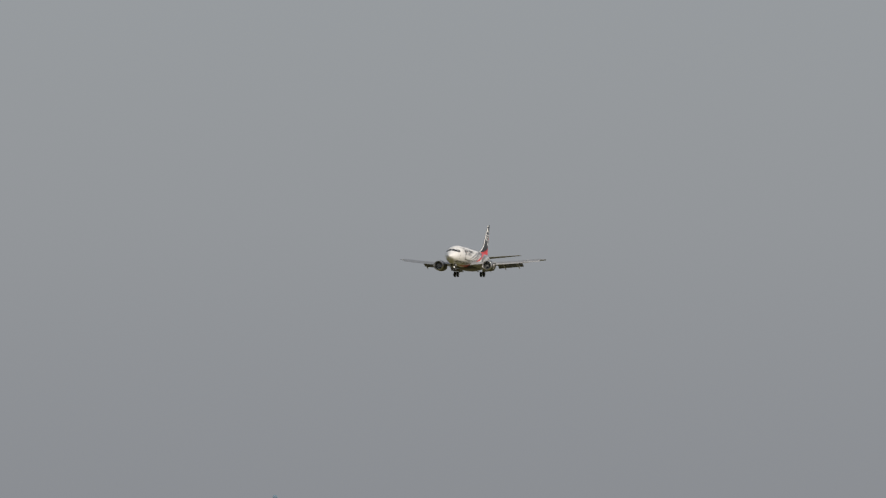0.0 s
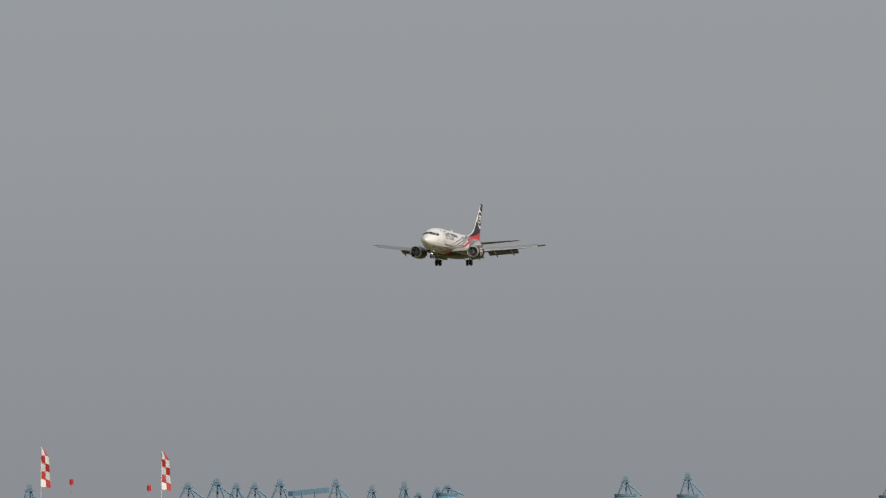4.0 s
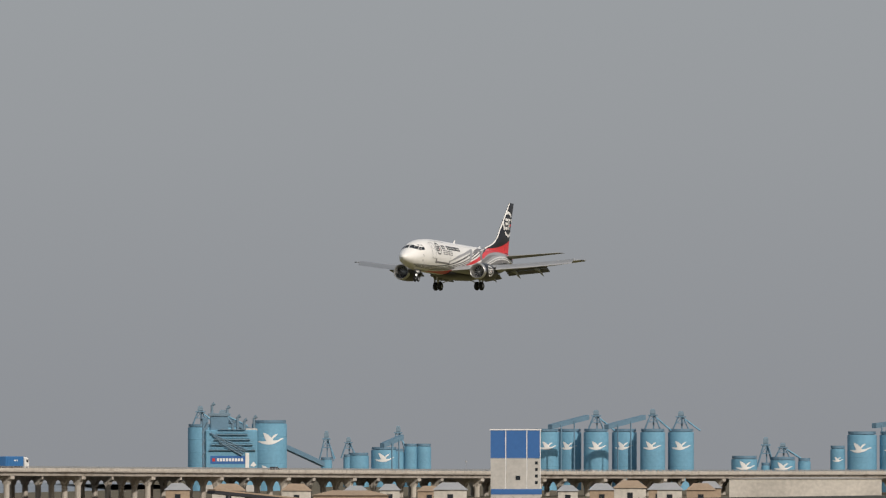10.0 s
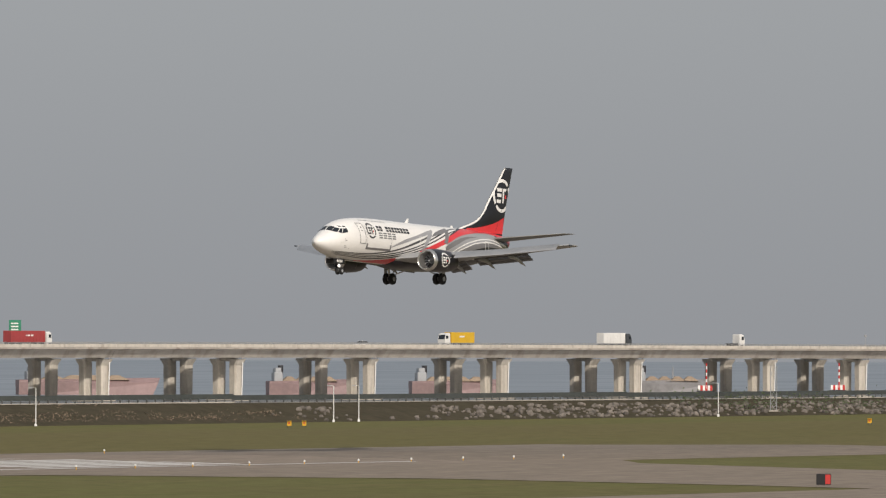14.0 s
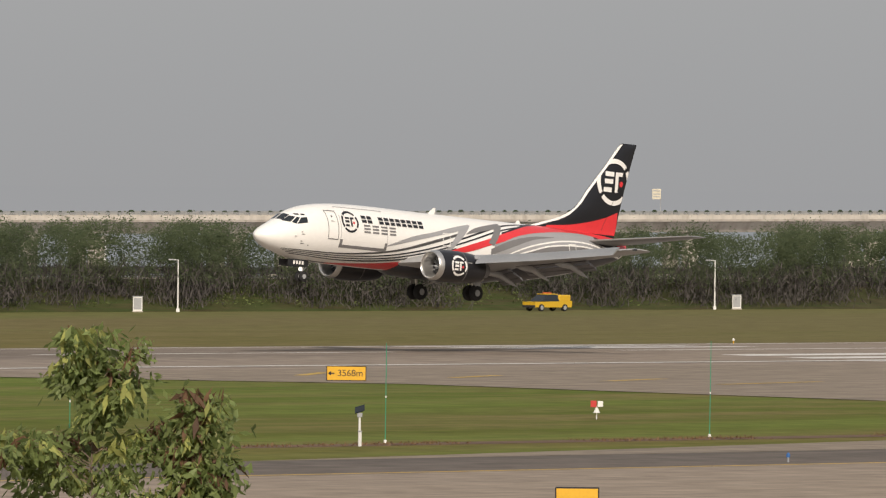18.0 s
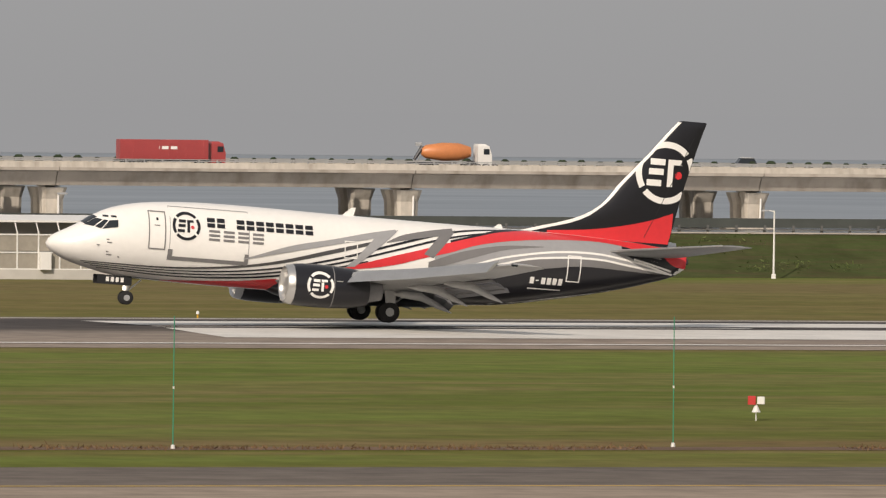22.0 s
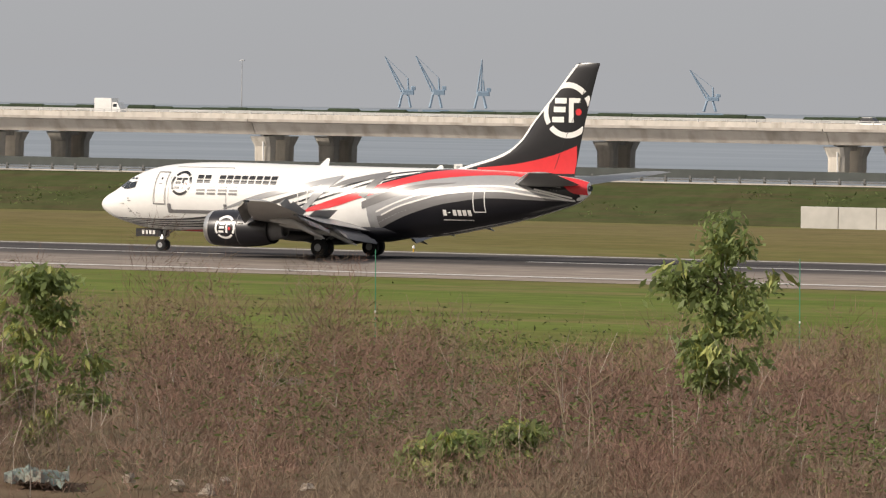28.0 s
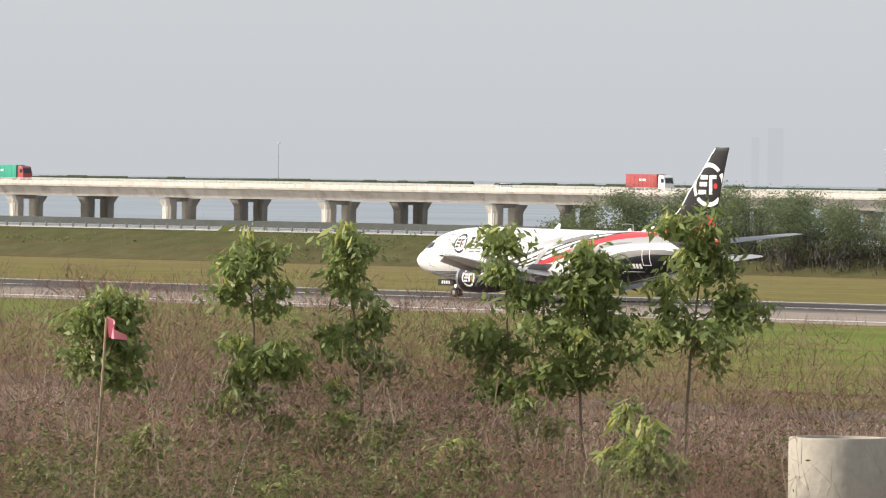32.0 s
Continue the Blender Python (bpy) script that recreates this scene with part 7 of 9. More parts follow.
# banner poles along the dike road
for x, y, h, flag in ((776, 577, 9.0, 1), (828.5, 578, 9.0, 1), (-55.4, 551, 8.7, 1), (-103.6, 550, 8.7, 1), (72.7, 555, 6.3, 0), (334.4, 563, 8.4, 1), (368, 563, 5.0, 0), (811.9, 577, 6.4, 0), (-447.5, 539, 7.7, 0), (130, 556.5, 5.0, 0)):
    p = thing("banner_pole", "tall white street lamp pole with blue banners" if flag else "white street lamp pole on the dike road", "lamp post", (x, toe(x) + 12.6, 2.7), facing(x, y), "poles along the dike road")
    hh = h - 2.7
    part("pole", Shape().tube((0, 0, 0), (0, 0, hh), 0.09, 0.06, 8), M_WHITE, p)
    part("lamp_head", Shape().beveled((0.25, 0, hh), (0.7, 0.25, 0.12), 0.04), M_GREY, p)
    if flag:
        for dx in (-0.34, 0.34):
            part("banner", Shape().box((dx, 0, 2.6), (0.44, 0.03, 1.35)), material("light_blue_banner", (0.05, 0.38, 0.66), 0.6, vary=0.15, scale=2), p, "light blue banner")
            for k in range(3):
                part("banner_bar", Shape().box((dx, -0.02, 2.2 + 0.38 * k), (0.22, 0.012, 0.16)), M_WHITE, p)
for x in (-330, -337, -291, -300, -96.5, -98, -60.5, -57, 365.5, 370, -112.5, -140):
    b = thing("rail_notice", "small white notice fixed to the dike fence", "notice", (x, toe(x) + 10.8, 2.72), 0, "notices on the dike fence")
    part("panel", Shape().beveled((0, 0, 0.75), (0.75, 0.05, 0.6), 0.02), M_WHITE, b)
    part("mark", Shape().box((0, -0.03, 0.8), (0.3, 0.012, 0.25)), M_GREY, b)
    part("leg", Shape().box((0, 0.03, 0.25), (0.08, 0.05, 0.5)), M_GREY, b)
# long low wall on the far grass
wl_ = thing("block_wall", "low pale concrete block wall by the dike", "wall", (-288, 529.5, 0))
for i in range(9):
    part("wall_panel", Shape().beveled((-12 + 3 * i, 0, 0.75), (2.96, 0.25, 1.5), 0.03), M_WALL, wl_)

# approach light crossbar before the threshold
bar = thing("approach_light", "orange two-legged approach light stand with white plank", "light stand", (838, 427, 0), 0, "approach light stands")
for dy in (-0.55, 0.55):
    part("leg", Shape().tube((0, dy, 0), (0, dy, 2.45), 0.06, 0.05, 6), M_ORANGE, bar)
part("brace", Shape().tube((0, -0.55, 0.2), (0, 0.55, 1.5), 0.025, None, 4), M_ORANGE, bar)
part("plank", Shape().beveled((0, 0, 2.5), (0.35, 1.7, 0.12), 0.03), M_WHITE, bar)
for dy in (-0.5, 0, 0.5):
    part("lamp", Shape().lathe([(2.56, 0.09), (2.66, 0.1), (2.7, 0.04)], (0, dy, 0), "z", 10), M_GREY, bar)
for i in range(1, 19):
    copy_thing(bar, pose(838 + (i % 2) * 0.8, 427 - 2.9 * i, 0))
for i in range(8):
    copy_thing(bar, pose(868 + 30 * i, 409 + (2.2 if i % 2 else -2.2), 0))

# beige guard hut with a mast, near the end of the dike
g = thing("guard_hut", "small beige guard hut with a flat green roof", "hut", (1026.7, 536, 0), facing(1026, 536))
part("walls", Shape().beveled((0, 0, 0.75), (1.9, 1.6, 1.5), 0.04), M_WALL, g)
part("roof", Shape().beveled((0, 0, 2.35), (3.2, 2.2, 0.18), 0.04), M_GREEN, g)
part("roof_post", Shape().tube((0, 0, 1.5), (0, 0, 4.6), 0.07, 0.05, 8), M_WHITE, g)
part("window", Shape().box((0, -0.81, 1.0), (1.1, 0.04, 0.5)), M_GLASS, g)


# ---- the port: land, silos, tanks, sheds ----
M_PORT = ground_material("port_ground", [(0.0, (0.20, 0.16, 0.12)), (1.0, (0.16, 0.14, 0.11))], (550, 1500, 60.0), ((0.09, 0.10, 0.05), 0.6), stretch=(0.02, 0.02))
LAND = -1.4
land = Shape()
land.quad((1400, 640, LAND), (2600, 628, LAND), (4300, 620, LAND), (4300, 2100, LAND), (2900, 1358, LAND))
land.quad((1400, 640, LAND), (2900, 1358, LAND), (2500, 1330, -3.8), (1330, 690, -3.8))
land.quad((1120, 584, -3.8), (1180, 586, LAND), (1400, 640, LAND), (1330, 690, -3.8))
land.quad((1180, 586, LAND), (2600, 628, LAND), (1400, 640, LAND))
solo("port_ground", land, M_PORT, "bare brown port ground beyond the dike", "ground", "structure")


def at_bearing(az, r):
    a = radians(az)
    return math.sin(a) * r, math.cos(a) * r


PX = 1 / 272.49     # degrees of bearing in one unit of the site survey


M_SILOGREY = material("blue_grey_headhouse", (0.16, 0.24, 0.30), 0.7, vary=0.12, scale=0.2)


def silo(az, r, width, top, marks=2, tower=0.0, seed=0):
    x, y = at_bearing(az, r)
    s = thing("silo", "sky-blue cement silo painted with white birds" if marks else "plain sky-blue cement silo", "silo", (x, y, LAND), facing(x, y), "blue silos in the port")
    h, rr = top - LAND, width / 2
    part("drum", Shape().lathe([(0, rr), (h - 0.5, rr), (h - 0.25, rr * 0.98), (h, rr * 0.8)], n=24), M_SILO, s, "", True)
    part("rim_rail", Shape().lathe([(h, rr * 0.95), (h + 0.9, rr * 0.95), (h + 0.9, rr * 0.92), (h, rr * 0.92)], n=20), M_SILO2, s)
    for k in range(1, 5):
        part("hoop", Shape().lathe([(h * k / 5, rr), (h * k / 5 + 0.12, rr * 1.012), (h * k / 5 + 0.25, rr)], n=24), M_SILO, s)
    rnd = random.Random(seed)
    for k in range(marks):
        zc = h * (0.72 - 0.48 * k)
        t0 = -math.pi / 2 + 0.3 * (rnd.random() - 0.5)

        def on(u, w):
            t = t0 + u / rr
            return ((rr + 0.06) * math.cos(t), (rr + 0.06) * math.sin(t), zc + w)
        b = rr * 0.80
        # body and neck, then the raised wing and the far wing, each bent round the drum
        for lo, hi, u0, u1 in ((((-1.0, 0.0), (-0.5, -0.16), (0.0, -0.18), (0.45, -0.02), (0.8, 0.16), (1.0, 0.2)), ((-1.0, 0.06), (-0.5, 0.04), (0.0, 0.10), (0.45, 0.12), (0.8, 0.27), (1.0, 0.24)), -1.0, 1.0),
                               (((-0.6, 0.60), (-0.35, 0.05), (0.15, 0.02)), ((-0.6, 0.66), (-0.35, 0.58), (0.0, 0.30), (0.15, 0.06)), -0.6, 0.15),
                               (((-0.05, 0.1), (0.2, 0.3), (0.45, 0.52)), ((-0.05, 0.14), (0.1, 0.42), (0.45, 0.58)), -0.05, 0.45)):
            g = []
            for i in range(15):
                u = u0 + (u1 - u0) * i / 14
                za, zb = ease(u, *zip(*lo)), ease(u, *zip(*hi))
                g.append([on(u * b, za * b), on(u * b, max(za + 0.01, zb) * b)])
            part("white_bird", Shape().loft(g, caps=False, closed=False), M_WHITE, s, "white painted bird", "open")
    if tower:
        th = tower - top
        w = max(0.9, rr * 0.24)
        for dx, dy in ((-1, -1), (1, -1), (1, 1), (-1, 1)):
            f = Shape().tube((dx * w * 3.0, dy * w, h - 0.5), (dx * w * 0.8, dy * w * 0.7, h + th * 0.72), 0.34, 0.24, 5)
            f.tube((dx * w * 1.9, dy * w * 0.8, h + th * 0.36), (-dx * w * 0.8, dy * w * 0.7, h + th * 0.72), 0.14, None, 4)
            part("tower_leg", f, M_SILO2, s)
        part("platform", Shape().beveled((0, 0, h + th * 0.72), (w * 3.4, w * 2.4, th * 0.05), 0.05).beveled((0, 0, h + th * 0.42), (w * 3.6, w * 2.2, th * 0.04), 0.05), M_SILO2, s)
        part("headhouse", Shape().loft([[(a * w * q, b * w * q, h + th * u) for a, b in ((-1, -1), (1, -1), (1, 1), (-1, 1))] for q, u in ((0.75, 0.72), (1.0, 0.80), (0.9, 0.93), (0.55, 1.0))]), M_SILOGREY, s)
        part("elevator_leg", Shape().box((w * 0.3, w * 0.4, (h + th * 0.8) / 2), (w * 0.55, w * 0.55, h + th * 0.8)), M_SILO2, s)
        part("spout", Shape().tube((w * 0.3, 0, h + th * 0.72), (rr * 1.5, 0, h + 0.3), 0.3, None, 5), M_SILO, s)
    return s


def survey(t_yaw, px):
    return t_yaw + (px - 784) * PX


Y9, Y7, Y2, Y10 = 68.205, 70.519, 74.795, 66.499
R9 = 15612.0


def height(r, below):
    """Height at distance r of a point that lies this far under the horizon line."""
    return 10.92 - below * r / R9


for i, (px, w, tw_) in enumerate(((503, 42, 0), (543, 42, 0), (590, 44, 742), (640, 44, 0), (690, 44, 740), (740, 46, 744))):
    silo(survey(Y9, px), 3000 + 10 * (i % 2), w * 3000 / R9, height(3000, 780 - 820), 2, height(3000, tw_ - 820) if tw_ else 0, i)
for i, (px, w, top, tw_, m) in enumerate(((12, 62, 765, 0, 2), (-70, 58, 772, 742, 1), (-110, 44, 772, 735, 0), (852, 46, 828, 0, 1), (920, 44, 830, 800, 1), (958, 22, 832, 0, 0), (890, 16, 840, 790, 0), (1017, 26, 810, 0, 1),
                                          (1060, 52, 785, 0, 1), (1120, 58, 785, 745, 1), (1152, 30, 795, 745, 0), (1222, 36, 820, 0, 0), (1325, 30, 829, 795, 0), (1420, 38, 828, 0, 0), (1455, 34, 832, 786, 0), (1352, 40, 832, 0, 0), (170, 36, 822, 0, 0), (215, 46, 812, 0, 2), (240, 20, 815, 770, 0), (262, 24, 806, 0, 0), (285, 26, 806, 0, 0), (113, 20, 830, 779, 0), (152, 18, 825, 790, 0))):
    r = 2950 if px < 0 or px == 12 else 2700 if px > 1300 else (3300 if 100 < px < 300 else 2850)
    silo(survey(Y9, px), r, w * r / R9, height(r, top - 820), m, height(r, tw_ - 820) if tw_ else 0, 20 + i)
for i, (px, w, top, tw_) in enumerate(((1063, 24, 850, 0), (1104, 46, 846, 812), (1155, 50, 845, 804), (1190, 26, 848, 812), (1222, 42, 846, 812), (1267, 46, 845, 806), (1310, 22, 848, 0), (1340, 26, 858, 0), (1366, 40, 848, 804), (1392, 26, 856, 0), (1430, 26, 858, 815), (1466, 34, 850, 0),
                                       (1487, 20, 858, 808), (1512, 26, 852, 828), (1545, 34, 852, 818), (760, 26, 858, 812), (630, 40, 856, 0))):
    silo(survey(Y7, px), 2900, w * 2900 / R9, height(2900, top - 850), 1 if w > 40 else 0, height(2900, tw_ - 850) if tw_ else 0, 60 + i)
for i, (px, tw_) in enumerate(((398, 872), (713, 855), (823, 848), (1180, 865), (1430, 853), (1538, 850), (1345, 868))):
    silo(survey(Y2, px), 2900, 7.5, height(2900, 892 - 908), 0, height(2900, tw_ - 908), 90 + i)


def conveyor(az0, z0, az1, z1, r):
    a, b = at_bearing(az0, r), at_bearing(az1, r)
    c = thing("conveyor", "inclined blue conveyor gallery between the silos", "conveyor", (0, 0, 0), 0, "conveyor galleries")
    p, q = Vector((*a, z0)), Vector((*b, z1))
    up = Vector((0, 0, 1.6))
    part("gallery", Shape().loft([[p - up / 2, p + up / 2, p + up / 2 + Vector((0.6, 1.8, 0)), p - up / 2 + Vector((0.6, 1.8, 0))], [q - up / 2, q + up / 2, q + up / 2 + Vector((0.6, 1.8, 0)), q - up / 2 + Vector((0.6, 1.8, 0))]]), M_SILO2, c)
    for u in (0.25, 0.6):
        m = p.lerp(q, u)
        part("trestle", Shape().tube((m.x, m.y, LAND), (m.x, m.y, m.z), 0.25, None, 5), M_SILO2, c)


for x0, y0, x1, y1 in ((512, 772, 578, 755), (612, 772, 678, 755), (-60, 760, 110, 838), (250, 790, 215, 805), (1085, 770, 1125, 765)):
    conveyor(survey(Y9, x0), height(2980, y0 - 820), survey(Y9, x1), height(2980, y1 - 820), 2980)
conveyor(survey(Y7, 1290), height(2890, 832 - 850), survey(Y7, 1355), height(2890, 825 - 850), 2890)

# big blue works with a sign wall
wx, wy = at_bearing(survey(Y9, -55), 2900)
wk = thing("cement_works", "large blue cement works with a sign wall", "factory", (wx, wy, LAND), facing(wx, wy))
U = 2.2     # height of the footing under the works
part("footing", Shape().box((0, 0, U / 2), (19, 10, U)), M_WALL, wk)
part("main_block", Shape().beveled((0, 0, 9 + U), (17, 9, 18), 0.3), M_SILO, wk)
part("upper_block", Shape().beveled((-4, 0, 20 + U), (6, 7, 5), 0.3), M_SILO2, wk)
part("upper_roof", Shape().beveled((-4, 0, 23.0 + U), (7.4, 7.5, 0.9), 0.2), M_SILOGREY, wk)
part("grey_tower", Shape().beveled((6.5, -1.5, 14 + U), (4, 5, 9), 0.3), M_WALL, wk)
part("stair_tower", Shape().beveled((-8.6, -2, 11 + U), (2.0, 3, 22), 0.2), M_SILO2, wk)
part("pale_shaft", Shape().box((5.2, -4.6, 6 + U), (1.2, 0.5, 9)), M_WHITE, wk)
for i in range(9):
    part("sign_bar", Shape().box((-4.4 + 0.98 * i, -4.62, 8.2 + U), (0.74, 0.1, 1.0)), M_WHITE, wk)
part("sign_mark", Shape().box((-5.8, -4.62, 8.2 + U), (0.9, 0.1, 1.1)), M_RED, wk)
part("sign_band", Shape().box((-0.6, -4.56, 8.2 + U), (12.6, 0.1, 2.6)), M_BLUE, wk)
for k in range(5):
    part("gallery_deck", Shape().box((0.3, -4.9, 11.4 + 1.7 * k + U), (15.2 - 1.6 * k, 1.0, 0.22)), M_SILOGREY, wk)
    rl = Shape()
    for i in range(9 - k):
        rl.box((-6.5 + 1.7 * i, -5.3, 11.9 + 1.7 * k + U), (0.12, 0.12, 0.9))
    part("gallery_rail", rl.box((0.3, -5.3, 12.35 + 1.7 * k + U), (15.2 - 1.6 * k, 0.1, 0.1)), M_SILO2, wk)
    part("stair_flight", Shape().tube((-9.6, -3.8, 4.0 * k + 1 + U), (-7.7, -3.8, 4.0 * k + 4.6 + U), 0.25, None, 5), M_SILOGREY, wk)
for x_, z_, h_ in ((-6.4, 22.8, 3.4), (-1.4, 22.6, 2.6), (2.0, 18, 4.2), (4.2, 18, 3.0), (7.4, 18.4, 3.6), (0.4, 18, 2.4)):
    part("vent_pipe", Shape().tube((x_, -1, z_ + U), (x_, -1, z_ + h_ + U), 0.5, 0.4, 8).tube((x_, -1, z_ + h_ + U), (x_ + 0.9, -1, z_ + h_ + 0.5 + U), 0.45, 0.6, 8), M_SILOGREY, wk)
for k in range(4):
    part("pipe", Shape().tube((-7 + k, -5.0, 17 - k + U), (5 - 0.5 * k, -5.0, 11.5 - k * 0.6 + U), 0.28, None, 6), M_SILOGREY if k % 2 else M_SILO2, wk)
for k in range(2):
    part("white_bird", Shape().quad((6.2, -4.62, 3.2 + 3 * k + U), (7.4, -4.62, 2.9 + 3 * k + U), (8.2, -4.62, 3.5 + 3 * k + U), (7.2, -4.62, 4.6 + 3 * k + U), (6.6, -4.62, 3.9 + 3 * k + U)), M_WHITE, wk)

# blue and white block in front of the viaduct
bx, by = at_bearing(survey(Y9, 445), 2300)
bb = thing("panel_tower", "white block with a deep blue panelled top", "building", (bx, by, 0.5), facing(bx, by))
part("footing", Shape().box((0.4, 0, -0.95), (13.0, 8.2, 1.9)), M_WALL, bb)
for i in range(3):
    w_, dx = ((4.0, -4.1), (5.4, 0.65), (3.4, 5.1))[i][0], (-4.2, 0.6, 5.1)[i]
    part("lower_panel", Shape().box((dx, 0, 4.6), (w_ - 0.15, 8, 9.2)), M_WALL, bb)
    part("upper_panel", Shape().box((dx, 0, 13.0), (w_ - 0.15, 8.04, 7.2)), M_BLUE, bb, "deep blue wall panel")
    part("seam", Shape().box((dx + w_ / 2, -3.95, 8.3), (0.2, 0.3, 16.6)), M_WHITE, bb)
for k in range(4):
    part("window", Shape().box((5.8, -4.04, 3.0 + 1.7 * k), (0.7, 0.1, 0.8)), M_GLASS, bb)
part("window", Shape().box((1.0, -4.04, 4.2), (1.2, 0.1, 1.1)), M_GLASS, bb)
part("skirt", Shape().box((0.6, -3.9, 0.6), (13.2, 0.6, 1.4)), M_BLUE, bb)
part("roof", Shape().box((0.4, 0, 16.75), (13.4, 8.3, 0.3)), M_WHITE, bb)


def shed(az, r, w, h, d, label, wall, roof, gable=0.35):
    x, y = at_bearing(az, r)
    s = thing("shed", label, "shed", (x, y, LAND), facing(x, y), "low port sheds")
    h += 0.4
    part("wall", Shape().box((0, 0, (h - 1) / 2), (w, d, h + 1)), wall, s)
    part("roof", Shape().loft([[(-w / 2 - 0.4, -d / 2 - 0.4, h), (w / 2 + 0.4, -d / 2 - 0.4, h), (w / 2 + 0.4, d / 2 + 0.4, h), (-w / 2 - 0.4, d / 2 + 0.4, h)], [(-w / 4, -0.3, h * (1 + gable)), (w / 4, -0.3, h * (1 + gable)), (w / 4, 0.3, h * (1 + gable)), (-w / 4, 0.3, h * (1 + gable))]]), roof, s)
    for i in range(max(1, int(w / 5)) if w < 20 else 0):
        part("opening", Shape().box((-w / 2 + (i + 0.5) * w / max(1, int(w / 5)), -d / 2 - 0.02, h * 0.45), (1.4, 0.12, h * 0.5)), M_GLASS, s)


M_TAN = material("tan_render", (0.40, 0.30, 0.21), 0.9, vary=0.15, scale=0.2)
shed(survey(Y9, 960), 2500, 43, 5.0, 9, "long low pale grey warehouse", M_TANK, M_WALL, 0.06)
shed(survey(Y9, 1176), 2600, 9.4, 9.5, 9, "grey boxy machinery house", M_WALL, M_GREY, 0.05)
for i, (px, w, h) in enumerate(((60, 7, 3.0), (165, 6, 2.6), (225, 5, 2.8), (295, 6, 2.4), (332, 8, 3.2), (600, 6, 3.0), (650, 8, 3.4), (700, 5, 2.8), (720, 6, 3.2), (775, 7, 3.0), (540, 5, 2.6), (790, 6, 3.2), (-60, 8, 3), (-150, 6, 3))):
    shed(survey(Y9, px), 2150 + 35 * (i % 4), w, h, 6, "small tan shed under the viaduct" if i % 2 else "small grey-roofed port shed", M_TAN if i % 2 else M_TANK, M_GREY if i % 3 else M_TAN, 0.5)
for i, (az, r, w, h) in enumerate(((65.9, 1650, 14, 4.2), (66.35, 1660, 9, 2.6), (64.6, 1500, 8, 3.4), (64.15, 1480, 6, 2.6), (65.05, 1540, 5, 3))):
    shed(az, r, w, h, 6, "tan rendered yard building" if w > 8 else "small grey yard hut", M_TAN if w > 8 else M_TANK, M_TAN if w > 8 else M_GREY, 0.2)
# long inclined belt on trestles in the yard
a0, a1 = Vector((*at_bearing(65.02, 1450), 4.9)), Vector((*at_bearing(66.13, 1470), 1.9))
bt = thing("yard_conveyor", "long rusty belt conveyor on trestles in the yard", "conveyor")
part("truss", Shape().loft([[a0 + Vector((0, 0, k)) for k in (-0.5, 0.0)] + [a0 + Vector((0.8, 1.8, k)) for k in (0.0, -0.5)], [a1 + Vector((0, 0, k)) for k in (-0.5, 0.0)] + [a1 + Vector((0.8, 1.8, k)) for k in (0.0, -0.5)]]), M_DARK, bt)
part("belt_cover", Shape().loft([[a0 + Vector((0, 0, k)) for k in (0.02, 0.25)] + [a0 + Vector((0.8, 1.8, k)) for k in (0.25, 0.02)], [a1 + Vector((0, 0, k)) for k in (0.02, 0.25)] + [a1 + Vector((0.8, 1.8, k)) for k in (0.25, 0.02)]]), M_TAN, bt)
for u in (0.08, 0.3, 0.52, 0.74, 0.95):
    p = a0.lerp(a1, u)
    part("trestle", Shape().tube((p.x - 0.8, p.y, LAND), (p.x, p.y, p.z - 0.5), 0.14, None, 5).tube((p.x + 0.8, p.y, LAND), (p.x, p.y, p.z - 0.5), 0.14, None, 5), M_DARK, bt)

# storage tanks with conical roofs and goosenecks
for px, w, apex, rim in ((1385, 165, 825, 850), (1548, 175, 828, 852), (1700, 170, 832, 855)):
    r = 1600
    x, y = at_bearing(survey(Y9, px), r)
    t = thing("storage_tank", "weathered pale storage tank with a conical roof", "tank", (x, y, LAND), facing(x, y), "storage tanks")
    rad, h, ap = w * r / R9 / 2, height(r, rim - 820) - LAND, height(r, apex - 820) - LAND
    part("shell", Shape().lathe([(0, rad), (h - 0.15, rad), (h, rad * 1.01)], n=40), M_OLDTANK, t, "", True)
    part("roof", Shape().lathe([(h, rad * 1.02), (h + 0.12, rad * 1.02), (ap, 0.25)], n=40), M_OLDTANK, t, "", True)
    part("rim_band", Shape().lathe([(h - 0.45, rad * 1.012), (h - 0.3, rad * 1.02), (h - 0.2, rad * 1.012)], n=40), M_DARK, t)
    gp = [Vector((rad * 0.35, -rad * 0.95, 0)), Vector((rad * 0.35, -rad * 0.95, h + 0.6)), Vector((rad * 0.22, -rad * 0.95, h + 1.6)), Vector((rad * 0.05, -rad * 0.9, h + 1.9)), Vector((-rad * 0.04, -rad * 0.8, h + 1.3))]
    gs = Shape()
    for i in range(4):
        gs.tube(gp[i], gp[i + 1], 0.17, None, 8)
    part("gooseneck_pipe", gs, M_BLACK, t, "black gooseneck pipe")
    part("gooseneck_pipe", Shape().tube((rad * 0.75, -rad * 0.66, 0), (rad * 0.75, -rad * 0.66, h + 0.8), 0.13, None, 8).tube((rad * 0.75, -rad * 0.66, h + 0.8), (rad * 0.55, -rad * 0.6, h + 1.0), 0.13, None, 8), M_BLACK, t)
    rl = Shape()
    for k in range(12):
        a = math.pi * 2 * k / 12
        rl.tube((rad * math.cos(a), rad * math.sin(a), h), (rad * math.cos(a), rad * math.sin(a), h + 1.1), 0.05, None, 4)
    part("rail_posts", rl, M_DARK, t)

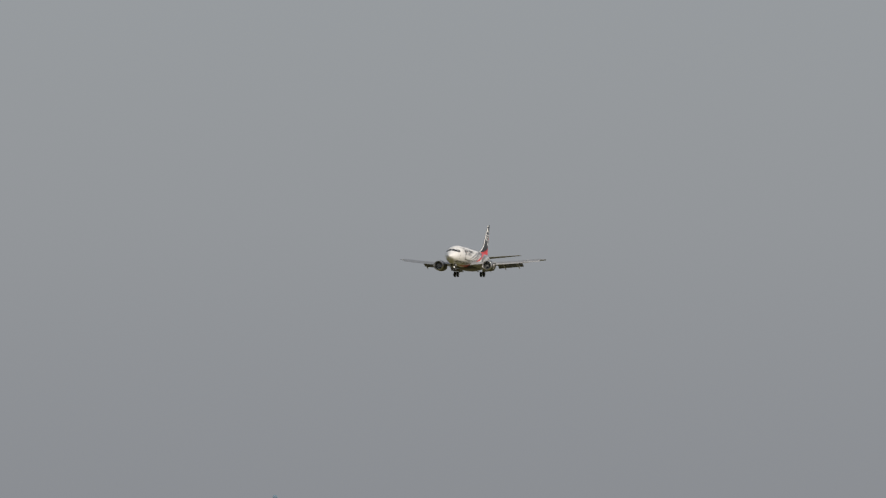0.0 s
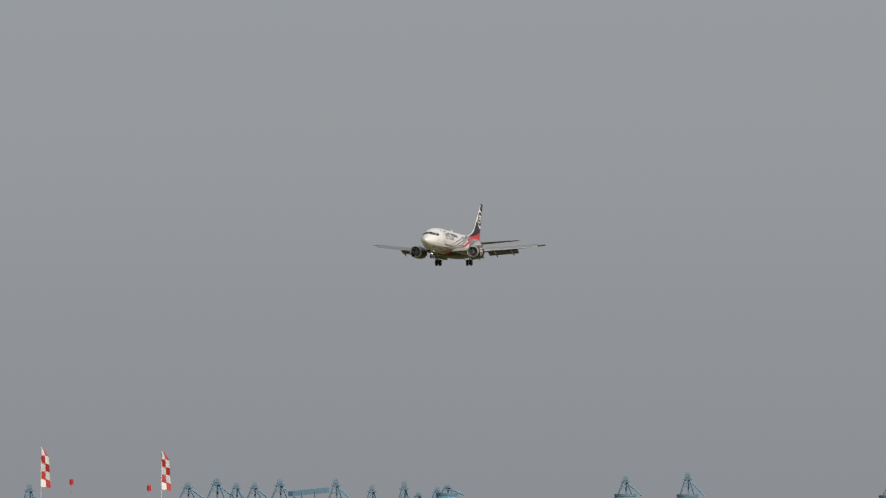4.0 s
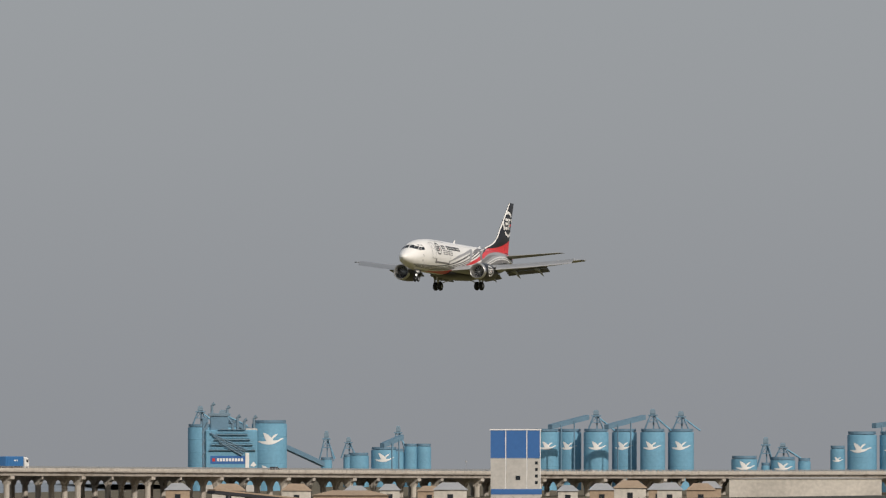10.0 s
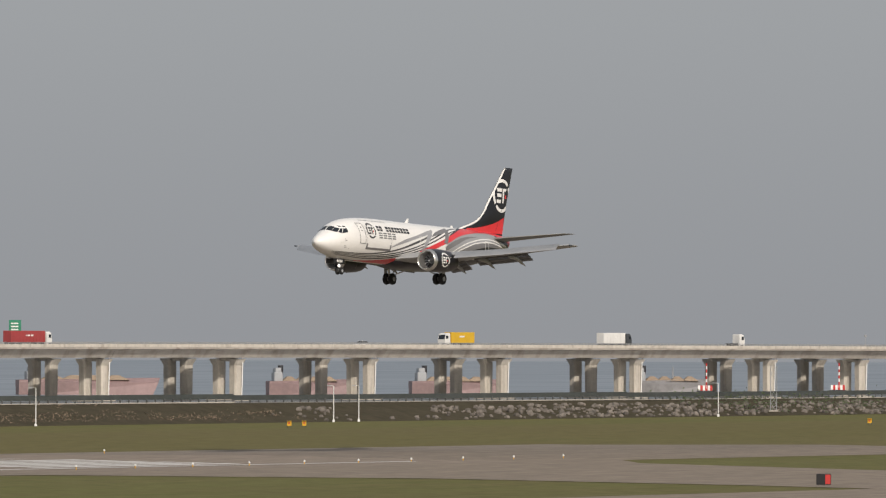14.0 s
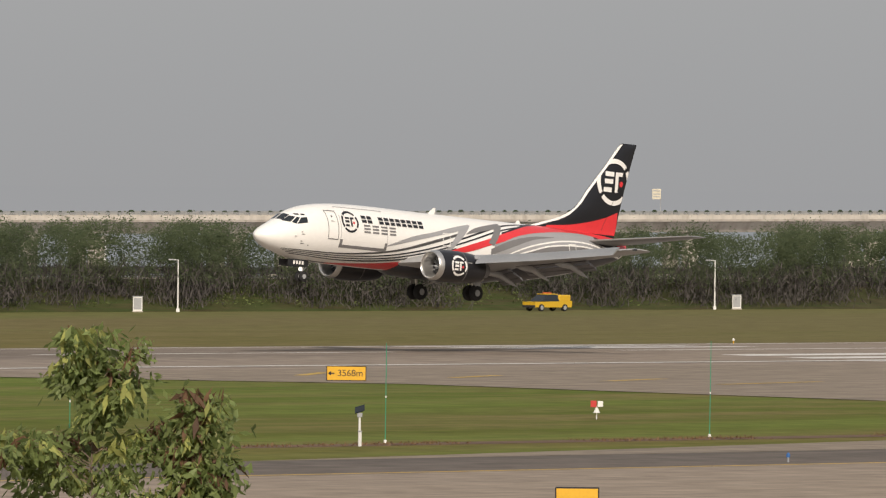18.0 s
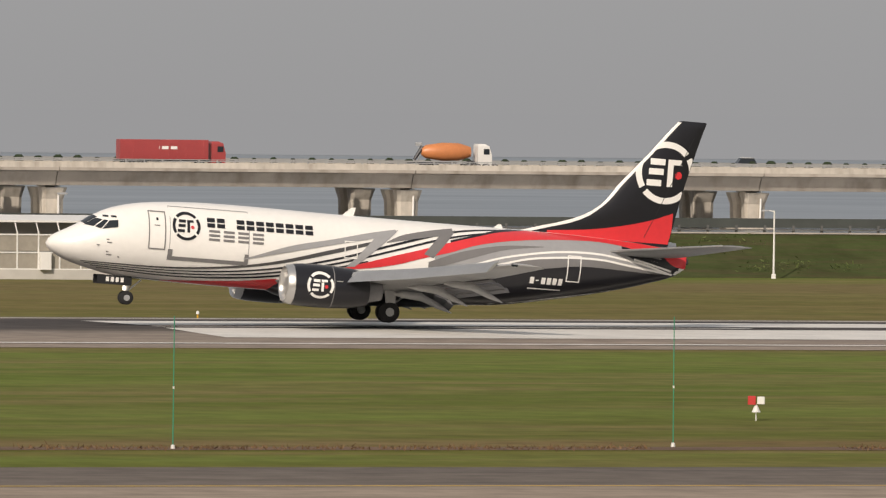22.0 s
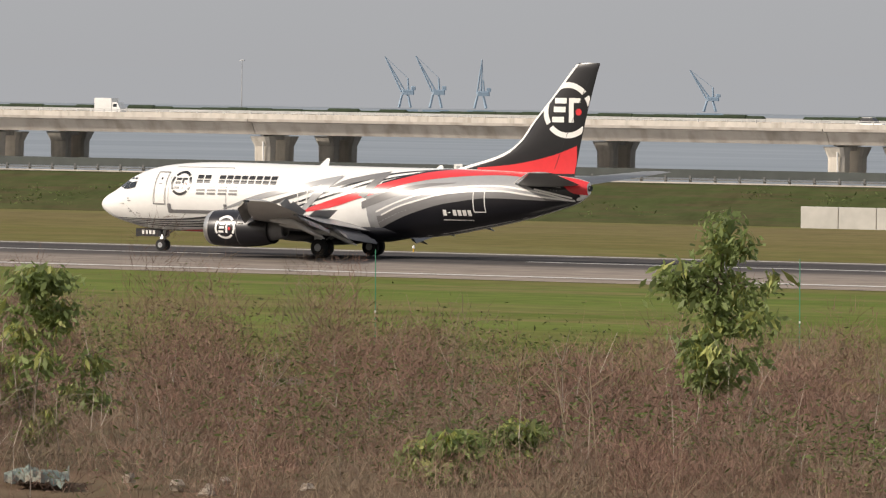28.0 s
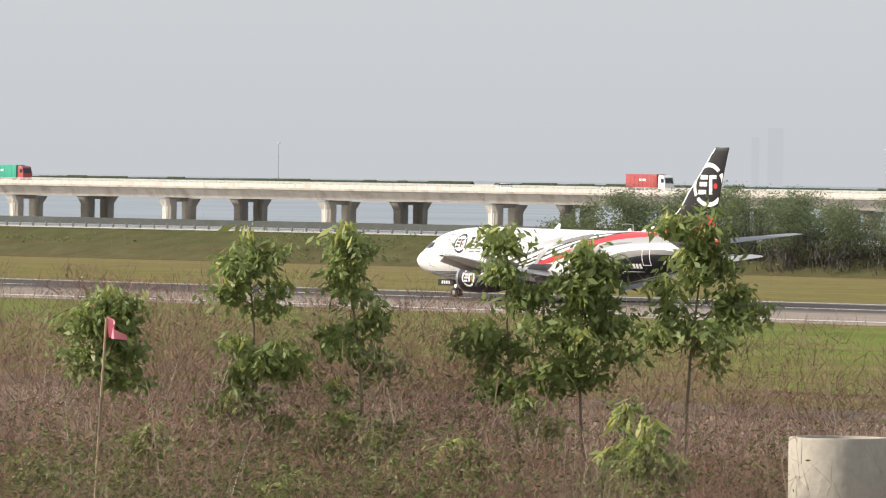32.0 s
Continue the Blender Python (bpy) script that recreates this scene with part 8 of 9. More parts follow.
# tall checkered feather flags and red beacons behind the tanks
for px, top, foot in ((677, 755, 826), (845, 752, 822), (1058, 758, 826)):
    r = 1640
    x, y = at_bearing(survey(Y7, px), r)
    z1, z0 = height(r, top - 850), height(r, foot - 850)
    f = thing("feather_flag", "tall red and white checkered flag on a white mast", "flag", (x, y, LAND), facing(x, y), "checkered flags")
    part("mast", Shape().tube((0, 0, 0), (0, 0, z1 - LAND), 0.09, 0.05, 6), M_WHITE, f)
    n = 5
    for k in range(n):
        for j in range(2):
            za, zb = z0 - LAND + (z1 - z0) * k / n, z0 - LAND + (z1 - z0) * (k + 1) / n
            wa, wb = 1.75 - 0.1 * k, 1.75 - 0.1 * (k + 1) if k < n - 1 else 0.5
            c = lambda u, z: (0.06 + u, 0.25 * math.sin(z * 0.8 + u), z)
            part("flag_check", Shape().loft([[c(wa * j / 2, za), c(wa * (j + 1) / 2, za - 0.25 * j)], [c(wb * j / 2, zb), c(wb * (j + 1) / 2, zb - 0.35)]], caps=False, closed=False), M_RED if (k + j) % 2 else M_WHITE, f, "", "open")
for az_, top in ((survey(Y7, 899), 818), (survey(Y7, 1036), 828), (survey(Y9, 1323), 797)):
    x, y = at_bearing(az_, 1640)
    b = thing("beacon", "red warning beacon on a thin post", "beacon", (x, y, LAND), 0, "red beacons")
    hh = height(1640, top - (850 if az_ > 70.9 else 820)) - LAND
    part("post", Shape().tube((0, 0, 0), (0, 0, hh), 0.06, None, 5), M_GREY, b)
    part("lantern", Shape().lathe([(hh, 0.35), (hh + 0.9, 0.4), (hh + 1.1, 0.2)], n=12), M_RED, b)

# red and white barrier frames and masts on the shore, an excavator
for az_, hh in ((60.31, 7.2), (61.17, 7.0), (61.71, 2.2), (62.03, 7.0), (62.45, 2.0), (62.84, 7.0)):
    r = 2168 + 50.4 * (az_ - 60.3)
    x, y = at_bearing(az_, r)
    m = thing("barrier_stand", "red and white striped steel stand with a tall mast" if hh > 3 else "low red and white striped steel stand", "barrier", (x, y, -3.6), facing(x, y), "striped shore stands")
    for i in range(6):
        part("frame_panel", Shape().box((-1.5 + 0.6 * i, 0, 1.0), (0.56, 0.3, 1.3)), M_RED if i % 2 else M_WHITE, m)
    part("footing", Shape().box((0, 0, 0.1), (4.2, 1.2, 0.6)), M_DARK, m)
    if hh > 3:
        for k in range(8):
            part("mast_band", Shape().tube((0.3, 0, 0.9 + 0.78 * k), (0.3, 0, 1.68 + 0.78 * k), 0.18, None, 6), M_RED if k % 2 else M_WHITE, m)
ex_, ey_ = at_bearing(63.45, 2290)
e = thing("excavator", "orange-red excavator with its arm folded down", "excavator", (ex_, ey_, -2.0), facing(ex_, ey_))
part("tracks", Shape().beveled((0, -1.2, 0.5), (3.8, 0.7, 0.9), 0.3).beveled((0, 1.2, 0.5), (3.8, 0.7, 0.9), 0.3), M_DARK, e)
part("house", Shape().beveled((0.6, 0, 1.8), (2.6, 2.4, 1.4), 0.2), M_ORANGE, e)
part("cab", Shape().beveled((-0.4, -0.7, 2.2), (1.2, 1.0, 1.6), 0.15), M_GLASS, e)
part("boom", Shape().tube((-0.6, 0.3, 2.0), (-2.6, 0.3, 4.4), 0.28, 0.22, 6).tube((-2.6, 0.3, 4.4), (-5.0, 0.3, 3.6), 0.22, 0.18, 6).tube((-5.0, 0.3, 3.6), (-5.6, 0.3, 1.2), 0.18, 0.14, 6), M_ORANGE, e)
part("bucket", Shape().beveled((-5.6, 0.3, 0.8), (0.9, 1.0, 0.8), 0.2), M_DARK, e)
# scrub and rubble heaps along the shore of the port
_rng = np.random.default_rng(21)
_q = []
for k in range(900):
    x = 1010 + 420 * _rng.random()
    y = toe(x) - 4 + 26 * _rng.random()
    if noise.noise(Vector((x * 0.02, y * 0.02, 3))) < -0.05:
        continue
    c = np.array((x, y, 0.6)) + _rng.normal(size=(26, 3)) * (1.3, 1.0, 0.7) + (0, 0, 0.9)
    _q.append(leaf_cloud(c, 0.5, _rng, 0.0))
tagged(new("shore_scrub", raw_mesh("shore_scrub", np.concatenate(_q).reshape(-1, 3), 4, M_MANGROVE)), "dark green scrub along the port shore", "scrub", kind="stuff")
# overhead road signs on the viaduct
for x, off, w, h, z in ((2091, 0, 2.6, 3.2, 5.2), (1682, 0, 2.8, 3.2, 4.6), (500, 17, 2.0, 2.2, 4.4)):
    p = along(x, off + 7.2, deck_z(x) - 1.1)
    g = thing("road_sign", "green road sign on a steel post beside the viaduct lanes", "road sign", p, facing(p[0], p[1]), "viaduct road signs")
    part("post", Shape().tube((0.9, 0, 0), (0.9, 0, z + h / 2), 0.14, 0.1, 8), M_GREY, g)
    part("panel", Shape().beveled((0, -0.1, z), (w, 0.12, h), 0.05), M_GREEN, g)
    for k in range(3):
        part("sign_bar", Shape().box((-0.1, -0.17, z + h * (0.25 - 0.22 * k)), (w * 0.6, 0.02, h * 0.1)), M_WHITE, g)
for az_, w in ((25.07, 1.7), (44.59, 1.6)):
    p = along(at_sight(az_, 16.0) if az_ > 40 else 1164 * math.tan(radians(az_)), 16.0, deck_z(800) - 1.1)
    g = thing("lane_board", "cream direction board on a tall grey post", "road sign", p, facing(p[0], p[1]), "viaduct boards")
    part("post", Shape().tube((0.75, 0, 0), (0.75, 0, 7.2), 0.09, 0.07, 8), M_GREY, g)
    part("board", Shape().beveled((0, -0.1, 6.3), (w, 0.1, 1.9), 0.04), material("cream_board", (0.62, 0.57, 0.44), 0.6, vary=0.1), g)
    for z in (6.9, 6.3, 5.8):
        part("board_bar", Shape().box((0, -0.17, z), (w * 0.8, 0.02, 0.16)), M_GREY, g)
for x in (1989, 2075, 2330, 1240, 940, 585, 320, 75, -130, -420, -760, -1000, -1210, -1390):
    p = along(x, 9.0, deck_z(x) - 1.1)
    g = thing("lane_mast", "slim grey mast in the viaduct's median", "mast", p, 0, "viaduct masts")
    hh = 9.0 if x < 0 else 3.4
    part("mast", Shape().tube((0, 0, -0.2), (0, 0, hh), 0.10, 0.05, 6), M_GREY, g)
    part("head", Shape().beveled((0, 0, hh), (0.9, 0.4, 0.5 if hh < 5 else 0.15), 0.05), M_GREY, g)


# ---- traffic on the viaduct, ships and cranes beyond ----
def wheel_set(t, xs, half, r):
    for x in xs:
        for s in (-1, 1):
            w = part("wheel", Shape().lathe([(-0.14, r * 0.6), (-0.14, r * 0.94), (0, r), (0.14, r * 0.94), (0.14, r * 0.6)], (x, s * half, r), "y", 14), M_TYRE, t)
            part("rim", Shape().lathe([(-0.15, r * 0.2), (-0.145, r * 0.6), (0.145, r * 0.6), (0.15, r * 0.2)], (x, s * half, r), "y", 10), M_GREY, w)


PAINTS = {}


def paint(name, c):
    if name not in PAINTS:
        PAINTS[name] = material(name + "_vehicle_paint", c, 0.4, vary=0.08, scale=0.5)
    return PAINTS[name]


COL = {"red": (0.36, 0.055, 0.055), "white": (0.75, 0.74, 0.71), "blue": (0.04, 0.17, 0.40), "green": (0.02, 0.30, 0.20), "yellow": (0.68, 0.42, 0.03), "beige": (0.56, 0.47, 0.34), "dark": (0.06, 0.065, 0.07), "orange": (0.60, 0.22, 0.08), "maroon": (0.28, 0.03, 0.04)}


def truck(cab, boxes, label):
    """Front at +x. boxes: (length, colour) of the load, front first."""
    t = thing("lorry", label, "lorry", group="lorries on the viaduct")
    cm = paint(cab, COL[cab])
    c = part("cab", Shape().loft([[(4.6, -1.2, 0.5), (6.5, -1.2, 0.5), (6.5, 1.2, 0.5), (4.6, 1.2, 0.5)], [(4.6, -1.2, 2.0), (6.55, -1.2, 2.0), (6.55, 1.2, 2.0), (4.6, 1.2, 2.0)], [(4.6, -1.15, 3.3), (6.2, -1.15, 3.3), (6.2, 1.15, 3.3), (4.6, 1.15, 3.3)], [(4.7, -1.0, 3.6), (5.6, -1.0, 3.6), (5.6, 1.0, 3.6), (4.7, 1.0, 3.6)]]), cm, t)
    for s in (-1, 1):
        part("side_window", Shape().box((5.8, s * 1.2, 2.55), (0.8, 0.04, 0.75)), M_GLASS, c)
    part("windscreen", Shape().loft([[(6.56, -1.05, 2.05), (6.56, 1.05, 2.05)], [(6.28, -1.0, 3.1), (6.28, 1.0, 3.1)]], caps=False, closed=False), M_GLASS, c)
    L = sum(b[0] for b in boxes)
    part("chassis", Shape().box((4.4 - (L + 0.4) / 2 + 0.6, 0, 0.95), (L + 2.0, 1.0, 0.28)), M_DARK, t)
    x = 4.2
    for ln, col in boxes:
        low = col == "bed"
        b = part("flat_bed" if low else "container", Shape().beveled((x - ln / 2, 0, 1.2 if low else 2.45), (ln - 0.06, 2.2 if low else 2.44, 0.25 if low else 2.65), 0.05), M_DARK if low else paint(col, COL[col]), t)
        if ln > 5 and col != "bed":
            for sd in (-1, 1):
                part("mark_bar", Shape().box((x - ln * 0.45, sd * 1.235, 2.7), (ln * 0.22, 0.03, 0.4)), M_WHITE, b)
            for i in range(int(ln / 1.2)):
                part("rib", Shape().box((x - 0.6 - 1.2 * i, -1.235, 2.45), (0.3, 0.04, 2.4)), paint(col, COL[col]), b)
        x -= ln
    wheel_set(t, (5.6, 3.2, x + 1.0, x + 2.2, x + 3.4), 1.1, 0.5)
    return t


def mixer(label):
    t = truck("white", ((0.6, "bed"),), label)
    part("drum", Shape().lathe([(-3.6, 0.5), (-3.0, 0.9), (-0.6, 1.25), (1.6, 1.2), (3.2, 0.7)], (0.6, 0, 2.5), "x", 18), paint("orange", COL["orange"]), t, "dusty orange drum", True)
    part("chute", Shape().tube((-2.8, 0, 3.2), (-4.0, 0, 1.4), 0.3, 0.2, 8), M_DARK, t)
    part("rear_frame", Shape().box((-1.5, 0, 1.0), (6.5, 1.6, 0.3)), M_DARK, t)
    wheel_set(t, (-2.6, -1.3), 1.1, 0.5)
    return t


def car(col, label, long=4.6, tall=1.5):
    t = thing("car", label, "car", group="cars on the viaduct")
    k = long / 4.6
    m = paint(col, COL[col])
    part("body", Shape().loft([[(-2.25 * k, -0.85, 0.3), (2.2 * k, -0.85, 0.3), (2.2 * k, 0.85, 0.3), (-2.25 * k, 0.85, 0.3)], [(-2.3 * k, -0.88, 0.75), (2.28 * k, -0.88, 0.65), (2.28 * k, 0.88, 0.65), (-2.3 * k, 0.88, 0.75)], [(-2.2 * k, -0.82, 0.98), (2.0 * k, -0.8, 0.88), (2.0 * k, 0.8, 0.88), (-2.2 * k, 0.82, 0.98)]]), m, t)
    part("cabin", Shape().loft([[(-1.9 * k, -0.8, 0.95), (1.0 * k, -0.8, 0.92), (1.0 * k, 0.8, 0.92), (-1.9 * k, 0.8, 0.95)], [(-1.4 * k, -0.62, tall), (0.3 * k, -0.62, tall), (0.3 * k, 0.62, tall), (-1.4 * k, 0.62, tall)]]), M_GLASS, t)
    part("roof", Shape().beveled((-0.55 * k, 0, tall + 0.02), (1.75 * k, 1.25, 0.06), 0.03), m, t)
    wheel_set(t, (-1.35 * k, 1.4 * k), 0.8, 0.32)
    return t


def box_van(col, label, k=1.0):
    """Light van with a closed cargo box, front at +x."""
    t = thing("van", label, "van", group="vans on the viaduct")
    m = paint(col, COL[col])
    part("cargo_box", Shape().beveled((-0.75 * k, 0, 1.75), (3.3 * k, 1.9, 2.2), 0.05), m, t)
    c = part("cab", Shape().loft([[(0.95 * k, -0.9, 0.5), (2.5 * k, -0.9, 0.5), (2.5 * k, 0.9, 0.5), (0.95 * k, 0.9, 0.5)], [(0.95 * k, -0.9, 1.4), (2.45 * k, -0.9, 1.3), (2.45 * k, 0.9, 1.3), (0.95 * k, 0.9, 1.4)],
                                  [(0.95 * k, -0.8, 2.2), (1.8 * k, -0.8, 2.2), (1.8 * k, 0.8, 2.2), (0.95 * k, 0.8, 2.2)]]), m, t)
    for s in (-1, 1):
        part("side_window", Shape().box((1.5 * k, s * 0.87, 1.72), (0.7 * k, 0.06, 0.5)), M_GLASS, c)
    part("chassis", Shape().box((0, 0, 0.52), (4.6 * k, 0.9, 0.2)), M_DARK, t)
    wheel_set(t, (-1.4 * k, 1.7 * k), 0.8, 0.36)
    return t


def bus(label):
    t = thing("bus", label, "bus", group="")
    part("body", Shape().beveled((0, 0, 1.75), (11, 2.5, 2.8), 0.2), paint("white", COL["white"]), t)
    for i in range(7):
        for s in (-1, 1):
            part("window", Shape().box((-4.6 + 1.45 * i, s * 1.26, 2.2), (1.25, 0.04, 0.9)), M_GLASS, t)
    part("windscreen", Shape().box((5.5, 0, 2.0), (0.04, 2.1, 1.3)), M_GLASS, t)
    wheel_set(t, (-3.2, 3.4), 1.1, 0.48)
    return t


# seconds at which it is seen, lane, place along the viaduct, speed, the vehicle
TRAFFIC = [
    (11, "n", 2136, 20, truck("white", ((7.5, "blue"),), "blue box lorry with a white cab")),
    (11, "n", 2252, 24, car("dark", "dark car driving on the viaduct")),
    (12, "n", 2004, 20, truck("white", ((10.5, "beige"),), "beige box lorry with a white cab")),
    (13, "f", 1878, -21, truck("white", ((8.5, "yellow"),), "yellow box lorry with a white cab")),
    (13, "n", 1862, 21, truck("dark", ((8.0, "white"),), "white box lorry with a dark cab")),
    (13, "n", 1903, 21, truck("white", ((2.4, "bed"),), "lone white tractor unit without a trailer")),
    (14, "n", 1675, 20, truck("white", ((12.2, "red"),), "red container lorry with a white cab")),
    (14, "f", 1822, -25, car("white", "white car driving on the viaduct")),
    (15, "n", 1551, 21, truck("maroon", ((12.2, "red"),), "red container lorry with a maroon cab")),
    (15, "f", 1644, -20, truck("dark", ((6.0, "dark"),), "dark flat lorry with a low load")),
    (15, "n", 1657, 20, mixer("white concrete mixer lorry with a dusty drum")),
    (20, "n", 680.7, 20, truck("green", ((5.6, "bed"), (8.6, "red"), (8.6, "red")), "lorry with red containers and a green cab")),
    (20, "n", 619, 20, truck("white", ((12.2, "red"),), "red container lorry with a white cab")),
    (21, "n", 453, 20, truck("red", ((6.1, "maroon"), (6.1, "blue")), "lorry with blue and maroon containers")),
    (21, "n", 494, 20, truck("white", ((12.2, "red"),), "red container lorry with a white cab")),
    (21, "f", 589, -21, truck("white", ((7.2, "blue"),), "blue and white box lorry")),
    (22, "n", 283, 20, truck("red", ((12.2, "red"),), "red container lorry with a red cab")),
    (22, "n", 320, 19, mixer("white concrete mixer lorry with an orange drum")),
    (22, "f", 370.6, -24, car("white", "white van driving on the viaduct", 4.9, 1.9)),
    (23, "f", 219, -25, car("white", "white car driving on the viaduct")),
    (24, "f", -61.6, -20, box_van("beige", "beige box van driving on the viaduct", 1.25)),
    (25, "f", -300, -20, truck("red", ((4.2, "bed"), (6.1, "green")), "green container lorry with a red cab")),
    (25, "n", -236, 20, truck("red", ((7.0, "bed"), (6.1, "green")), "green container lorry with a red tractor")),
    (28, "n", -776.6, 20, box_van("white", "small white box van on the viaduct")),
    (28, "n", -640, 24, car("white", "white car driving on the viaduct", 4.7, 1.7)),
    (29, "n", -950, 22, truck("red", ((6.1, "orange"), (6.1, "blue")), "lorry with blue and orange containers")),
    (29, "n", -926, 25, car("white", "white car driving on the viaduct")),
    (29, "n", -789, 25, car("white", "white car driving on the viaduct")),
    (30, "f", -1092, -25, car("white", "white car driving on the viaduct")),
    (30, "n", -1025, 25, car("white", "white van driving on the viaduct", 5.0, 1.8)),
    (31, "n", -1284, 20, truck("white", ((9.0, "red"),), "red container lorry with a white cab")),
    (31, "f", -1272, -20, bus("white coach with dark windows on the viaduct")),
    (31, "n", -1216, 25, car("white", "white car driving on the viaduct")),
    (32, "n", -1464, 20, truck("red", ((12.2, "green"),), "green container lorry with a red cab")),
    (32, "n", -1305, 25, car("white", "white car driving on the viaduct")),
    (32, "f", -1301, -25, car("white", "white car driving on the viaduct")),
]


def pickup():
    t = thing("pickup", "yellow airfield pickup on the perimeter track", "pickup truck")
    m = paint("yellow", COL["yellow"])
    part("body", Shape().loft([[(-2.6, -0.9, 0.4), (2.5, -0.9, 0.4), (2.5, 0.9, 0.4), (-2.6, 0.9, 0.4)], [(-2.65, -0.92, 1.05), (2.55, -0.92, 0.95), (2.55, 0.92, 0.95), (-2.65, 0.92, 1.05)]]), m, t)
    part("cabin", Shape().loft([[(-0.9, -0.86, 1.0), (1.5, -0.86, 1.0), (1.5, 0.86, 1.0), (-0.9, 0.86, 1.0)], [(-0.75, -0.7, 1.7), (0.75, -0.7, 1.7), (0.75, 0.7, 1.7), (-0.75, 0.7, 1.7)]]), M_GLASS, t)
    part("roof", Shape().beveled((0, 0, 1.73), (1.6, 1.45, 0.08), 0.03), m, t)
    part("load_bed_cover", Shape().beveled((-1.7, 0, 1.35), (1.7, 1.7, 0.6), 0.1), m, t)
    part("light_bar", Shape().beveled((0, 0, 1.84), (0.25, 1.1, 0.12), 0.03), M_ORANGE, t)
    part("bumper", Shape().beveled((2.55, 0, 0.5), (0.15, 1.8, 0.25), 0.04), M_DARK, t)
    wheel_set(t, (-1.6, 1.65), 0.85, 0.37)
    t.scale = (0.86, 0.86, 0.86)
    return t


PICKUP = pickup()
suv = car("white", "silver-white estate car parked below the dike", 4.8, 1.75)
suv.matrix_basis = pose(1043, 536, 0, 0, 0, 160)
suv["group"] = "parked cars"


def ship(az, r, long, hull, label, load, sink=0.0):
    x, y = at_bearing(az, r)
    s = thing("ship", label, "ship", (x, y, SEA + 1.0 - sink), facing(x, y) + 6, "ships beyond the viaduct")
    k = long / 2
    part("hull", Shape().loft([[(-k, -4, -1.5), (k * 0.9, -4, -1.5), (k * 0.9, 4, -1.5), (-k, 4, -1.5)], [(-k, -5, 2.2), (k, -3, 2.2), (k, 3, 2.2), (-k, 5, 2.2)], [(-k, -5, 2.8), (k * 1.03, -1, 3.4), (k * 1.03, 1, 3.4), (-k, 5, 2.8)]]), hull, s)
    part("deckhouse", Shape().beveled((k * 0.78 if load > 1 else -k * 0.78, 0, 3.9), (long * 0.1, 7, 2.4), 0.2).beveled((k * 0.78 if load > 1 else -k * 0.78, 0, 5.6), (long * 0.07, 6, 1.2), 0.2), M_GREY, s)
    part("funnel", Shape().tube((k * 0.7 if load > 1 else -k * 0.7, 0, 4.5), (k * 0.7 if load > 1 else -k * 0.7, 0, 6.8), 0.7, 0.7, 10), M_DARK, s)
    for i in range(4):
        part("cargo_heap", Shape().loft([[(-k * 0.5 + i * k * 0.3 + a * k * 0.18, b * 3.5, 2.8) for a, b in ((-1, -1), (1, -1), (1, 1), (-1, 1))], [(-k * 0.5 + i * k * 0.3 + a * k * 0.05, b * 0.8, 2.8 + 1.2) for a, b in ((-1, -1), (1, -1), (1, 1), (-1, 1))]]), M_EARTH if load == 3 else M_TAN, s)
    part("mast", Shape().tube((0, 0, 2.8), (0, 0, 6.5), 0.2, 0.1, 6), M_GREY, s)


# red hull paint greyed to imitate distance haze
M_HULL_RED = material("hazed_red_hull", (0.29, 0.20, 0.195), 0.7, vary=0.15, scale=0.1)
M_HULL_BLACK = material("black_tarred_hull", (0.13, 0.115, 0.11), 0.8, vary=0.2, scale=0.2)
M_EARTH = material("red_earth", (0.30, 0.13, 0.09), 0.95, vary=0.2, scale=0.4)
# dark hull lifted to grey, the haze again put into the colour
M_HULL_DARK = material("hazed_dark_hull", (0.28, 0.27, 0.27), 0.7, vary=0.2, scale=0.1)
for az_, r, ln, hull, load, lb in ((57.75, 2230, 22, M_HULL_RED, 0, "red-hulled coaster lying at anchor"), (58.7, 2250, 24, M_HULL_RED, 1, "red-hulled coaster lying at anchor"), (56.3, 2260, 36, M_HULL_RED, 1, "long red-hulled freighter at anchor"), (60.1, 2300, 22, M_HULL_DARK, 0, "dark coaster with a pale deckhouse"),
                                   (55.0, 2230, 30, M_HULL_RED, 2, "loaded red-hulled freighter at anchor"), (53.3, 2300, 34, M_HULL_DARK, 0, "dark barge with a low load"), (-6.56, 1400, 30, M_HULL_BLACK, 3, "small dark barge carrying red earth"), (35.0, 2900, 18, M_HULL_DARK, 2, "small distant workboat on the sea")):
    ship(az_, r, ln, hull, lb, load, 2.7 if load == 3 else 0.0)


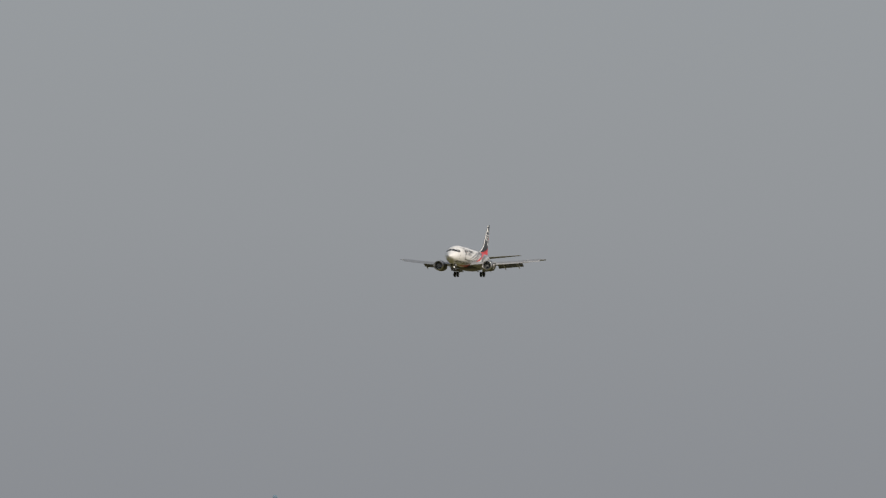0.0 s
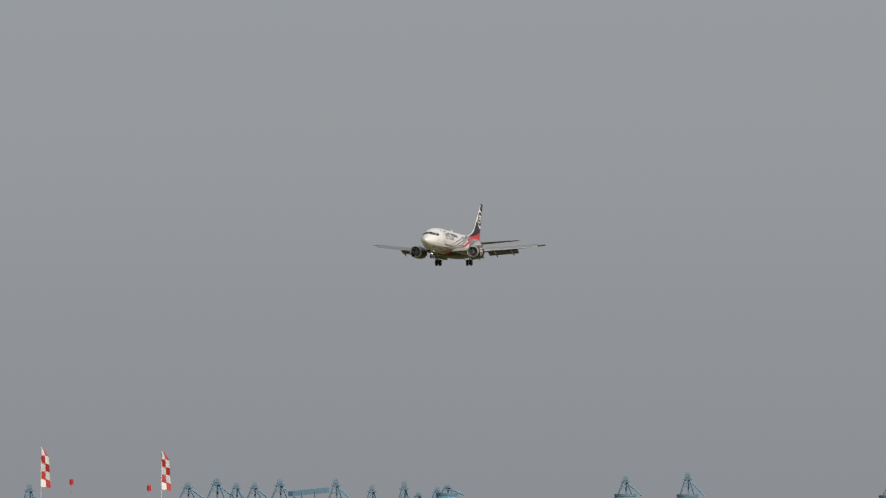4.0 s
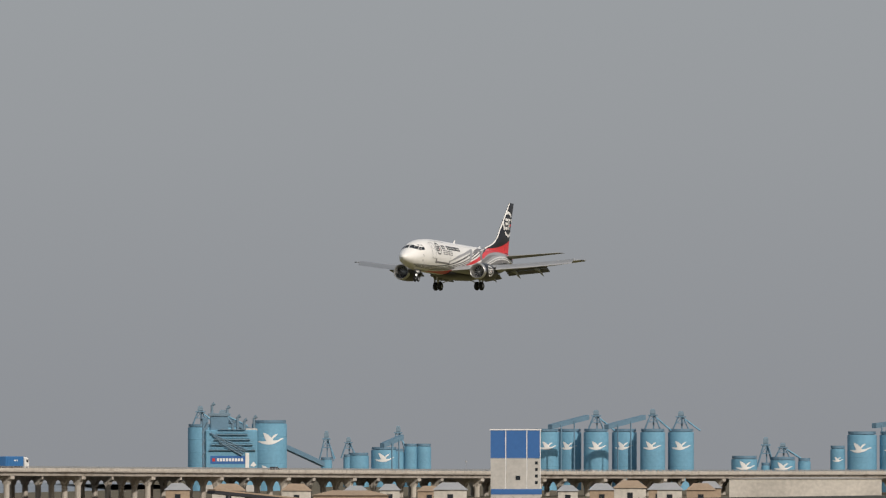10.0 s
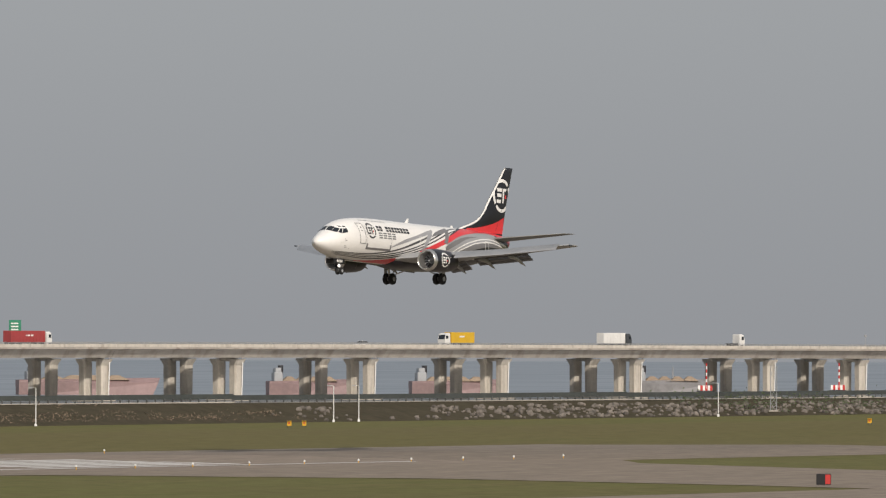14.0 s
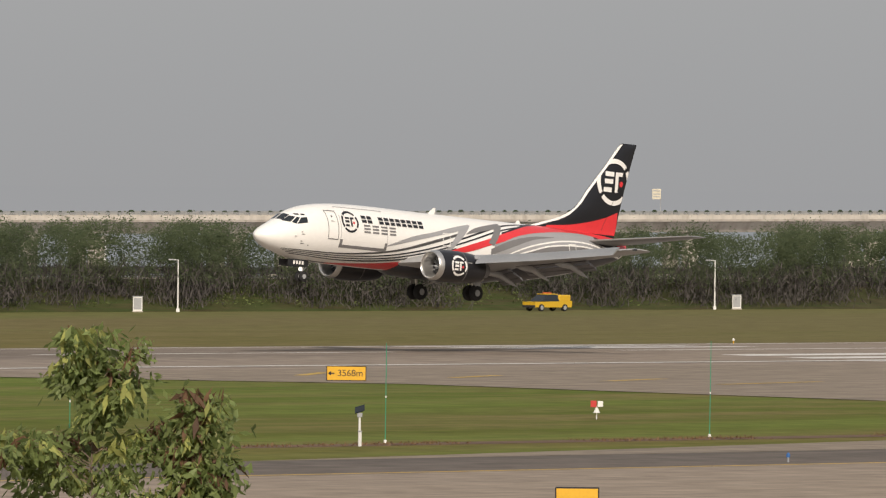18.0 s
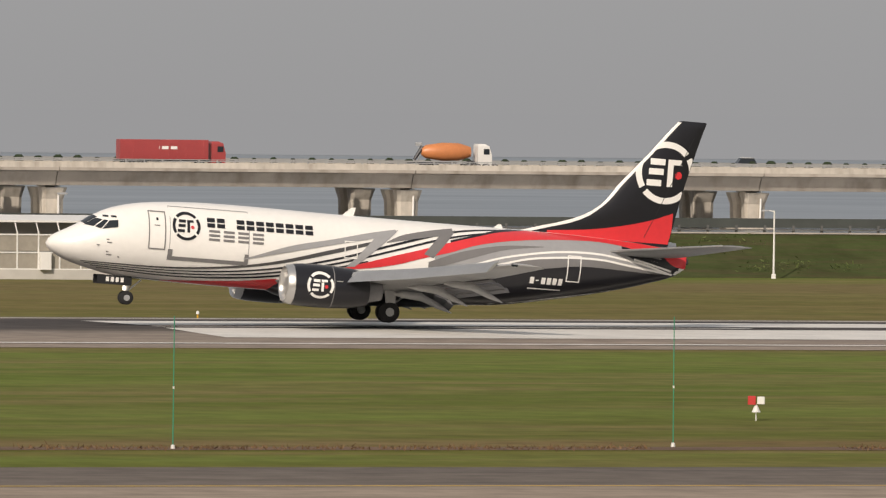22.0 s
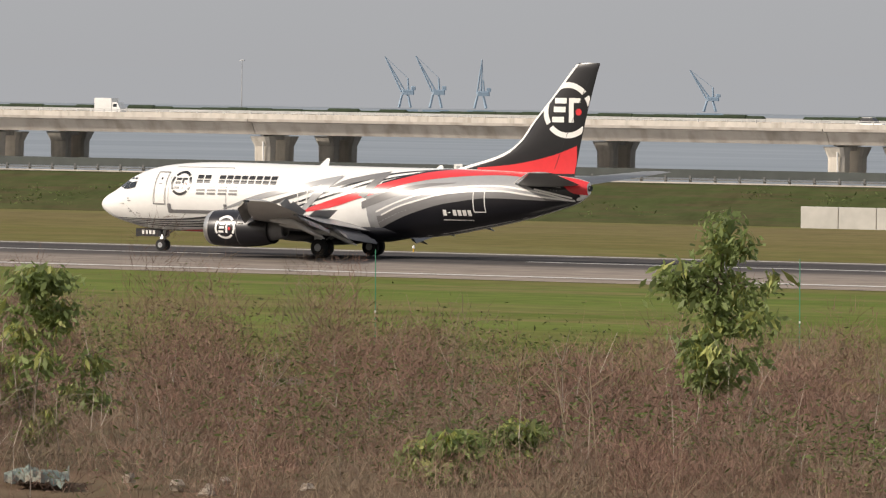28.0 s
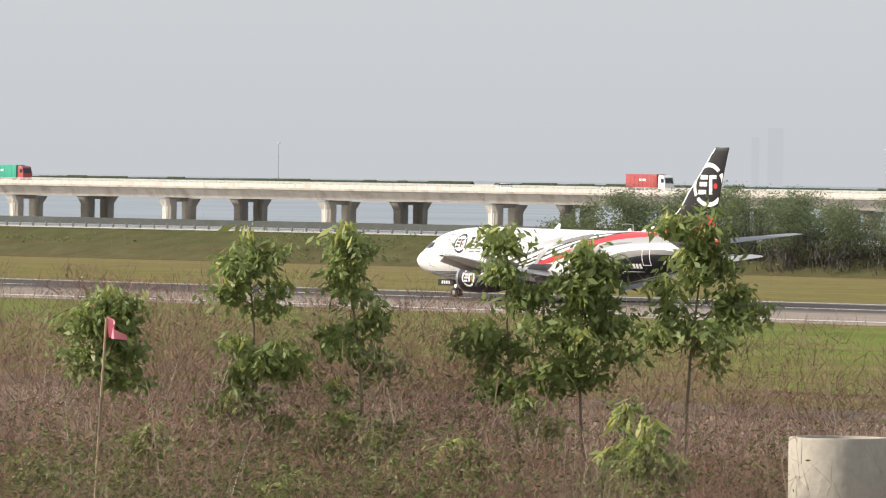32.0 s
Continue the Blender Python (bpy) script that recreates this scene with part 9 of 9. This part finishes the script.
def harbour_crane(az, r, tip, reach, label):
    """reach: how far the jib leans sideways."""
    x, y = at_bearing(az, r)
    c = thing("harbour_crane", label, "crane", (x, y, -3.6), facing(x, y), "harbour cranes")
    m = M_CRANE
    h = tip + 3.6
    part("portal", Shape().tube((-2, -2, 0), (-1, -1, h * 0.25), 0.5, 0.4, 5).tube((2, -2, 0), (1, -1, h * 0.25), 0.5, 0.4, 5).tube((-2, 2, 0), (-1, 1, h * 0.25), 0.5, 0.4, 5).tube((2, 2, 0), (1, 1, h * 0.25), 0.5, 0.4, 5), m, c)
    part("machine_house", Shape().beveled((1.0, 0, h * 0.30), (4.2, 3.2, h * 0.10), 0.3).beveled((2.8, 0, h * 0.38), (1.6, 2.0, h * 0.08), 0.2), m, c)
    jb = Shape()
    a, b = Vector((-0.5, 0, h * 0.3)), Vector((reach, 0, h))
    for s in (-0.7, 0.7):
        jb.tube(a + Vector((s, 0, 0)), b, 0.32, 0.2, 5)
    for i in range(8):
        jb.tube(a.lerp(b, i / 8) + Vector((-0.7 * (1 - i / 8), 0, 0)), a.lerp(b, (i + 1) / 8) + Vector((0.7 * (1 - (i + 1) / 8), 0, 0)), 0.12, None, 4)
    part("jib", jb, m, c)
    part("mast", Shape().tube((1.2, 0, h * 0.3), (0.9, 0, h * 0.58), 0.4, 0.3, 5), m, c)
    part("stay", Shape().tube((0.9, 0, h * 0.58), tuple(b), 0.1, None, 4), m, c)
    part("pontoon", Shape().box((0, 0, -1.6), (9, 6, 1.8)), m, c)


# blue-grey with distance haze mixed into the base colour
M_CRANE = material("hazed_crane_paint", (0.22, 0.30, 0.38), 0.6, vary=0.1, scale=0.1)
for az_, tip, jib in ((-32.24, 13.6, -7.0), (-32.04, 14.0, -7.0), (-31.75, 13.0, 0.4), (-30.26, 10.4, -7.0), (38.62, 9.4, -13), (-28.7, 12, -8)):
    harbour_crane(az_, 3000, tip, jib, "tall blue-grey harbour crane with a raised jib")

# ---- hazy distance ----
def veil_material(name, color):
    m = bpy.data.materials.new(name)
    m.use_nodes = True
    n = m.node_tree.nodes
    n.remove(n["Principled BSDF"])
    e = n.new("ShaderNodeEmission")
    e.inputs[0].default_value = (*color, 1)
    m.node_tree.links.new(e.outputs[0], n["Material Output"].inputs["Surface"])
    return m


# sky-toned glow imitates haze on this added sheet and the far towers
M_DISTANCE = veil_material("haze_glow", (0.252, 0.266, 0.281))
M_SKYLINE = veil_material("skyline_haze_glow", (0.240, 0.255, 0.272))
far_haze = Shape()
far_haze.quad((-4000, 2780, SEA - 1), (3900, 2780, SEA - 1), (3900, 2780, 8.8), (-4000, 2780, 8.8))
solo("backdrop_sea_haze", far_haze, M_DISTANCE, "pale glowing sheet that imitates haze over the distant sea", "haze", "structure")
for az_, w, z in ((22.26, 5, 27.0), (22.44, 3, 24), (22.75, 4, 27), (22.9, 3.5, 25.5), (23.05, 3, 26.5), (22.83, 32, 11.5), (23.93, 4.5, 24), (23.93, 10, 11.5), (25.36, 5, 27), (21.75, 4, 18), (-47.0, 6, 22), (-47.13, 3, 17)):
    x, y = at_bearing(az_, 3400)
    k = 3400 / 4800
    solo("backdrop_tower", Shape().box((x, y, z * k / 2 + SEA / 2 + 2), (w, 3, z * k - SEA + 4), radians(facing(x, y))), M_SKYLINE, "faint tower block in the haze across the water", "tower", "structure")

# ---- puffs of tyre smoke at the touchdown ----
M_SMOKE = bpy.data.materials.new("thin_grey_smoke")
M_SMOKE.use_nodes = True
_n, _l = M_SMOKE.node_tree.nodes, M_SMOKE.node_tree.links
_d, _t, _x = _n.new("ShaderNodeBsdfDiffuse"), _n.new("ShaderNodeBsdfTransparent"), _n.new("ShaderNodeMixShader")
_d.inputs[0].default_value = (0.72, 0.73, 0.76, 1)
_x.inputs[0].default_value = 0.10
_l.new(_t.outputs[0], _x.inputs[1]), _l.new(_d.outputs[0], _x.inputs[2]), _l.new(_x.outputs[0], _n["Material Output"].inputs["Surface"])
smoke = thing("tyre_smoke", "thin grey puffs of tyre smoke over the runway", "smoke")
PUFFS = []
_rs = random.Random(13)
for i in range(13):
    u = (i + 0.5 * _rs.random()) / 13
    r = 0.45 + 0.55 * u + 0.15 * _rs.random()
    sh = Shape()
    rings = []
    for j in range(1, 8):
        a = math.pi * j / 8
        rings.append([(1.7 * r * math.sin(a) * math.cos(t) * (0.85 + 0.3 * _rs.random()), r * math.sin(a) * math.sin(t), 0.75 * r * math.cos(a)) for t in (2 * math.pi * k / 12 for k in range(12))])
    sh.loft(rings)
    pf = part("smoke_puff", sh, M_SMOKE, smoke, "", True)
    PUFFS.append((pf, 181.0 + 11.5 * u, 409.1 + (2.6 if i % 2 else -2.6) + 0.8 * (_rs.random() - 0.5), 0.25 + 0.5 * r + 1.3 * _rs.random() * u))


# ---- what moves ----
def motions():
    walk(JET, [(t, pose(x, 409.1, z, 0, p, -0.8 * max(0.0, min(1.0, (21.5 - t) / 1.5, (t - 12) / 2)))) for t, x, z, p in FLIGHT])
    for sp, at in SPOILERS:
        walk(sp, [(t, pose(*at, 0, a, 0)) for t, a in ((0, 0), (21.6, 0), (22.4, -18), (25.6, -20), (27.0, -40), (32, -40))])
    for t0, lane, x0, v, ob in TRAFFIC:
        rows = []
        for i in range(9):
            t = 4.0 * i
            x = max(-2550.0, min(3200.0, x0 + v * (t - t0)))
            p = along(x, -3.2 if lane == "n" else 23.0, deck_z(x) - 1.14)
            rows.append((t, pose(*p, 0, 0, math.degrees(deck_heading(x)) + (0 if lane == "n" else 180))))
        walk(ob, rows)
    for leg, drop, t0, t1 in LEGS:
        walk(leg, [(0, pose(0, 0, drop)), (t0, pose(0, 0, drop)), (t1, pose(0, 0, 0)), (32, pose(0, 0, 0))])
    for pf, x, y, z in PUFFS:
        t0 = 20.98 - 0.014 * (x - 181)
        walk(pf, [(0, pose(x, y, -2.5)), (t0 - 0.12, pose(x, y, -2.5)), (t0, pose(x, y, z * 0.6)), (t0 + 0.6, pose(x + 0.4, y, z * 1.15)), (32, pose(x + 6, y + 2, 6 + z))])
    walk(PICKUP, [(0, pose(621.0, 554.5, 0, 0, 0, 180)), (32, pose(462.0, 551.2, 0, 0, 0, 180))])


motions()
